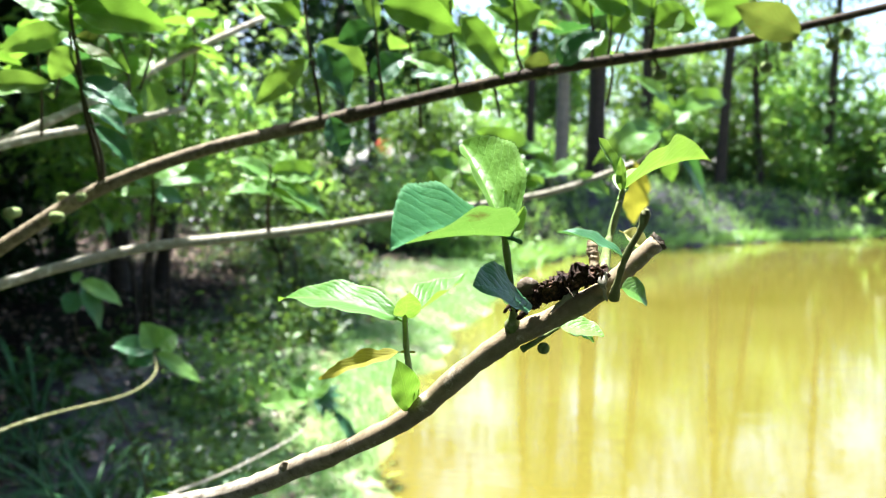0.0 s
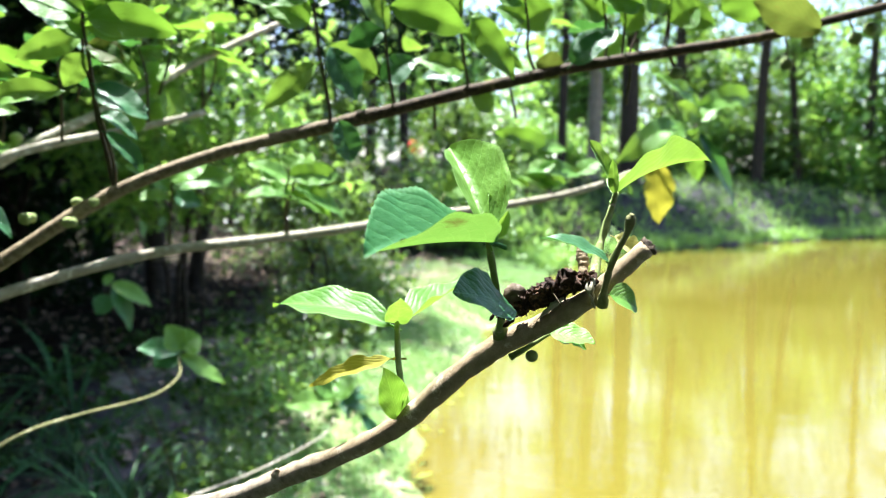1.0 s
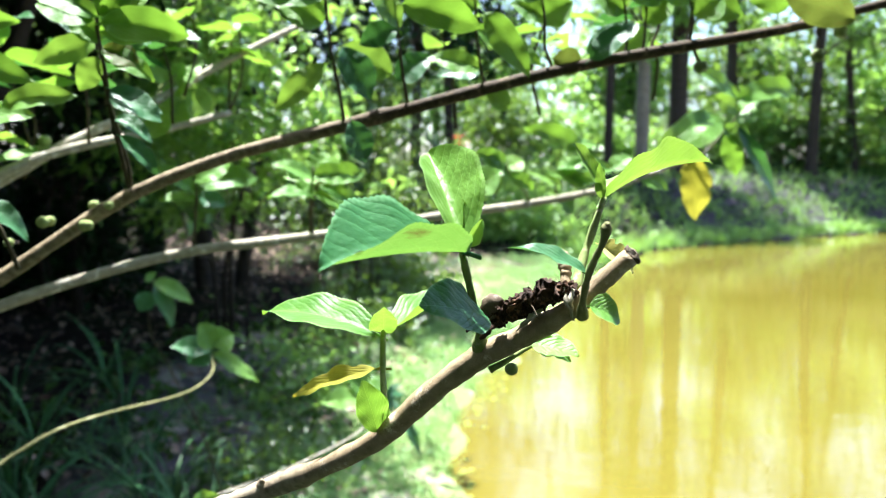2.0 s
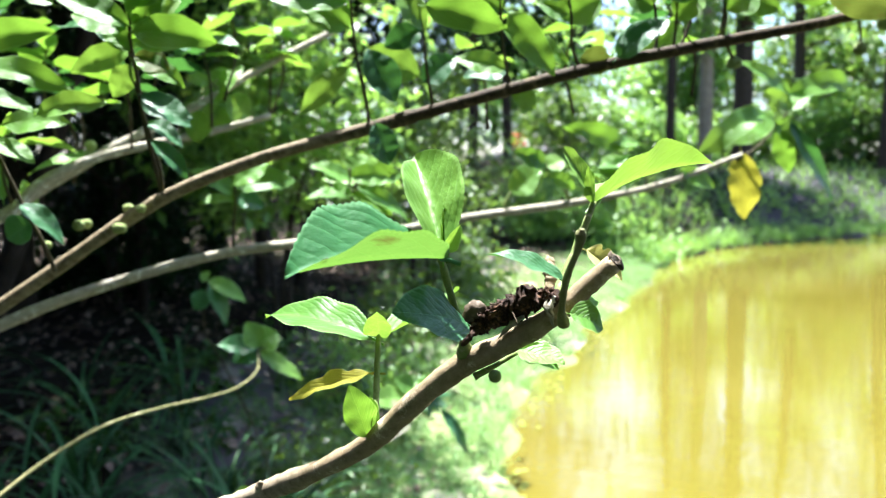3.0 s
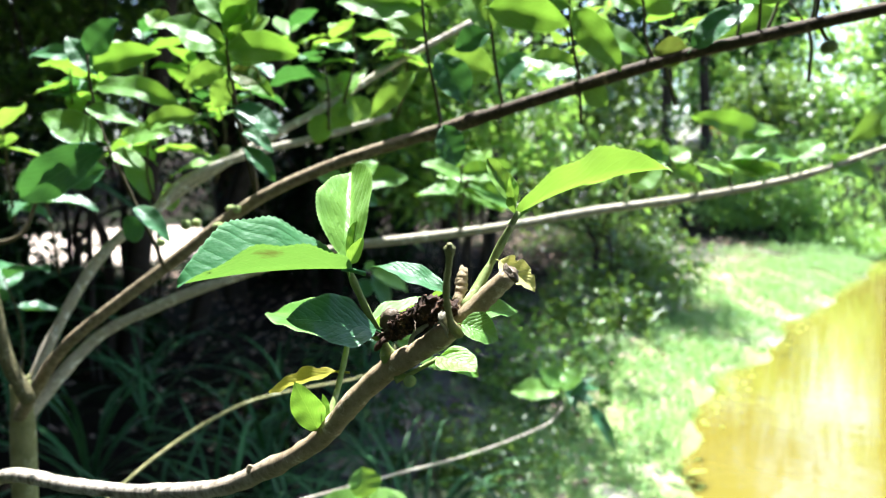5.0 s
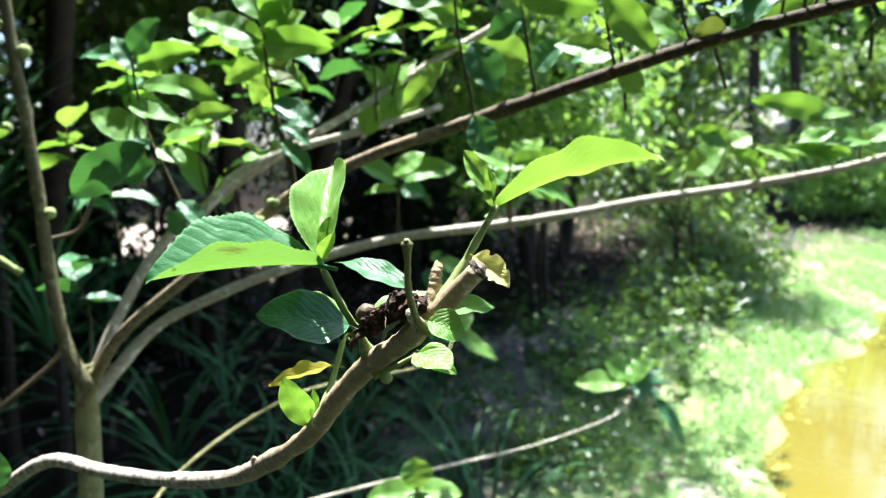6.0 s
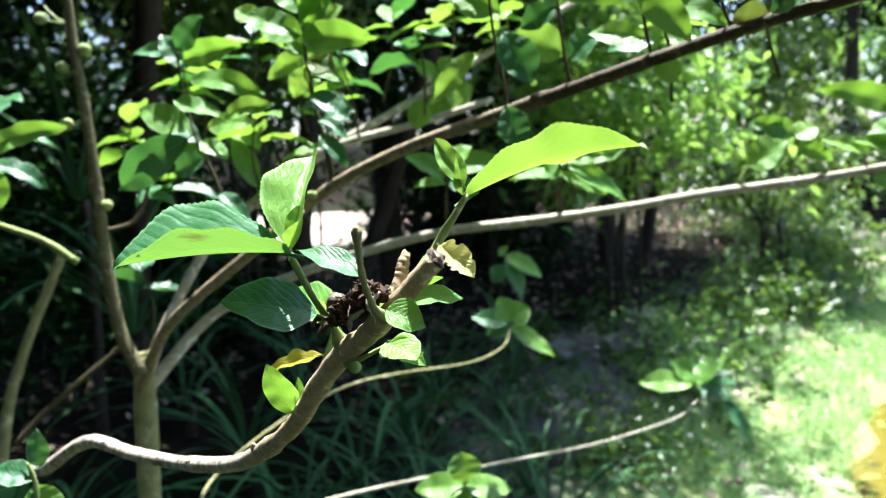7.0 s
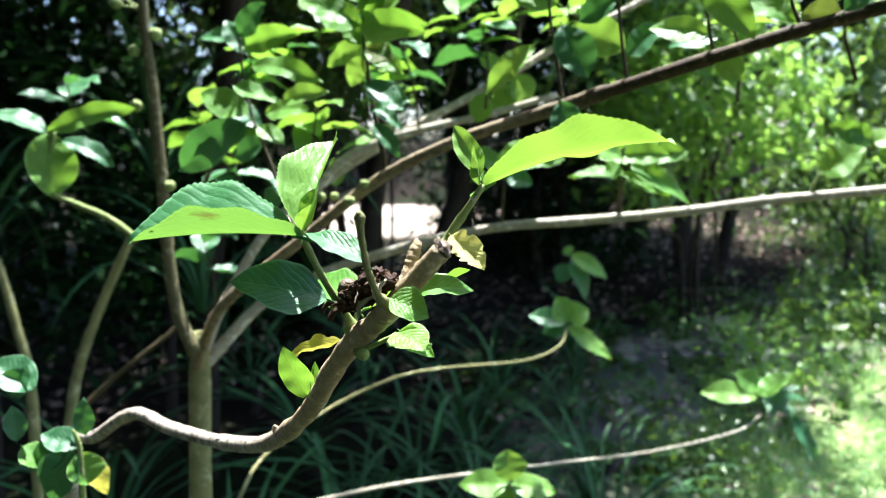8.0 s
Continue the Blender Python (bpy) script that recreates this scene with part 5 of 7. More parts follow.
t3 = place_part("shoot", tube([(-0.298, 1.394, 1.457, 0.0035), (-0.297, 1.395, 1.499, 0.0030), (-0.288, 1.402, 1.549, 0.0025), (-0.284, 1.405, 1.569, 0.0020)], M_TWIG, 7, 5, 0.07, 149, name="shoot"), shrub)
leaf(t3, (-0.301, 1.456, 1.554), (-0.235, 1.509, 1.566), 0.043, (0.46, -0.70, 0.55), M_LEAF, "arch")
leaf(t3, (-0.302, 1.455, 1.559), (-0.357, 1.411, 1.558), 0.041, (0.53, -0.68, 0.51), M_LEAF_YOUNG, "arch")
leaf(t3, (-0.302, 1.468, 1.564), (-0.279, 1.487, 1.607), 0.048, (-0.09, -0.89, 0.44), M_LEAF_YOUNG, "flat")
leaf(t3, (-0.288, 1.402, 1.544), (-0.214, 1.462, 1.482), 0.039, (0.74, -0.59, 0.32), M_LEAF, "droop")
leaf(t3, (-0.293, 1.399, 1.529), (-0.361, 1.344, 1.524), 0.037, (0.34, -0.50, 0.80), M_LEAF, "arch")
t4 = place_part("shoot", tube([(-0.051, 1.593, 1.486, 0.0035), (-0.048, 1.595, 1.508, 0.0030), (-0.038, 1.603, 1.530, 0.0025)], M_TWIG_GREEN, 7, 5, 0.07, 155, name="shoot"), shrub)
leaf(t4, (-0.040, 1.601, 1.528), (0.017, 1.647, 1.571), 0.062, (0.36, -0.84, 0.41), M_LEAF_YOUNG, "round")
t5 = place_part("shoot", tube([(0.074, 1.693, 1.500, 0.0035), (0.062, 1.683, 1.529, 0.0030), (0.033, 1.660, 1.560, 0.0025), (0.025, 1.653, 1.583, 0.0020)], M_TWIG_GREEN, 7, 5, 0.07, 157, name="shoot"), shrub)
leaf(t5, (0.025, 1.653, 1.578), (-0.012, 1.624, 1.610), 0.038, (0.74, -0.60, 0.29), M_LEAF, "flat")
leaf(t5, (0.025, 1.653, 1.578), (0.058, 1.680, 1.593), 0.043, (0.32, -0.74, 0.59), M_LEAF_YOUNG, "flat")
leaf(t5, (0.029, 1.657, 1.562), (0.078, 1.696, 1.533), 0.033, (0.70, -0.64, 0.31), M_LEAF, "arch")
leaf(t5, (0.136, 1.743, 1.514), (0.163, 1.764, 1.481), 0.037, (0.68, -0.73, 0.07), M_LEAF, "round")
t6 = place_part("shoot", tube([(0.136, 1.743, 1.502, 0.0035), (0.128, 1.736, 1.535, 0.0027), (0.132, 1.739, 1.560, 0.0020)], M_TWIG, 7, 5, 0.07, 162, name="shoot"), shrub)
leaf(t6, (0.130, 1.737, 1.545), (0.066, 1.686, 1.568), 0.033, (0.66, -0.65, 0.38), M_LEAF_YOUNG, "arch")
leaf(t6, (0.133, 1.740, 1.553), (0.211, 1.803, 1.552), 0.041, (0.54, -0.67, 0.51), M_LEAF, "arch")
leaf(t6, (0.134, 1.741, 1.565), (0.185, 1.782, 1.598), 0.048, (0.20, -0.75, 0.63), M_LEAF_YOUNG, "flat")
t7 = place_part("shoot", tube([(0.225, 1.814, 1.527, 0.0035), (0.230, 1.818, 1.562, 0.0027), (0.240, 1.826, 1.579, 0.0020)], M_TWIG, 7, 5, 0.07, 166, name="shoot"), shrub)
leaf(t7, (0.240, 1.826, 1.573), (0.289, 1.865, 1.604), 0.043, (0.21, -0.76, 0.62), M_LEAF, "flat")
leaf(t7, (0.240, 1.826, 1.573), (0.129, 1.737, 1.576), 0.045, (0.55, -0.67, 0.50), M_LEAF, "arch")
leaf(t7, (0.193, 1.788, 1.620), (0.058, 1.680, 1.660), 0.045, (0.65, -0.69, 0.33), M_LEAF, "flat")
leaf(t7, (0.142, 1.747, 1.632), (0.213, 1.804, 1.625), 0.029, (0.59, -0.68, 0.43), M_LEAF_YOUNG, "flat")
leaf(t7, (0.298, 1.873, 1.571), (0.378, 1.937, 1.528), 0.046, (0.68, -0.70, 0.21), M_LEAF, "flat")
leaf(t7, (0.016, 1.646, 1.584), (-0.032, 1.608, 1.610), 0.038, (0.69, -0.67, 0.28), M_LEAF, "flat")
leaf(t7, (0.184, 1.781, 1.540), (0.103, 1.716, 1.565), 0.034, (0.64, -0.62, 0.45), M_LEAF_YOUNG, "arch")
t8 = place_part("shoot", tube([(0.428, 1.977, 1.590, 0.0045), (0.477, 2.016, 1.624, 0.0037), (0.528, 2.057, 1.675, 0.0028), (0.560, 2.083, 1.714, 0.0020)], M_TWIG, 7, 5, 0.07, 174, name="shoot"), shrub)
leaf(t8, (0.514, 2.046, 1.694), (0.386, 1.943, 1.636), 0.082, (0.36, -0.75, 0.55), M_LEAF_YOUNG, "round")
leaf(t8, (0.488, 1.986, 1.691), (0.339, 1.867, 1.599), 0.049, (0.07, -0.66, 0.75), M_LEAF_YOUNG, "droop")
leaf(t8, (0.438, 1.985, 1.607), (0.450, 1.994, 1.453), 0.074, (0.06, -1.00, -0.06), M_LEAF_YELLOW, "nibbled")
leaf(t8, (0.552, 2.076, 1.748), (0.418, 1.969, 1.812), 0.047, (0.66, -0.74, 0.13), M_LEAF, "arch")
leaf(t8, (0.549, 2.074, 1.745), (0.722, 2.212, 1.778), 0.054, (0.43, -0.67, 0.60), M_LEAF, "arch")
leaf(t8, (0.560, 2.083, 1.714), (0.485, 2.023, 1.749), 0.047, (0.66, -0.73, 0.15), M_LEAF_YOUNG, "flat")
leaf(t8, (0.554, 2.078, 1.707), (0.607, 2.121, 1.747), 0.045, (0.03, -0.70, 0.71), M_LEAF_YOUNG, "flat")
leaf(t8, (0.555, 2.079, 1.682), (0.669, 2.170, 1.503), 0.040, (0.28, -0.91, -0.29), M_LEAF_DARK, "droop")
leaf(t8, (0.528, 2.057, 1.662), (0.560, 2.083, 1.559), 0.053, (0.16, -0.97, -0.19), M_LEAF, "flat")
leaf(t8, (0.514, 2.046, 1.675), (0.598, 2.113, 1.643), 0.055, (0.62, -0.78, -0.00), M_LEAF, "flat")
u1 = place_part("shoot", tube([(-0.540, 1.392, 1.712, 0.0030), (-0.549, 1.377, 1.731, 0.0025), (-0.558, 1.363, 1.741, 0.0020)], M_TWIG_GREEN, 7, 5, 0.07, 185, name="shoot"), shrub)
leaf(u1, (-0.552, 1.372, 1.726), (-0.575, 1.336, 1.755), 0.030, (0.85, -0.52, 0.01), M_LEAF_YOUNG, "round")
leaf(u1, (-0.547, 1.380, 1.731), (-0.536, 1.399, 1.764), 0.029, (0.46, -0.83, 0.31), M_LEAF_YOUNG, "round")
leaf(u1, (-0.508, 1.350, 1.706), (-0.485, 1.385, 1.670), 0.050, (0.81, -0.58, -0.08), M_LEAF_YOUNG, "round")
leaf(u1, (-0.535, 1.305, 1.679), (-0.542, 1.294, 1.623), 0.043, (0.36, -0.92, 0.15), M_LEAF_YOUNG, "round")
leaf(u1, (-0.525, 1.416, 1.673), (-0.550, 1.376, 1.683), 0.035, (0.86, -0.48, 0.18), M_LEAF, "round")
u2 = place_part("shoot", tube([(-0.574, 1.337, 1.682, 0.0030), (-0.562, 1.356, 1.714, 0.0025), (-0.544, 1.385, 1.741, 0.0020)], M_TWIG_GREEN, 7, 5, 0.07, 191, name="shoot"), shrub)
leaf(u2, (-0.562, 1.356, 1.688), (-0.515, 1.432, 1.771), 0.031, (0.50, -0.76, 0.41), M_LEAF_YOUNG, "flat")
leaf(u2, (-0.541, 1.390, 1.698), (-0.555, 1.368, 1.640), 0.049, (0.48, -0.85, 0.21), M_LEAF_YOUNG, "round")
leaf(u2, (-0.652, 1.210, 1.603), (-0.716, 1.106, 1.574), 0.033, (0.43, -0.48, 0.76), M_LEAF, "arch")
leaf(u2, (-0.738, 1.070, 1.533), (-0.758, 1.038, 1.630), 0.037, (0.95, -0.29, 0.10), M_LEAF_YOUNG, "flat")
leaf(u2, (-0.720, 1.100, 1.512), (-0.722, 1.097, 1.563), 0.031, (0.95, -0.32, 0.02), M_LEAF_YOUNG, "flat")
v1 = place_part("shoot", tube([(-0.395, 0.490, 1.184, 0.0040), (-0.401, 0.492, 1.226, 0.0033), (-0.406, 0.494, 1.267, 0.0027), (-0.412, 0.491, 1.285, 0.0020)], M_TWIG_GREEN, 7, 5, 0.07, 197, name="shoot"), shrub)
leaf(v1, (-0.403, 0.499, 1.279), (-0.407, 0.502, 1.318), 0.022, (0.80, -0.59, 0.12), M_LEAF_DARK, "flat")
leaf(v1, (-0.406, 0.494, 1.267), (-0.437, 0.466, 1.280), 0.028, (0.54, -0.24, 0.81), M_LEAF_DARK, "flat")
leaf(v1, (-0.453, 0.514, 1.243), (-0.429, 0.529, 1.195), 0.028, (0.88, 0.07, 0.47), M_LEAF_YELLOW, "round")
leaf(v1, (-0.406, 0.493, 1.261), (-0.397, 0.496, 1.226), 0.038, (0.97, 0.02, 0.25), M_LEAF, "cup")
leaf(v1, (-0.410, 0.489, 1.262), (-0.422, 0.470, 1.214), 0.040, (0.60, -0.78, 0.17), M_LEAF_DARK, "droop")
leaf(v1, (-0.411, 0.490, 1.273), (-0.443, 0.454, 1.244), 0.033, (0.46, -0.77, 0.44), M_LEAF_DARK, "flat")
leaf(v1, (-0.445, 0.466, 1.328), (-0.482, 0.436, 1.358), 0.042, (0.67, -0.07, 0.74), M_LEAF_DARK, "flat")
leaf(v1, (-0.454, 0.448, 1.274), (-0.462, 0.448, 1.311), 0.022, (0.98, 0.07, 0.19), M_LEAF_DARK, "flat")
leaf(v1, (-0.462, 0.449, 1.322), (-0.452, 0.464, 1.352), 0.031, (0.57, -0.80, 0.21), M_LEAF_DARK, "arch")
leaf(v1, (-0.450, 0.452, 1.268), (-0.430, 0.466, 1.244), 0.031, (0.75, 0.10, 0.66), M_LEAF, "flat")
v2 = place_part("shoot", tube([(-0.456, 1.282, 0.843, 0.0040), (-0.463, 1.288, 0.917, 0.0030), (-0.468, 1.290, 0.959, 0.0020)], M_TWIG_GREEN, 7, 5, 0.07, 208, name="shoot"), shrub)
leaf(v2, (-0.467, 1.291, 0.957), (-0.474, 1.294, 1.017), 0.061, (0.82, -0.56, 0.13), M_LEAF_YOUNG, "round")
leaf(v2, (-0.468, 1.289, 0.951), (-0.535, 1.224, 0.952), 0.051, (0.47, -0.47, 0.75), M_LEAF_YOUNG, "flat")
leaf(v2, (-0.464, 1.293, 0.951), (-0.402, 1.350, 0.935), 0.051, (0.56, -0.41, 0.73), M_LEAF_YOUNG, "flat")
leaf(v2, (-0.465, 1.291, 0.947), (-0.479, 1.270, 0.902), 0.050, (0.23, -0.91, 0.36), M_LEAF, "flat")
c1 = place_part("shoot", tube([(-0.868, 1.021, 1.603, 0.0035), (-0.843, 1.014, 1.676, 0.003), (-0.790, 0.973, 1.749, 0.002)], M_TWIG, 7, 5, 0.07, 213, name="shoot"), shrub)
leaf(c1, (-0.790, 0.973, 1.749), (-0.723, 1.000, 1.725), 0.035, (0.13, 0.39, 1.00), M_LEAF, "flat")
leaf(c1, (-0.795, 0.977, 1.739), (-0.845, 1.011, 1.712), 0.028, (-0.32, 0.28, 1.00), M_LEAF_DARK, "cup")
leaf(c1, (-0.802, 0.981, 1.727), (-0.807, 0.917, 1.708), 0.035, (-0.35, -0.06, 1.00), M_LEAF, "flat")
leaf(c1, (-0.811, 0.986, 1.710), (-0.764, 1.031, 1.685), 0.034, (-0.06, 0.58, 1.00), M_LEAF, "arch")
leaf(c1, (-0.812, 0.987, 1.708), (-0.876, 0.999, 1.718), 0.036, (0.19, -0.25, 1.00), M_LEAF_DARK, "flat")
c2 = place_part("shoot", tube([(-0.796, 1.106, 1.676, 0.0035), (-0.802, 1.137, 1.753, 0.003), (-0.804, 1.141, 1.830, 0.002)], M_TWIG, 7, 5, 0.07, 219, name="shoot"), shrub)
leaf(c2, (-0.804, 1.141, 1.830), (-0.743, 1.126, 1.854), 0.033, (-0.48, 0.31, 1.00), M_LEAF_DARK, "cup")
leaf(c2, (-0.804, 1.138, 1.818), (-0.832, 1.196, 1.838), 0.035, (0.06, -0.26, 1.00), M_LEAF_DARK, "arch")
leaf(c2, (-0.803, 1.135, 1.804), (-0.828, 1.055, 1.796), 0.042, (0.28, 0.16, 1.00), M_LEAF, "cup")
leaf(c2, (-0.803, 1.134, 1.798), (-0.751, 1.215, 1.822), 0.048, (-0.08, 0.12, 1.00), M_LEAF, "cup")
leaf(c2, (-0.801, 1.127, 1.769), (-0.898, 1.132, 1.782), 0.045, (0.17, 0.12, 1.00), M_LEAF_DARK, "flat")
c3 = place_part("shoot", tube([(-0.714, 1.225, 1.592, 0.0035), (-0.746, 1.235, 1.668, 0.003), (-0.774, 1.254, 1.745, 0.002)], M_TWIG, 7, 5, 0.07, 225, name="shoot"), shrub)
leaf(c3, (-0.774, 1.254, 1.745), (-0.688, 1.262, 1.735), 0.037, (0.21, 0.09, 1.00), M_LEAF_DARK, "flat")
leaf(c3, (-0.770, 1.252, 1.733), (-0.843, 1.284, 1.737), 0.043, (0.13, 0.30, 1.00), M_LEAF_YOUNG, "flat")
leaf(c3, (-0.762, 1.248, 1.713), (-0.724, 1.177, 1.731), 0.042, (-0.15, 0.50, 1.00), M_LEAF_DARK, "flat")
leaf(c3, (-0.756, 1.245, 1.700), (-0.722, 1.295, 1.698), 0.028, (0.12, 0.33, 1.00), M_LEAF_YOUNG, "arch")
leaf(c3, (-0.758, 1.246, 1.704), (-0.834, 1.244, 1.715), 0.041, (0.11, 0.20, 1.00), M_LEAF_DARK, "flat")
c4 = place_part("shoot", tube([(-0.639, 1.310, 1.683, 0.0035), (-0.634, 1.336, 1.765, 0.003), (-0.621, 1.333, 1.847, 0.002)], M_TWIG, 7, 5, 0.07, 231, name="shoot"), shrub)
leaf(c4, (-0.621, 1.333, 1.847), (-0.557, 1.333, 1.873), 0.036, (-0.16, 0.14, 1.00), M_LEAF_DARK, "flat")
leaf(c4, (-0.623, 1.331, 1.831), (-0.680, 1.407, 1.873), 0.056, (0.13, -0.39, 1.00), M_LEAF, "arch")
leaf(c4, (-0.624, 1.330, 1.824), (-0.642, 1.263, 1.807), 0.034, (0.06, -0.38, 1.00), M_LEAF, "arch")
leaf(c4, (-0.626, 1.327, 1.803), (-0.583, 1.398, 1.839), 0.039, (0.11, -0.17, 1.00), M_LEAF, "flat")
leaf(c4, (-0.626, 1.327, 1.801), (-0.708, 1.326, 1.799), 0.036, (-0.22, -0.28, 1.00), M_LEAF, "arch")
c5 = place_part("shoot", tube([(-0.496, 1.316, 1.697, 0.0035), (-0.487, 1.345, 1.781, 0.003), (-0.515, 1.382, 1.865, 0.002)], M_TWIG, 7, 5, 0.07, 237, name="shoot"), shrub)
leaf(c5, (-0.515, 1.382, 1.865), (-0.426, 1.397, 1.879), 0.041, (0.05, 0.16, 1.00), M_LEAF_YOUNG, "arch")
leaf(c5, (-0.513, 1.375, 1.847), (-0.589, 1.424, 1.833), 0.043, (-0.04, -0.17, 1.00), M_LEAF_YOUNG, "cup")
leaf(c5, (-0.512, 1.372, 1.841), (-0.505, 1.299, 1.828), 0.041, (0.03, 0.14, 1.00), M_LEAF, "arch")
leaf(c5, (-0.510, 1.365, 1.822), (-0.459, 1.456, 1.824), 0.044, (0.16, 0.33, 1.00), M_LEAF, "flat")
leaf(c5, (-0.509, 1.362, 1.814), (-0.598, 1.366, 1.804), 0.042, (-0.06, -0.27, 1.00), M_LEAF_YOUNG, "arch")
c6 = place_part("shoot", tube([(-0.525, 1.559, 1.680, 0.0035), (-0.491, 1.543, 1.758, 0.003), (-0.475, 1.506, 1.837, 0.002)], M_TWIG, 7, 5, 0.07, 243, name="shoot"), shrub)
leaf(c6, (-0.475, 1.506, 1.837), (-0.412, 1.492, 1.822), 0.029, (0.15, 0.17, 1.00), M_LEAF, "cup")
leaf(c6, (-0.480, 1.511, 1.820), (-0.542, 1.551, 1.812), 0.033, (-0.20, -0.25, 1.00), M_LEAF_YOUNG, "arch")
leaf(c6, (-0.488, 1.520, 1.794), (-0.487, 1.441, 1.787), 0.036, (-0.28, 0.12, 1.00), M_LEAF_YOUNG, "flat")
leaf(c6, (-0.489, 1.521, 1.793), (-0.434, 1.571, 1.776), 0.033, (0.44, 0.37, 1.00), M_LEAF_YOUNG, "flat")
c7 = place_part("shoot", tube([(-0.982, 0.989, 1.493, 0.0035), (-0.958, 0.967, 1.577, 0.003), (-0.943, 0.954, 1.661, 0.002)], M_TWIG, 7, 5, 0.07, 248, name="shoot"), shrub)
leaf(c7, (-0.943, 0.954, 1.661), (-0.856, 0.931, 1.693), 0.044, (-0.01, 0.02, 1.00), M_LEAF_YOUNG, "arch")
leaf(c7, (-0.945, 0.956, 1.649), (-0.999, 0.998, 1.634), 0.038, (-0.30, 0.33, 1.00), M_LEAF_YOUNG, "cup")
leaf(c7, (-0.950, 0.961, 1.629), (-0.926, 0.872, 1.614), 0.041, (-0.09, -0.47, 1.00), M_LEAF, "arch")
leaf(c7, (-0.951, 0.961, 1.628), (-0.916, 1.015, 1.603), 0.034, (0.09, 0.27, 1.00), M_LEAF_YOUNG, "arch")
leaf(c7, (-0.956, 0.966, 1.605), (-1.037, 0.942, 1.587), 0.048, (0.13, 0.18, 1.00), M_LEAF, "arch")
c8 = place_part("shoot", tube([(-0.893, 1.071, 1.599, 0.0035), (-0.862, 1.063, 1.687, 0.003), (-0.852, 1.061, 1.775, 0.002)], M_TWIG, 7, 5, 0.07, 254, name="shoot"), shrub)
leaf(c8, (-0.852, 1.061, 1.775), (-0.761, 1.029, 1.789), 0.048, (-0.40, 0.29, 1.00), M_LEAF, "arch")
leaf(c8, (-0.855, 1.061, 1.764), (-0.899, 1.137, 1.752), 0.046, (0.07, -0.02, 1.00), M_LEAF, "arch")
leaf(c8, (-0.859, 1.062, 1.745), (-0.836, 0.953, 1.759), 0.057, (-0.13, 0.14, 1.00), M_LEAF, "arch")
leaf(c8, (-0.859, 1.062, 1.745), (-0.822, 1.130, 1.712), 0.037, (0.04, 0.25, 1.00), M_LEAF, "flat")
leaf(c8, (-0.864, 1.064, 1.722), (-0.972, 1.069, 1.736), 0.056, (0.15, -0.33, 1.00), M_LEAF_DARK, "arch")
leaf(c8, (-0.865, 1.064, 1.720), (-0.801, 0.991, 1.681), 0.052, (0.27, -0.54, 1.00), M_LEAF, "arch")
c9 = place_part("shoot", tube([(-0.725, 1.085, 1.496, 0.0035), (-0.716, 1.049, 1.574, 0.003), (-0.700, 1.046, 1.653, 0.002)], M_TWIG, 7, 5, 0.07, 261, name="shoot"), shrub)
leaf(c9, (-0.700, 1.046, 1.653), (-0.623, 1.040, 1.652), 0.033, (0.19, 0.05, 1.00), M_LEAF_YOUNG, "arch")
leaf(c9, (-0.702, 1.049, 1.641), (-0.768, 1.105, 1.620), 0.046, (-0.47, -0.06, 1.00), M_LEAF_YOUNG, "cup")
leaf(c9, (-0.704, 1.051, 1.630), (-0.714, 0.958, 1.607), 0.047, (-0.32, -0.26, 1.00), M_LEAF, "arch")
leaf(c9, (-0.707, 1.056, 1.613), (-0.656, 1.135, 1.605), 0.048, (-0.24, 0.06, 1.00), M_LEAF_YOUNG, "arch")
leaf(c9, (-0.709, 1.059, 1.599), (-0.794, 1.050, 1.631), 0.042, (0.71, -0.18, 1.00), M_LEAF_YOUNG, "arch")
c10 = place_part("shoot", tube([(-0.762, 1.225, 1.632, 0.0035), (-0.766, 1.208, 1.713, 0.003), (-0.731, 1.180, 1.794, 0.002)], M_TWIG, 7, 5, 0.07, 267, name="shoot"), shrub)
leaf(c10, (-0.731, 1.180, 1.794), (-0.660, 1.160, 1.803), 0.037, (-0.43, -0.11, 1.00), M_LEAF_DARK, "arch")
leaf(c10, (-0.734, 1.185, 1.777), (-0.815, 1.240, 1.751), 0.053, (-0.12, -0.17, 1.00), M_LEAF, "cup")
leaf(c10, (-0.735, 1.186, 1.772), (-0.706, 1.111, 1.795), 0.039, (0.12, 0.02, 1.00), M_LEAF, "cup")
leaf(c10, (-0.739, 1.192, 1.752), (-0.664, 1.257, 1.726), 0.055, (0.06, 0.48, 1.00), M_LEAF, "cup")
leaf(c10, (-0.739, 1.192, 1.751), (-0.807, 1.162, 1.770), 0.040, (0.02, -0.04, 1.00), M_LEAF, "arch")
c11 = place_part("shoot", tube([(-0.995, 1.079, 1.394, 0.0035), (-1.003, 1.077, 1.485, 0.003), (-0.979, 1.044, 1.576, 0.002)], M_TWIG, 7, 5, 0.07, 273, name="shoot"), shrub)
leaf(c11, (-0.979, 1.044, 1.576), (-0.899, 1.050, 1.602), 0.041, (-0.06, -0.28, 1.00), M_LEAF, "arch")
leaf(c11, (-0.980, 1.047, 1.563), (-1.068, 1.087, 1.548), 0.043, (-0.04, 0.35, 1.00), M_LEAF, "cup")
leaf(c11, (-0.982, 1.051, 1.539), (-0.941, 0.952, 1.507), 0.048, (0.10, -0.32, 1.00), M_LEAF_DARK, "arch")
leaf(c11, (-0.983, 1.053, 1.531), (-0.925, 1.118, 1.511), 0.048, (0.40, 0.26, 1.00), M_LEAF_DARK, "arch")
leaf(c11, (-0.986, 1.059, 1.500), (-1.084, 1.041, 1.534), 0.047, (0.39, 0.23, 1.00), M_LEAF_DARK, "flat")
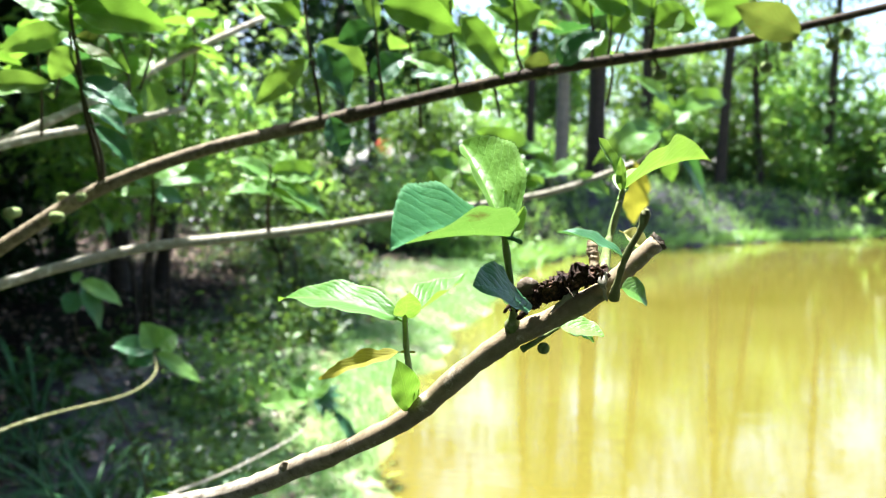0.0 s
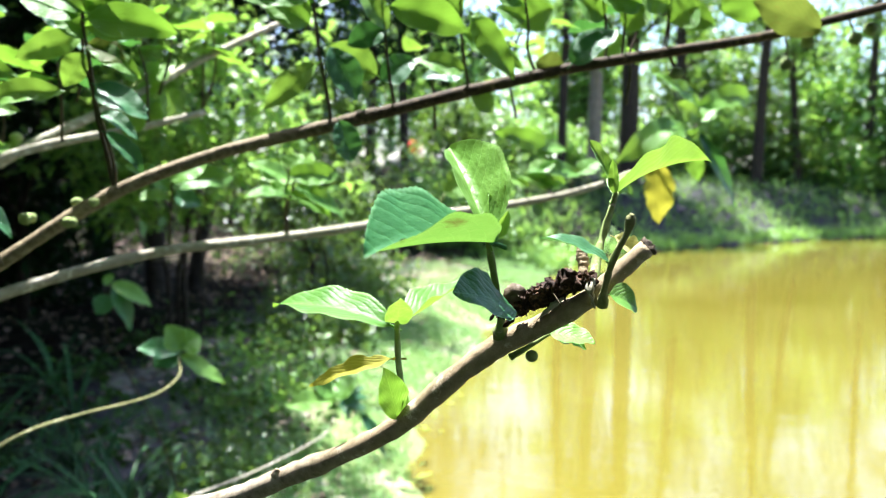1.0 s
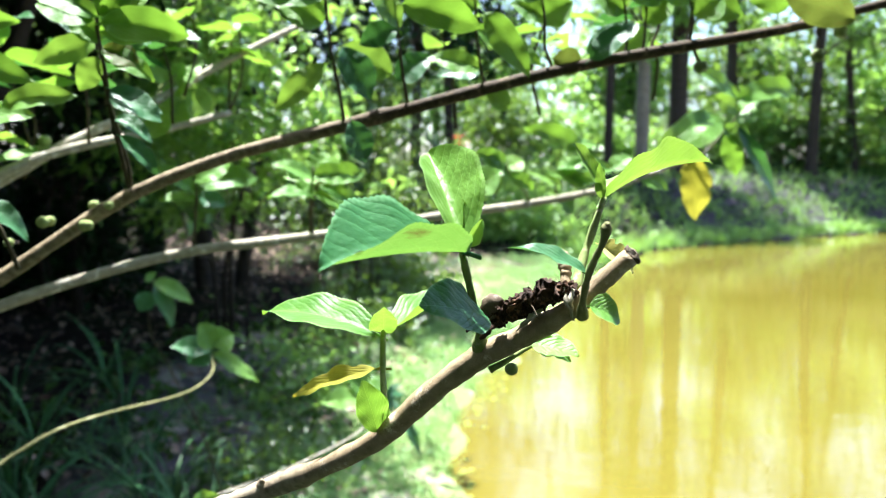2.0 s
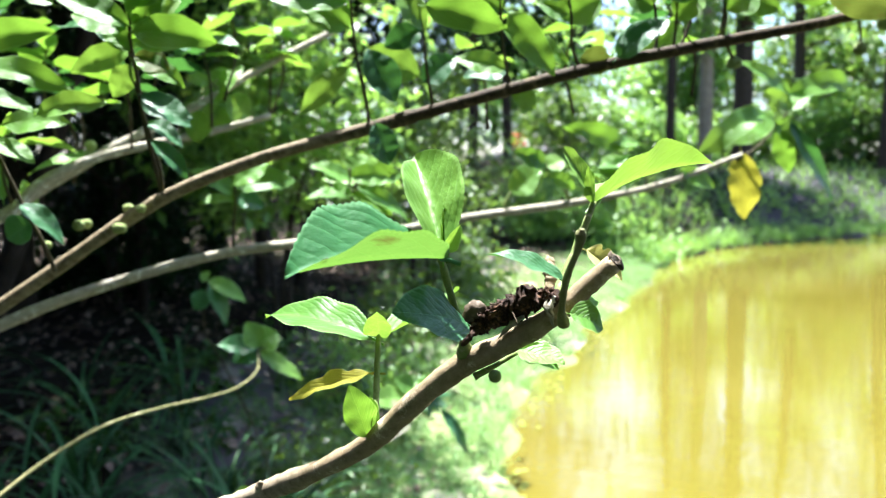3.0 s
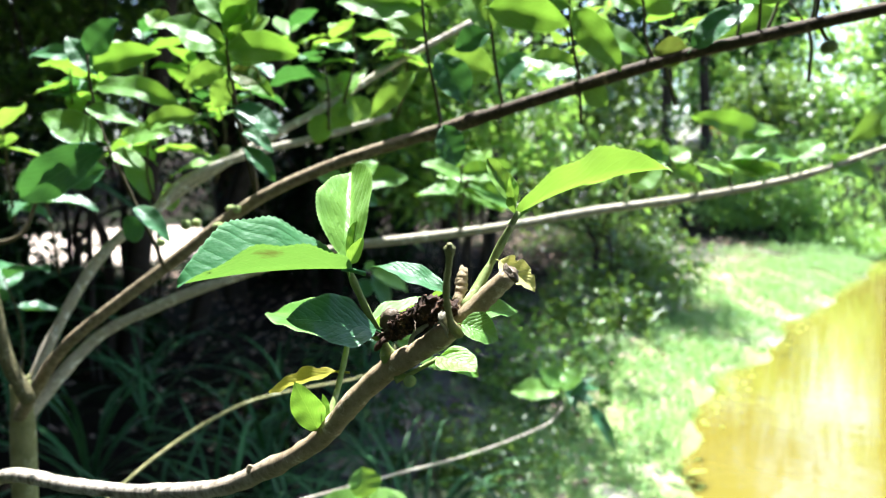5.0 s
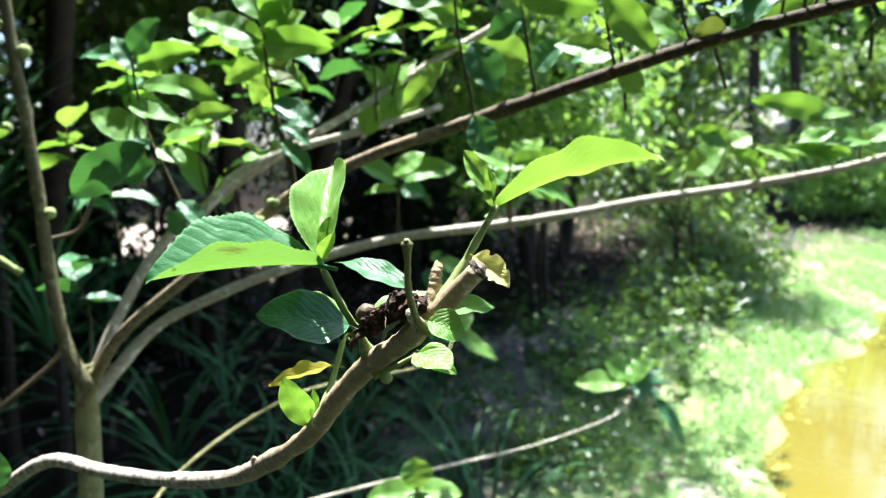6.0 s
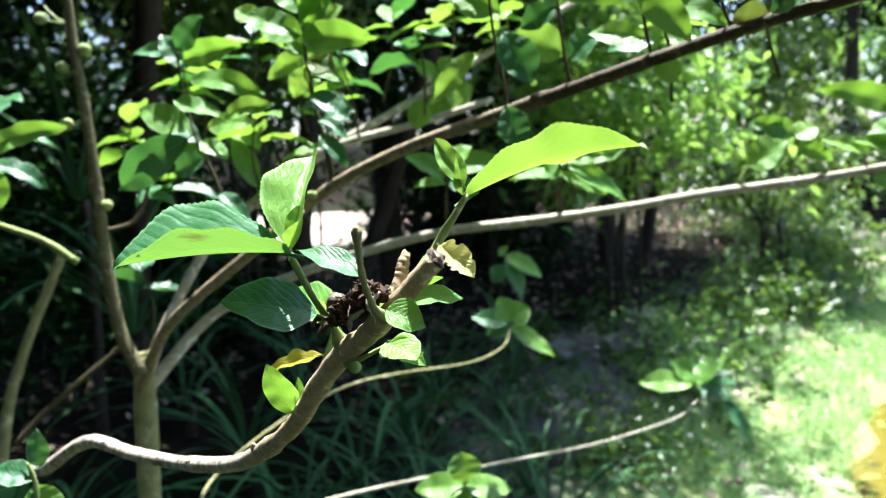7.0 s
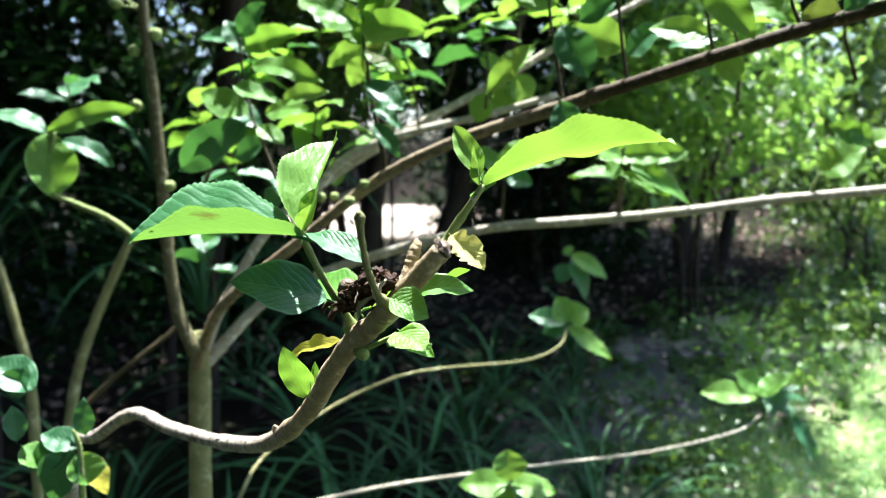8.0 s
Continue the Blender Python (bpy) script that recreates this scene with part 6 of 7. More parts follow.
c12 = place_part("shoot", tube([(-0.765, 1.264, 1.556, 0.0035), (-0.754, 1.286, 1.637, 0.003), (-0.762, 1.278, 1.718, 0.002)], M_TWIG, 7, 5, 0.07, 279, name="shoot"), shrub)
leaf(c12, (-0.762, 1.278, 1.718), (-0.681, 1.277, 1.718), 0.036, (0.04, -0.01, 1.00), M_LEAF_DARK, "cup")
leaf(c12, (-0.762, 1.276, 1.702), (-0.805, 1.326, 1.681), 0.037, (-0.51, 0.25, 1.00), M_LEAF, "arch")
leaf(c12, (-0.762, 1.275, 1.686), (-0.770, 1.207, 1.662), 0.032, (-0.38, -0.60, 1.00), M_LEAF_DARK, "arch")
leaf(c12, (-0.762, 1.275, 1.683), (-0.702, 1.324, 1.699), 0.037, (-0.27, -0.46, 1.00), M_LEAF, "flat")
leaf(c12, (-0.763, 1.272, 1.652), (-0.830, 1.260, 1.676), 0.034, (0.66, 0.38, 1.00), M_LEAF, "arch")
c13 = place_part("shoot", tube([(-1.253, 0.834, 1.525, 0.0035), (-1.231, 0.836, 1.620, 0.003), (-1.226, 0.830, 1.715, 0.002)], M_TWIG, 7, 5, 0.07, 285, name="shoot"), shrub)
leaf(c13, (-1.226, 0.830, 1.715), (-1.134, 0.852, 1.713), 0.048, (0.00, 0.09, 1.00), M_LEAF_DARK, "arch")
leaf(c13, (-1.230, 0.831, 1.689), (-1.321, 0.896, 1.733), 0.056, (0.56, -0.39, 1.00), M_LEAF_DARK, "flat")
leaf(c13, (-1.231, 0.831, 1.680), (-1.238, 0.737, 1.693), 0.045, (0.31, -0.15, 1.00), M_LEAF_DARK, "flat")
leaf(c13, (-1.235, 0.831, 1.650), (-1.193, 0.943, 1.624), 0.062, (0.06, 0.25, 1.00), M_LEAF_DARK, "arch")
c14 = place_part("shoot", tube([(-1.048, 1.021, 1.205, 0.0035), (-1.066, 1.042, 1.295, 0.003), (-1.097, 1.038, 1.386, 0.002)], M_TWIG, 7, 5, 0.07, 290, name="shoot"), shrub)
leaf(c14, (-1.097, 1.038, 1.386), (-0.986, 1.050, 1.403), 0.059, (0.01, 0.27, 1.00), M_LEAF_DARK, "arch")
leaf(c14, (-1.090, 1.036, 1.363), (-1.175, 1.095, 1.409), 0.055, (0.58, -0.50, 1.00), M_LEAF_DARK, "arch")
leaf(c14, (-1.085, 1.034, 1.344), (-1.082, 0.947, 1.365), 0.047, (-0.36, -0.08, 1.00), M_LEAF_DARK, "arch")
leaf(c14, (-1.082, 1.033, 1.332), (-1.054, 1.121, 1.314), 0.043, (0.32, 0.35, 1.00), M_LEAF_DARK, "cup")
c15 = place_part("shoot", tube([(-0.602, 1.201, 1.613, 0.0035), (-0.586, 1.170, 1.684, 0.003), (-0.572, 1.135, 1.756, 0.002)], M_TWIG, 7, 5, 0.07, 295, name="shoot"), shrub)
leaf(c15, (-0.572, 1.135, 1.756), (-0.502, 1.124, 1.729), 0.037, (0.39, -0.03, 1.00), M_LEAF_DARK, "arch")
leaf(c15, (-0.575, 1.141, 1.741), (-0.628, 1.184, 1.724), 0.038, (-0.46, -0.17, 1.00), M_LEAF, "cup")
leaf(c15, (-0.578, 1.148, 1.726), (-0.578, 1.077, 1.757), 0.034, (-0.21, 0.25, 1.00), M_LEAF_DARK, "flat")
leaf(c15, (-0.582, 1.156, 1.710), (-0.552, 1.221, 1.686), 0.036, (-0.07, 0.36, 1.00), M_LEAF_DARK, "arch")
leaf(c15, (-0.583, 1.159, 1.704), (-0.665, 1.129, 1.687), 0.039, (0.00, 0.13, 1.00), M_LEAF, "cup")
c16 = place_part("shoot", tube([(-0.484, 1.248, 1.646, 0.0035), (-0.493, 1.265, 1.724, 0.003), (-0.529, 1.292, 1.801, 0.002)], M_TWIG, 7, 5, 0.07, 301, name="shoot"), shrub)
leaf(c16, (-0.529, 1.292, 1.801), (-0.452, 1.292, 1.782), 0.039, (-0.05, -0.31, 1.00), M_LEAF_DARK, "cup")
leaf(c16, (-0.525, 1.288, 1.788), (-0.595, 1.335, 1.776), 0.041, (-0.01, -0.04, 1.00), M_LEAF_DARK, "flat")
leaf(c16, (-0.520, 1.283, 1.770), (-0.508, 1.206, 1.768), 0.035, (-0.07, 0.14, 1.00), M_LEAF_DARK, "flat")
leaf(c16, (-0.519, 1.281, 1.764), (-0.470, 1.327, 1.767), 0.028, (-0.26, 0.03, 1.00), M_LEAF, "arch")
leaf(c16, (-0.511, 1.274, 1.740), (-0.605, 1.246, 1.731), 0.050, (-0.36, 0.15, 1.00), M_LEAF_DARK, "arch")
c17 = place_part("shoot", tube([(-0.483, 1.469, 1.685, 0.0035), (-0.489, 1.489, 1.768, 0.003), (-0.486, 1.500, 1.851, 0.002)], M_TWIG, 7, 5, 0.07, 307, name="shoot"), shrub)
leaf(c17, (-0.486, 1.500, 1.851), (-0.419, 1.479, 1.853), 0.033, (0.30, 0.30, 1.00), M_LEAF, "cup")
leaf(c17, (-0.486, 1.496, 1.832), (-0.544, 1.575, 1.861), 0.048, (0.41, -0.48, 1.00), M_LEAF_YOUNG, "flat")
leaf(c17, (-0.485, 1.493, 1.816), (-0.495, 1.426, 1.795), 0.038, (-0.27, -0.25, 1.00), M_LEAF_YOUNG, "arch")
leaf(c17, (-0.485, 1.491, 1.805), (-0.430, 1.543, 1.773), 0.044, (0.27, -0.01, 1.00), M_LEAF, "arch")
c18 = place_part("shoot", tube([(-0.018, 1.217, 1.634, 0.0035), (-0.026, 1.228, 1.704, 0.003), (-0.041, 1.215, 1.775, 0.002)], M_TWIG, 7, 5, 0.07, 312, name="shoot"), shrub)
leaf(c18, (-0.041, 1.215, 1.775), (0.025, 1.207, 1.796), 0.032, (-0.47, -0.26, 1.00), M_LEAF_YOUNG, "flat")
leaf(c18, (-0.039, 1.215, 1.760), (-0.073, 1.276, 1.760), 0.037, (0.21, 0.29, 1.00), M_LEAF_YOUNG, "cup")
leaf(c18, (-0.036, 1.215, 1.741), (-0.043, 1.150, 1.723), 0.036, (-0.28, -0.14, 1.00), M_LEAF_YOUNG, "flat")
leaf(c18, (-0.034, 1.215, 1.730), (0.019, 1.248, 1.733), 0.033, (0.19, 0.15, 1.00), M_LEAF_YOUNG, "arch")
c19 = place_part("shoot", tube([(0.103, 1.292, 1.658, 0.0035), (0.091, 1.277, 1.731, 0.003), (0.112, 1.275, 1.804, 0.002)], M_TWIG, 7, 5, 0.07, 317, name="shoot"), shrub)
leaf(c19, (0.112, 1.275, 1.804), (0.200, 1.277, 1.793), 0.038, (0.33, -0.21, 1.00), M_LEAF_YOUNG, "flat")
leaf(c19, (0.111, 1.277, 1.787), (0.050, 1.321, 1.787), 0.035, (-0.32, 0.19, 1.00), M_LEAF, "cup")
leaf(c19, (0.109, 1.280, 1.765), (0.122, 1.201, 1.747), 0.044, (-0.01, -0.38, 1.00), M_LEAF_YOUNG, "flat")
leaf(c19, (0.110, 1.280, 1.767), (0.140, 1.369, 1.765), 0.051, (-0.24, 0.22, 1.00), M_LEAF_YOUNG, "arch")
c20 = place_part("shoot", tube([(0.279, 1.337, 1.684, 0.0035), (0.275, 1.311, 1.750, 0.003), (0.235, 1.283, 1.815, 0.002)], M_TWIG, 7, 5, 0.07, 322, name="shoot"), shrub)
leaf(c20, (0.235, 1.283, 1.815), (0.297, 1.262, 1.826), 0.035, (-0.34, 0.16, 1.00), M_LEAF_DARK, "cup")
leaf(c20, (0.240, 1.288, 1.802), (0.182, 1.331, 1.797), 0.031, (0.08, 0.38, 1.00), M_LEAF_DARK, "cup")
leaf(c20, (0.245, 1.295, 1.785), (0.239, 1.233, 1.784), 0.031, (-0.24, 0.03, 1.00), M_LEAF, "flat")
leaf(c20, (0.249, 1.300, 1.774), (0.295, 1.336, 1.749), 0.031, (0.33, -0.05, 1.00), M_LEAF, "flat")

# the broken branch with its fresh shoots
front_branch = place_part("branch", tube([(0.179, 0.447, 1.528, 0.0048), (0.165, 0.446, 1.515, 0.0052), (0.149, 0.445, 1.500, 0.0055), (0.125, 0.451, 1.484, 0.0060),
    (0.099, 0.458, 1.469, 0.0068), (0.070, 0.464, 1.445, 0.0062), (0.040, 0.472, 1.416, 0.0065), (0.002, 0.486, 1.391, 0.0062), (-0.036, 0.501, 1.370, 0.0070),
    (-0.075, 0.511, 1.350, 0.0066), (-0.119, 0.519, 1.335, 0.0069), (-0.221, 0.542, 1.308, 0.0064), (-0.292, 0.539, 1.303, 0.0068), (-0.415, 0.558, 1.285, 0.0072), (-0.522, 0.558, 1.232, 0.0075), (-0.600, 0.545, 1.187, 0.0080), (-0.80, 0.70, 0.80, 0.012), (-0.83, 0.78, 0.3, 0.014)],
    M_BARK_BROKEN, 16, 7, 0.06, 11, ((0.3, 0.18), (0.44, 0.14), (0.15, 0.15), (0.62, 0.08)), name="branch"), shrub, "brown broken branch with a rotten patch and fresh shoots")


def rough_lump(points, material, seed, amount, sides=36, steps=18, name="crust"):
    """A crusted lump: a stem whose skin is torn and uneven."""
    me = tube(points, material, sides, steps, 0.1, seed, name=name)
    for v in me.vertices:
        v.co += noise.noise_vector(v.co * 120) * (amount * 1.0) + noise.noise_vector(v.co * 330) * (amount * 0.9) + noise.noise_vector(v.co * 900) * (amount * 0.7)
    return me


place_part("crust", rough_lump([(0.100, 0.448, 1.488, 0.0015), (0.106, 0.447, 1.494, 0.0040), (0.112, 0.446, 1.4955, 0.0052), (0.118, 0.4445, 1.4985, 0.0046), (0.125, 0.444, 1.503, 0.0066), (0.132, 0.442, 1.5045, 0.0052),
    (0.138, 0.441, 1.5095, 0.0064), (0.145, 0.4395, 1.5095, 0.0046), (0.151, 0.438, 1.511, 0.0030)], M_CRUST, 5, 0.0027), front_branch, "dark crumbling rotten bark crust")
for k, (a, b, r) in enumerate((((0.104, 0.446, 1.492), (0.094, 0.440, 1.488), 0.0016), ((0.112, 0.444, 1.492), (0.102, 0.438, 1.484), 0.0018),
                               ((0.150, 0.436, 1.512), (0.149, 0.434, 1.498), 0.0016), ((0.145, 0.437, 1.512), (0.150, 0.432, 1.496), 0.0012),
                               ((0.134, 0.440, 1.500), (0.120, 0.442, 1.487), 0.0015))):
    mid = (Vector(a) + Vector(b)) / 2 + Vector((0, -0.003, 0.002))
    place_part("bark_flake", rough_lump([(*a, r * 0.5), (*mid, r), (*b, r * 0.4)], M_CRUST if k < 2 else M_BARK_PALE, 20 + k, 0.0012, 6, 4, "bark_flake"), front_branch)
# loose slivers of bark standing off the rotten patch
sliver_rng = random.Random(77)
for k in range(16):
    u = sliver_rng.random()
    base = Vector((0.103 + 0.046 * u, 0.4475 - 0.010 * u, 1.492 + 0.019 * u)) + Vector((0, sliver_rng.uniform(-0.006, 0.001), sliver_rng.uniform(-0.001, 0.005)))
    way = Vector((sliver_rng.uniform(-1, 0.6), sliver_rng.uniform(-0.9, 0.2), sliver_rng.uniform(-0.5, 0.9))).normalized() * sliver_rng.uniform(0.005, 0.011)
    r = sliver_rng.uniform(0.0006, 0.0013)
    place_part("bark_flake", rough_lump([(*base, r * 0.6), (*(base + way * 0.5 + Vector((0, 0, 0.0012))), r), (*(base + way), r * 0.3)], (M_CRUST, M_CRUST, M_BARK)[k % 3], 90 + k, 0.0008, 5, 3, "bark_flake"), front_branch)
place_part("cut_end", rough_lump([(0.1775, 0.447, 1.5265, 0.0046), (0.1800, 0.447, 1.529, 0.0050), (0.1810, 0.447, 1.530, 0.0036)], M_BARK, 31, 0.0016, 16, 4, "cut_end"), front_branch, "pale splintered cut end")

shoot_a = place_part("shoot", tube([(0.100, 0.456, 1.474, 0.0042), (0.1005, 0.450, 1.486, 0.0022), (0.098, 0.440, 1.503, 0.0020), (0.095, 0.431, 1.522, 0.0019), (0.093, 0.427, 1.534, 0.0017)], M_TWIG_GREEN, 9, 5, 0.07, 41, ((0.1, 0.5), (0.75, 0.25)), name="shoot"), shrub)
leaf(shoot_a, (0.098, 0.424, 1.531), (0.040, 0.357, 1.530), 0.043, (0.0, -0.02, 1.0), M_LEAF_SPOTTED, "shell", "broad fresh leaf folded along its midrib")
leaf(shoot_a, (0.094, 0.428, 1.533), (0.068, 0.474, 1.583), 0.030, (0.35, -0.74, 0.55), M_LEAF_YOUNG, "upright")
leaf(shoot_a, (0.105, 0.434, 1.497), (0.078, 0.393, 1.509), 0.030, (0.50, -0.42, 0.76), M_LEAF_DARK, "flat")
leaf(shoot_a, (0.0945, 0.429, 1.533), (0.093, 0.438, 1.556), 0.009, (0.6, -0.75, 0.2), M_LEAF_YOUNG, "bud")
leaf(shoot_a, (0.096, 0.426, 1.534), (0.104, 0.427, 1.548), 0.007, (0.5, -0.8, 0.2), M_LEAF_YOUNG, "bud")
leaf(shoot_a, (0.101, 0.448, 1.488), (0.094, 0.440, 1.494), 0.006, (0.3, -0.5, 0.7), M_LEAF_YOUNG, "flat")

shoot_b = place_part("shoot", tube([(0.041, 0.474, 1.422, 0.0034), (0.0385, 0.488, 1.435, 0.0021), (0.034, 0.504, 1.449, 0.0020), (0.031, 0.519, 1.470, 0.0019)], M_TWIG_GREEN, 8, 5, 0.06, 42, name="shoot"), shrub)
leaf(shoot_b, (0.026, 0.520, 1.468), (-0.060, 0.550, 1.474), 0.036, (0.1, -0.55, 0.83), M_LEAF, "arch")
leaf(shoot_b, (0.033, 0.522, 1.469), (0.070, 0.588, 1.491), 0.027, (-0.3, -0.3, 0.9), M_LEAF, "cup")
leaf(shoot_b, (0.031, 0.519, 1.469), (0.036, 0.500, 1.489), 0.017, (0.2, -0.8, 0.45), M_LEAF_YOUNG, "cup")
leaf(shoot_b, (0.034, 0.504, 1.449), (-0.022, 0.496, 1.431), 0.0085, (0.1, -0.3, 0.95), M_LEAF_YELLOW, "nibbled", "yellow ragged leaf")
leaf(shoot_b, (0.039, 0.468, 1.421), (0.033, 0.454, 1.455), 0.0180, (0.55, -0.75, 0.35), M_LEAF, "flat")
leaf(shoot_b, (0.040, 0.472, 1.424), (0.039, 0.474, 1.443), 0.006, (0.8, -0.5, 0.1), M_LEAF, "bud")

shoot_c = place_part("shoot", tube([(0.151, 0.452, 1.508, 0.0038), (0.155, 0.468, 1.523, 0.0022), (0.161, 0.480, 1.540, 0.0020), (0.167, 0.491, 1.557, 0.0018)], M_TWIG_GREEN, 9, 5, 0.08, 43, ((0.35, 0.25), (0.65, 0.25)), name="shoot"), shrub)
leaf(shoot_c, (0.167, 0.492, 1.556), (0.236, 0.562, 1.578), 0.032, (-0.42, 0.24, 0.87), M_LEAF_YOUNG, "long", "long bright leaf arching from the shoot tip")
leaf(shoot_c, (0.166, 0.490, 1.562), (0.150, 0.487, 1.588), 0.0125, (0.35, -0.6, 0.65), M_LEAF_YOUNG, "cup")
leaf(shoot_c, (0.166, 0.490, 1.556), (0.164, 0.487, 1.577), 0.006, (-0.2, -0.9, 0.1), M_LEAF_YOUNG, "bud")
leaf(shoot_c, (0.164, 0.469, 1.532), (0.183, 0.473, 1.516), 0.0165, (0.45, -0.72, 0.5), M_LEAF_PALE, "torn", "small pale yellow torn leaf")

place_part("stub", rough_lump([(0.146, 0.450, 1.504, 0.0040), (0.1458, 0.456, 1.514, 0.0031), (0.1455, 0.460, 1.521, 0.0033), (0.1450, 0.463, 1.5265, 0.0024), (0.1440, 0.464, 1.529, 0.0009)], M_BARK_BROKEN, 44, 0.0008, 14, 12, "stub"), front_branch, "pale broken twig stub")
stalk = place_part("twig", tube([(0.155, 0.436, 1.498, 0.0036), (0.1545, 0.427, 1.506, 0.0020), (0.157, 0.418, 1.522, 0.0017), (0.163, 0.410, 1.538, 0.0016), (0.1645, 0.408, 1.545, 0.0022), (0.165, 0.407, 1.548, 0.0012)], M_BARK_TRUNK, 9, 5, 0.14, 45, ((0.72, 0.3), (0.85, 0.3)), name="twig"), shrub)
leaf(stalk, (0.156, 0.419, 1.522), (0.119, 0.411, 1.535), 0.016, (0.05, -0.45, 0.88), M_LEAF_DARK, "arch")
leaf(stalk, (0.158, 0.432, 1.504), (0.174, 0.441, 1.495), 0.0165, (0.3, -0.6, 0.75), M_LEAF_YOUNG, "arch")
twig_e = place_part("twig", tube([(0.106, 0.452, 1.464, 0.0022), (0.116, 0.457, 1.469, 0.0015), (0.128, 0.463, 1.476, 0.0013)], M_TWIG_GREEN, 7, 4, 0.08, 46, name="twig"), shrub)
leaf(twig_e, (0.128, 0.463, 1.477), (0.154, 0.459, 1.472), 0.022, (0.2, -0.45, 0.85), M_LEAF_YOUNG, "flat")
leaf(twig_e, (0.130, 0.464, 1.478), (0.150, 0.470, 1.466), 0.014, (0.5, -0.6, 0.4), M_LEAF, "torn")
leaf(twig_e, (0.150, 0.450, 1.502), (0.170, 0.478, 1.503), 0.014, (0.2, -0.35, 0.9), M_LEAF, "arch")
fruit(twig_e, (0.118, 0.4475, 1.466), 0.0036, "small green unripe fruit")
place_part("bark_knob", rough_lump([(0.1035, 0.4475, 1.494, 0.0015), (0.105, 0.447, 1.498, 0.0048), (0.109, 0.446, 1.502, 0.0052), (0.113, 0.445, 1.503, 0.0015)], M_BARK, 61, 0.0008, 14, 6, "bark_knob"), front_branch, "smooth beige knob beside the crust")
for x, y, z, r in ((-0.045, 0.500, 1.371, 0.0030), (-0.165, 0.521, 1.326, 0.0030), (-0.345, 0.540, 1.302, 0.0034)):
    place_part("bud_knob", rough_lump([(x, y, z - 0.003, r * 0.8), (x, y - 0.001, z + 0.001, r), (x + 0.001, y - 0.002, z + 0.004, r * 0.4)], M_BARK_BROKEN, int(-x * 900) + 70, 0.0008, 10, 4, "bud_knob"), front_branch)


def ellipsoid(rx, ry, rz, material, name):
    verts, faces = [], []
    for i in range(7):
        a = math.pi * i / 6
        for k in range(10):
            b = 2 * math.pi * k / 10
            verts.append((rx * math.sin(a) * math.cos(b), ry * math.cos(a), rz * math.sin(a) * math.sin(b)))
    for i in range(6):
        for k in range(10):
            k2 = (k + 1) % 10
            faces.append((i * 10 + k, (i + 1) * 10 + k, (i + 1) * 10 + k2, i * 10 + k2))
    return mesh_from(name, verts, faces, material)


# a tiny fly on the broad leaf
fly = thing("fly", "tiny dark fly resting on a broad leaf", "insect",
            Matrix.Translation((0.0572, 0.3618, 1.5364)) @ Vector((-0.37, 0.17, 0.91)).to_track_quat("Z", "Y").to_matrix().to_4x4())
place_part("body", ellipsoid(0.0005, 0.0012, 0.0005, M_CRUST, "body"), fly, "", Matrix.Translation((0, 0, 0.0003)))
place_part("head", ellipsoid(0.0004, 0.0004, 0.0004, M_CRUST, "head"), fly, "", Matrix.Translation((0, 0.0014, 0.0004)))
for turn in (-28, 28):
    place_part("wing", ellipsoid(0.0004, 0.0012, 0.00006, M_TWIG, "wing"), fly, "", Matrix.Translation((math.copysign(0.0005, turn), -0.0006, 0.0008)) @ Matrix.Rotation(radians(turn), 4, "Z"))
for k in range(6):
    side = -1 if k % 2 else 1
    y = (k // 2 - 1) * 0.0006
    place_part("leg", tube([(0, y, 0.0003, 0.00008), (side * 0.0008, y * 1.5, 0.0006, 0.00007), (side * 0.0012, y * 2, -0.0002, 0.00005)], M_CRUST, 5, 3, 0.05, 300 + k, name="leg"), fly)


# ---- saplings, sticks and floating leaves ----
def lobed_mesh(material):
    """A leaf with five pointed lobes."""
    verts, faces = [(0, 0, 0)], []
    outline = []
    for a, r in ((-155, 0.25), (-120, 0.62), (-92, 0.34), (-62, 0.9), (-32, 0.42), (0, 1.0), (32, 0.42), (62, 0.9), (92, 0.34), (120, 0.62), (155, 0.25)):
        outline.append((math.sin(radians(a)) * r, math.cos(radians(a)) * r, -0.18 * r * r + 0.06))
    verts += outline
    mids = [(x * 0.5, y * 0.5, z * 0.4 + 0.03) for x, y, z in outline]
    verts += mids
    n = len(outline)
    for k in range(n - 1):
        faces.append((0, 1 + n + k, 1 + n + k + 1))
        faces.append((1 + n + k, 1 + k, 2 + k, 2 + n + k))
    return mesh_from("leaf", verts, faces, material)


LOBED = lobed_mesh(M_LEAF_DARK)


def lobed_leaf(parent, base, toward, up, size):
    y, z = Vector(toward).normalized(), Vector(up)
    z = (z - y * z.dot(y)).normalized()
    m = Matrix.Translation(base) @ Matrix((y.cross(z), y, z)).transposed().to_4x4() @ Matrix.Diagonal((size, size, size, 1))
    return place_part("leaf", LOBED, parent, "dark lobed leaf", m)


lobed_sapling = thing("sapling", "thin sapling with dark lobed leaves over the bank", "sapling", Matrix.Translation((0, 0, 0)))
ls = place_part("stem", tube([(-0.780, 0.911, 0.904, 0.0048), (-0.787, 1.082, 0.890, 0.0045), (-0.768, 1.276, 0.868, 0.0041), (-0.711, 1.506, 0.841, 0.0038), (-0.653, 1.736, 0.811, 0.0035), (-0.567, 1.994, 0.785, 0.0032), (-0.463, 2.274, 0.788, 0.0028), (-0.465, 2.453, 0.791, 0.0025)], M_BARK_PALE, 7, 5, 0.07, 1, name="stem"), lobed_sapling)
leaf(ls, (-0.456, 2.404, 0.864), (-0.576, 2.290, 0.873), 0.067, (0.46, -0.42, 0.78), M_LEAF_YOUNG, "flat")
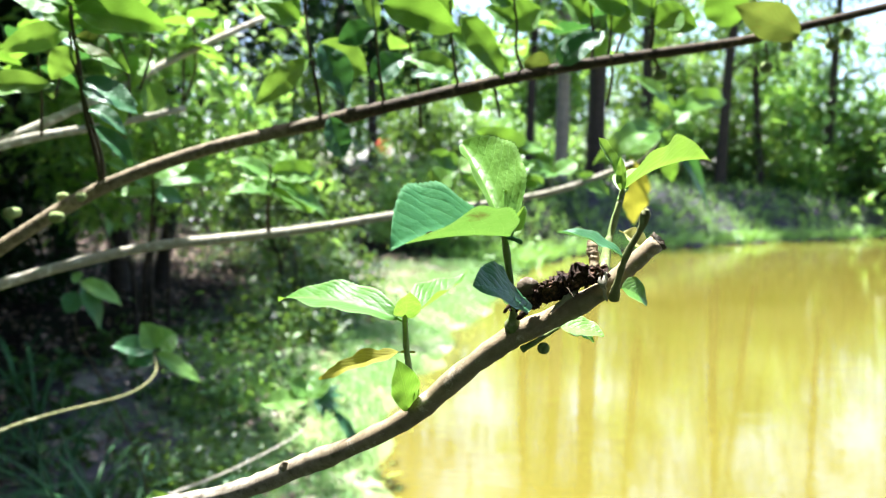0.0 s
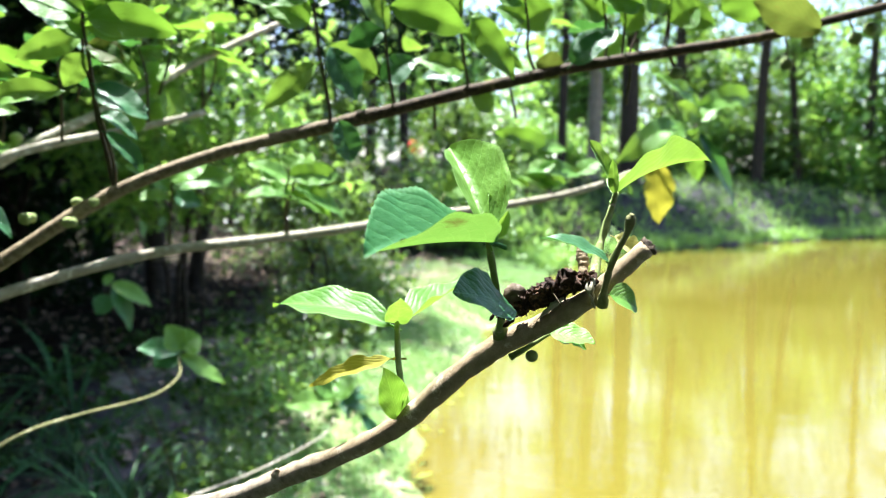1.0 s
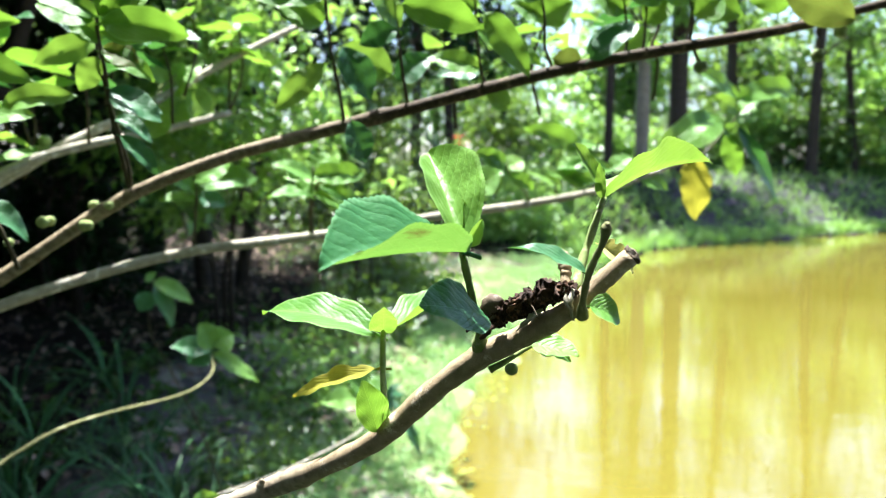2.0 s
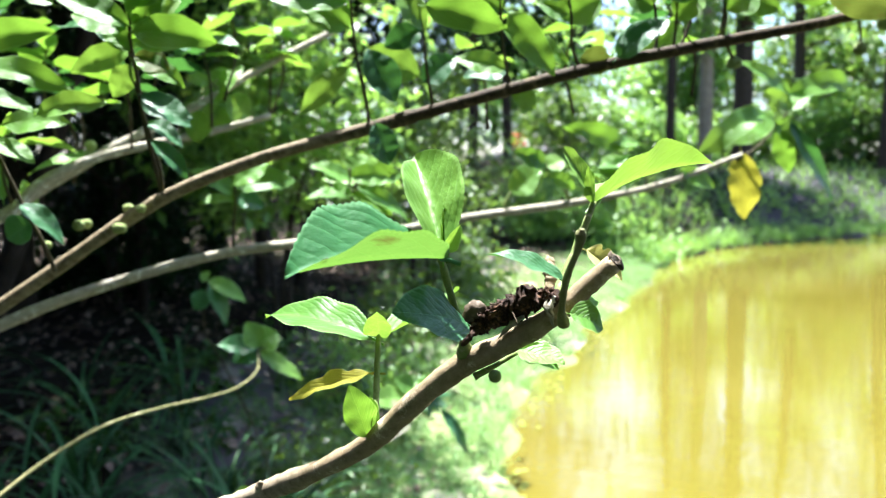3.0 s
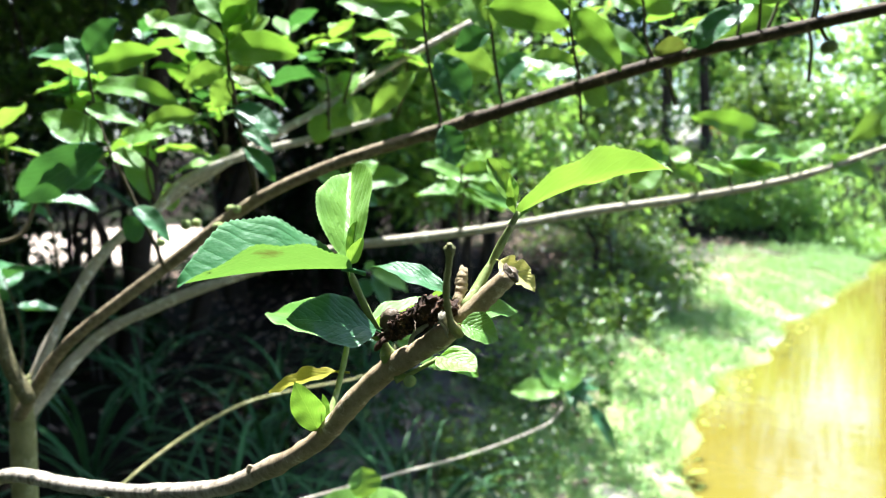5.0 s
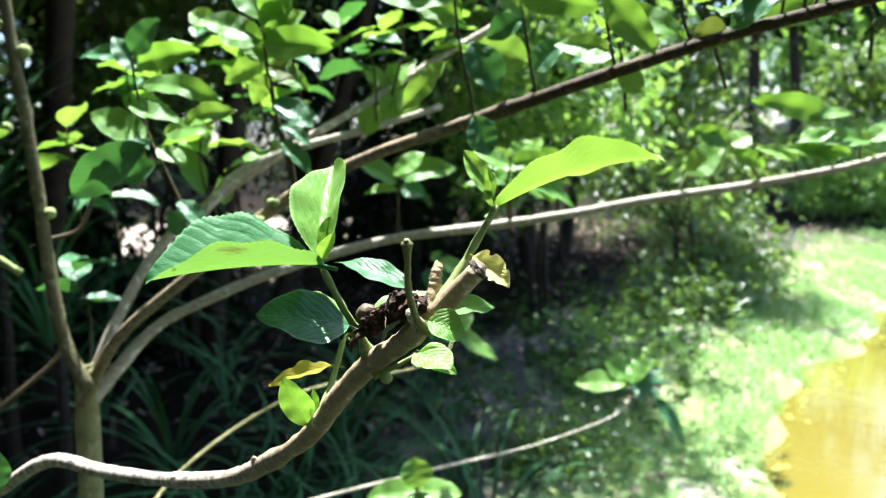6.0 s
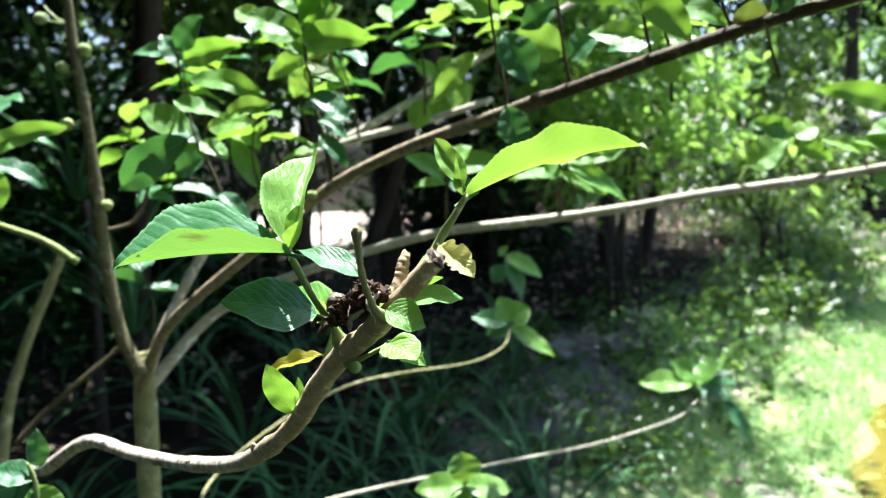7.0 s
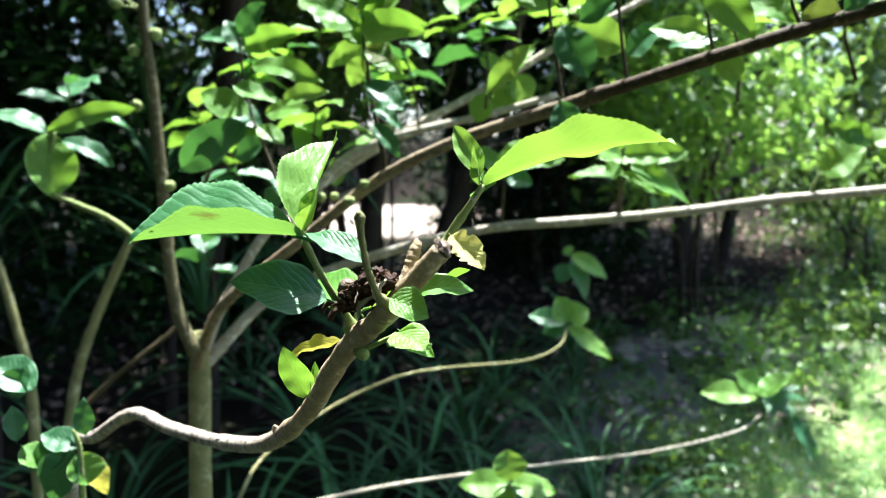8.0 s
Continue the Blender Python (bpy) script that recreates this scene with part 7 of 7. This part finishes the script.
leaf(ls, (-0.459, 2.431, 0.874), (-0.516, 2.384, 0.924), 0.068, (0.76, -0.38, 0.52), M_LEAF, "flat")
leaf(ls, (-0.450, 2.410, 0.864), (-0.391, 2.478, 0.928), 0.067, (-0.02, -0.67, 0.74), M_LEAF_YOUNG, "flat")
leaf(ls, (-0.382, 2.466, 0.807), (-0.311, 2.508, 0.656), 0.044, (0.68, -0.73, 0.12), M_LEAF_DARK, "droop")
lobed_leaf(ls, (-0.433, 2.426, 0.864), (0.090, 0.094, 0.044), (0.3, -0.4, 0.8), 0.10)
lobed_leaf(ls, (-0.429, 2.458, 0.866), (0.132, 0.122, -0.030), (0.3, -0.4, 0.8), 0.10)
lobed_leaf(ls, (-0.420, 2.437, 0.856), (0.040, 0.028, -0.057), (0.3, -0.4, 0.8), 0.08)
stick_sapling = thing("sapling", "leaning pale sapling with a few leaves at its tip", "sapling", Matrix.Translation((0, 0, 0)))
ss = place_part("stem", tube([(-0.752, 0.779, 0.791, 0.0042), (-0.769, 0.895, 0.956, 0.0039), (-0.801, 0.979, 1.012, 0.0036), (-0.782, 1.113, 1.071, 0.0034), (-0.744, 1.261, 1.111, 0.0031), (-0.712, 1.396, 1.110, 0.0028), (-0.644, 1.566, 1.103, 0.0026), (-0.634, 1.682, 1.117, 0.0023), (-0.667, 1.759, 1.142, 0.0020)], M_BARK_TRUNK, 7, 5, 0.07, 10, name="stem"), stick_sapling)
leaf(ss, (-0.667, 1.763, 1.163), (-0.632, 1.801, 1.185), 0.067, (0.37, -0.71, 0.60), M_LEAF, "flat")
leaf(ss, (-0.666, 1.762, 1.156), (-0.691, 1.749, 1.218), 0.061, (0.86, -0.46, 0.24), M_LEAF, "flat")
leaf(ss, (-0.666, 1.761, 1.145), (-0.583, 1.827, 1.064), 0.046, (0.78, -0.45, 0.43), M_LEAF_YOUNG, "flat")
leaf(ss, (-0.668, 1.760, 1.156), (-0.737, 1.697, 1.171), 0.050, (0.52, -0.38, 0.77), M_LEAF_DARK, "flat")
leaf(ss, (-0.671, 1.757, 1.149), (-0.709, 1.717, 1.129), 0.054, (0.34, -0.66, 0.67), M_LEAF_DARK, "flat")
hanging_sprig = thing("sapling", "slender seedling with drooping leaves in the shade", "sapling", Matrix.Translation((0, 0, 0)))
hs = place_part("stem", tube([(-1.132, 2.888, 0.143, 0.0040), (-1.217, 2.868, 0.503, 0.0035), (-1.331, 2.813, 0.819, 0.0030), (-1.392, 2.781, 0.977, 0.0025), (-1.390, 2.814, 1.157, 0.0020)], M_TWIG, 7, 5, 0.07, 17, name="stem"), hanging_sprig)
leaf(hs, (-1.390, 2.814, 1.157), (-1.408, 2.801, 1.184), 0.048, (0.79, -0.56, 0.26), M_LEAF, "flat")
leaf(hs, (-1.389, 2.814, 1.152), (-1.284, 2.899, 1.061), 0.075, (0.76, -0.51, 0.40), M_LEAF, "droop")
leaf(hs, (-1.385, 2.816, 1.138), (-1.335, 2.837, 0.981), 0.072, (0.81, -0.56, 0.18), M_LEAF_DARK, "droop")
leaf(hs, (-1.389, 2.807, 1.112), (-1.422, 2.764, 1.045), 0.072, (0.32, -0.86, 0.40), M_LEAF_DARK, "flat")

# yellow-green leaves floating along the shore
pad_rng = random.Random(12)
pad_verts, pad_faces = [(0, 0.5, 0.0)], []
for i in range(14):
    a = radians(12 + i * (336 / 13))
    pad_verts.append((0.5 * math.sin(a) * (1 + 0.06 * math.sin(5 * a)), 0.5 - 0.5 * math.cos(a), 0.03 * math.sin(3 * a)))
for i in range(13):
    pad_faces.append((0, i + 1, i + 2))
PAD = mesh_from("floating_leaf", pad_verts + [(x, y, z - 0.05) for x, y, z in pad_verts], pad_faces + [(a + 15, c + 15, b + 15) for a, b, c in pad_faces]
                + [(i + 1, i + 16, i + 17, i + 2) for i in range(13)], M_PAD)
shore = [(-0.60, 4.4), (-0.66, 5.0), (-0.78, 5.7), (-0.82, 6.3), (-0.70, 7.1), (-0.58, 7.9), (-0.40, 9.4), (-0.1, 11.2)]
for k in range(90):
    i = min(int(pad_rng.random() ** 1.3 * 7), 6)
    u = pad_rng.random()
    x = shore[i][0] * (1 - u) + shore[i + 1][0] * u + 0.06 + abs(pad_rng.gauss(0, 0.11))
    y = shore[i][1] * (1 - u) + shore[i + 1][1] * u
    s = pad_rng.uniform(0.03, 0.062)
    m = Matrix.Translation((x, y, WATER + 0.006)) @ Matrix.Rotation(pad_rng.uniform(0, 6.28), 4, "Z") @ Matrix.Diagonal((s, s, s, 1))
    thing("floating_leaf", "small round yellow-green leaf floating near the shore", "leaf", m, "floating leaves", data=PAD)


# ---- grass and litter ----
def blades_of_grass(places, height, width, seed, material, name):
    rng = np.random.default_rng(seed)
    n = len(places)
    a = rng.uniform(0, 2 * np.pi, n)
    h = height * rng.uniform(0.5, 1.3, n)
    lean = rng.normal(0, 0.8, (n, 2))
    w = width * rng.uniform(0.7, 1.3, n)
    side = np.stack([np.cos(a) * w, np.sin(a) * w, 0 * a], -1)
    mid = places + np.stack([lean[:, 0] * h * 0.35, lean[:, 1] * h * 0.35, h * 0.6], -1)
    tip = places + np.stack([lean[:, 0] * h, lean[:, 1] * h, h], -1)
    v = np.stack([places - side, places + side, mid - side * 0.7, mid + side * 0.7, tip], 1).reshape(-1, 3)
    f = []
    for k in range(0, 5 * n, 5):
        f += [(k, k + 1, k + 3, k + 2), (k + 2, k + 3, k + 4)]
    me = bpy.data.meshes.new(name)
    me.from_pydata(v.tolist(), [], f)
    me.materials.append(material)
    return me


def scatter(n, x0, x1, y0, y1, seed, keep):
    rng = np.random.default_rng(seed)
    x, y = rng.uniform(x0, x1, n), rng.uniform(y0, y1, n)
    d = shore_distance(x, y)
    ok = keep(x, y, d, rng.uniform(0, 1, n))
    x, y = x[ok], y[ok]
    return np.stack([x, y, ground_height(x, y) - 0.005], -1)


near_grass = scatter(110000, -3.6, 0.9, 3.2, 19, 1, lambda x, y, d, r: (d > -0.08) & (r < np.exp(-np.maximum(d - 0.9, 0) * 1.6)) & (np.sin(x * 4 + 1) * np.sin(y * 3) + 0.6 * np.sin(x * 9 + y * 7) + r > 0.0))
thing("grass", "short bright green grass and weeds along the pond edge", "grass", kind="stuff", data=blades_of_grass(near_grass, 0.085, 0.004, 2, M_GRASS, "grass"))
low_weeds = scatter(40000, -3.8, 0.9, 3.4, 19, 3, lambda x, y, d, r: (d > 0.05) & (r < np.exp(-np.maximum(d - 0.55, 0) * 3.2)) & (np.sin(x * 2.3 + 2) * np.sin(y * 2.1 + 1) + r > 0.15))
low_weeds[:, 2] += 0.03
thing("ground_cover", "low leafy ground cover on the sunny bank", "plants", kind="stuff", data=leaf_cloud(low_weeds, 0.05, 4, material=M_GRASS, name="ground_cover", slim=0.6))
# added out of view round the viewpoint, to cut light bounced off the soil
bounce_grass = scatter(60000, -4.5, 5.0, -4.5, 3.4, 15, lambda x, y, d, r: (d > 0.0) & (x > -1.0) & (np.sin(x * 2.1 + 1) * np.sin(y * 2.4) + r > -0.3))
thing("grass", "dark grass added out of view round the viewpoint to cut bounce", "grass", kind="stuff", data=blades_of_grass(bounce_grass, 0.16, 0.006, 16, M_GRASS_SHADE, "grass"))
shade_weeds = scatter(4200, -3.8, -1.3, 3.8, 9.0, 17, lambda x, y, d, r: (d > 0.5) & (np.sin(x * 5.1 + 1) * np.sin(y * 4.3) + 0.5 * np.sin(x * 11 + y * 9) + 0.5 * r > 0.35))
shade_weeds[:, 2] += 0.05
thing("ground_cover", "small green weeds on shaded earth", "plants", kind="stuff", data=leaf_cloud(shade_weeds, 0.10, 18, material=M_GRASS_SHADE, name="ground_cover", slim=0.55))
far_grass = scatter(60000, -1, 22, 17, 38, 5, lambda x, y, d, r: (d > 0.0) & (d < 6.0) & (r < 0.15 + np.exp(-d * 0.9)))
thing("grass", "bright grass fringe along the far shore", "grass", kind="stuff", data=blades_of_grass(far_grass, 0.3, 0.02, 6, M_GRASS_BRIGHT, "grass"))
far_cover = scatter(30000, -1, 22, 17, 38, 25, lambda x, y, d, r: (d > 0.0) & (d < 1.9) & (r < np.exp(-np.maximum(d - 0.9, 0) * 1.5)))
far_cover[:, 2] += 0.1
thing("ground_cover", "bright green sunlit weeds along the far shore", "plants", kind="stuff", data=leaf_cloud(far_cover, 0.16, 26, material=M_GRASS_BRIGHT, name="ground_cover", slim=0.6))
# dark leaf cover laid on the slope in place of tree shade
far_shade_weeds = scatter(26000, -2, 24, 18, 40, 9, lambda x, y, d, r: (d > 0.9) & (d < 8.0) & (r < np.where((x > 3.0) & (d < 5.0), 0.3, 0.9)))
far_shade_weeds[:, 2] += 0.12
thing("ground_cover", "near-black low weeds standing in for shade on the far bank", "plants", kind="stuff", data=leaf_cloud(far_shade_weeds, 0.22, 10, material=M_CROWN_SHADE, name="ground_cover", slim=0.5))
litter = scatter(24000, -9.0, -1.0, 1.2, 19.0, 7, lambda x, y, d, r: (d > 0.4) & (r < 0.25 + 0.75 * (np.sin(x * 3.7 + y * 1.3) * np.sin(y * 3.1 - x) > 0.25)) & ((y > 3.4) | (x < -4.0)))
litter[:, 2] += 0.012
thing("leaf_litter", "dry brown fallen leaves on the shaded bank", "leaf litter", kind="stuff", data=leaf_cloud(litter, 0.085, 8, flat=0.25, material=M_LITTER, name="leaf_litter", slim=0.55, droop=0.05))


def boulder(x, y, size, seed, label):
    verts, faces = [], []
    for i in range(9):
        a = math.pi * i / 8
        for k in range(14):
            b = 2 * math.pi * k / 14
            p = Vector((math.sin(a) * math.cos(b), math.sin(a) * math.sin(b) * 0.8, math.cos(a) * 0.7))
            p *= 1 + 0.28 * noise.noise(p * 1.4 + Vector((seed, 0, 0)))
            verts.append(p * size)
    for i in range(8):
        for k in range(14):
            k2 = (k + 1) % 14
            faces.append((i * 14 + k, (i + 1) * 14 + k, (i + 1) * 14 + k2, i * 14 + k2))
    return thing("boulder", label, "rock", Matrix.Translation((x, y, ground_at(x, y) + size * 0.35)), "pale boulders", data=mesh_from("boulder", verts, faces, M_STONE))


for k, (x, y, s) in enumerate(((-3.9, 33.0, 0.8), (-2.9, 33.5, 0.6), (-5.0, 33.6, 0.55))):
    boulder(x, y, s, k, "pale sunlit boulder on the far bank")

flowers = thing("flowering_plant", "small plant with bright red flowers beside pale boulders", "plant", Matrix.Translation((-4.2, 32.0, ground_at(-4.2, 32.0))))
place_part("stem", tube([(0, 0, -0.05, 0.03), (0.05, 0, 0.3, 0.025), (0.02, 0.03, 0.6, 0.015)], M_TWIG_GREEN, 7, 4, 0.08, 71, name="stem"), flowers)
place_part("foliage", leaf_cloud(crown_points((0, 0, 0.45), (0.4, 0.35, 0.3), 24, 12, 72, 0.1)[0], 0.12, 73, material=M_CROWN), flowers, kind="stuff")
place_part("blossom", leaf_cloud(crown_points((0, -0.1, 0.7), (0.3, 0.25, 0.2), 14, 14, 74, 0.06)[0], 0.12, 75, material=M_RED, slim=0.8), flowers, "red blossoms")
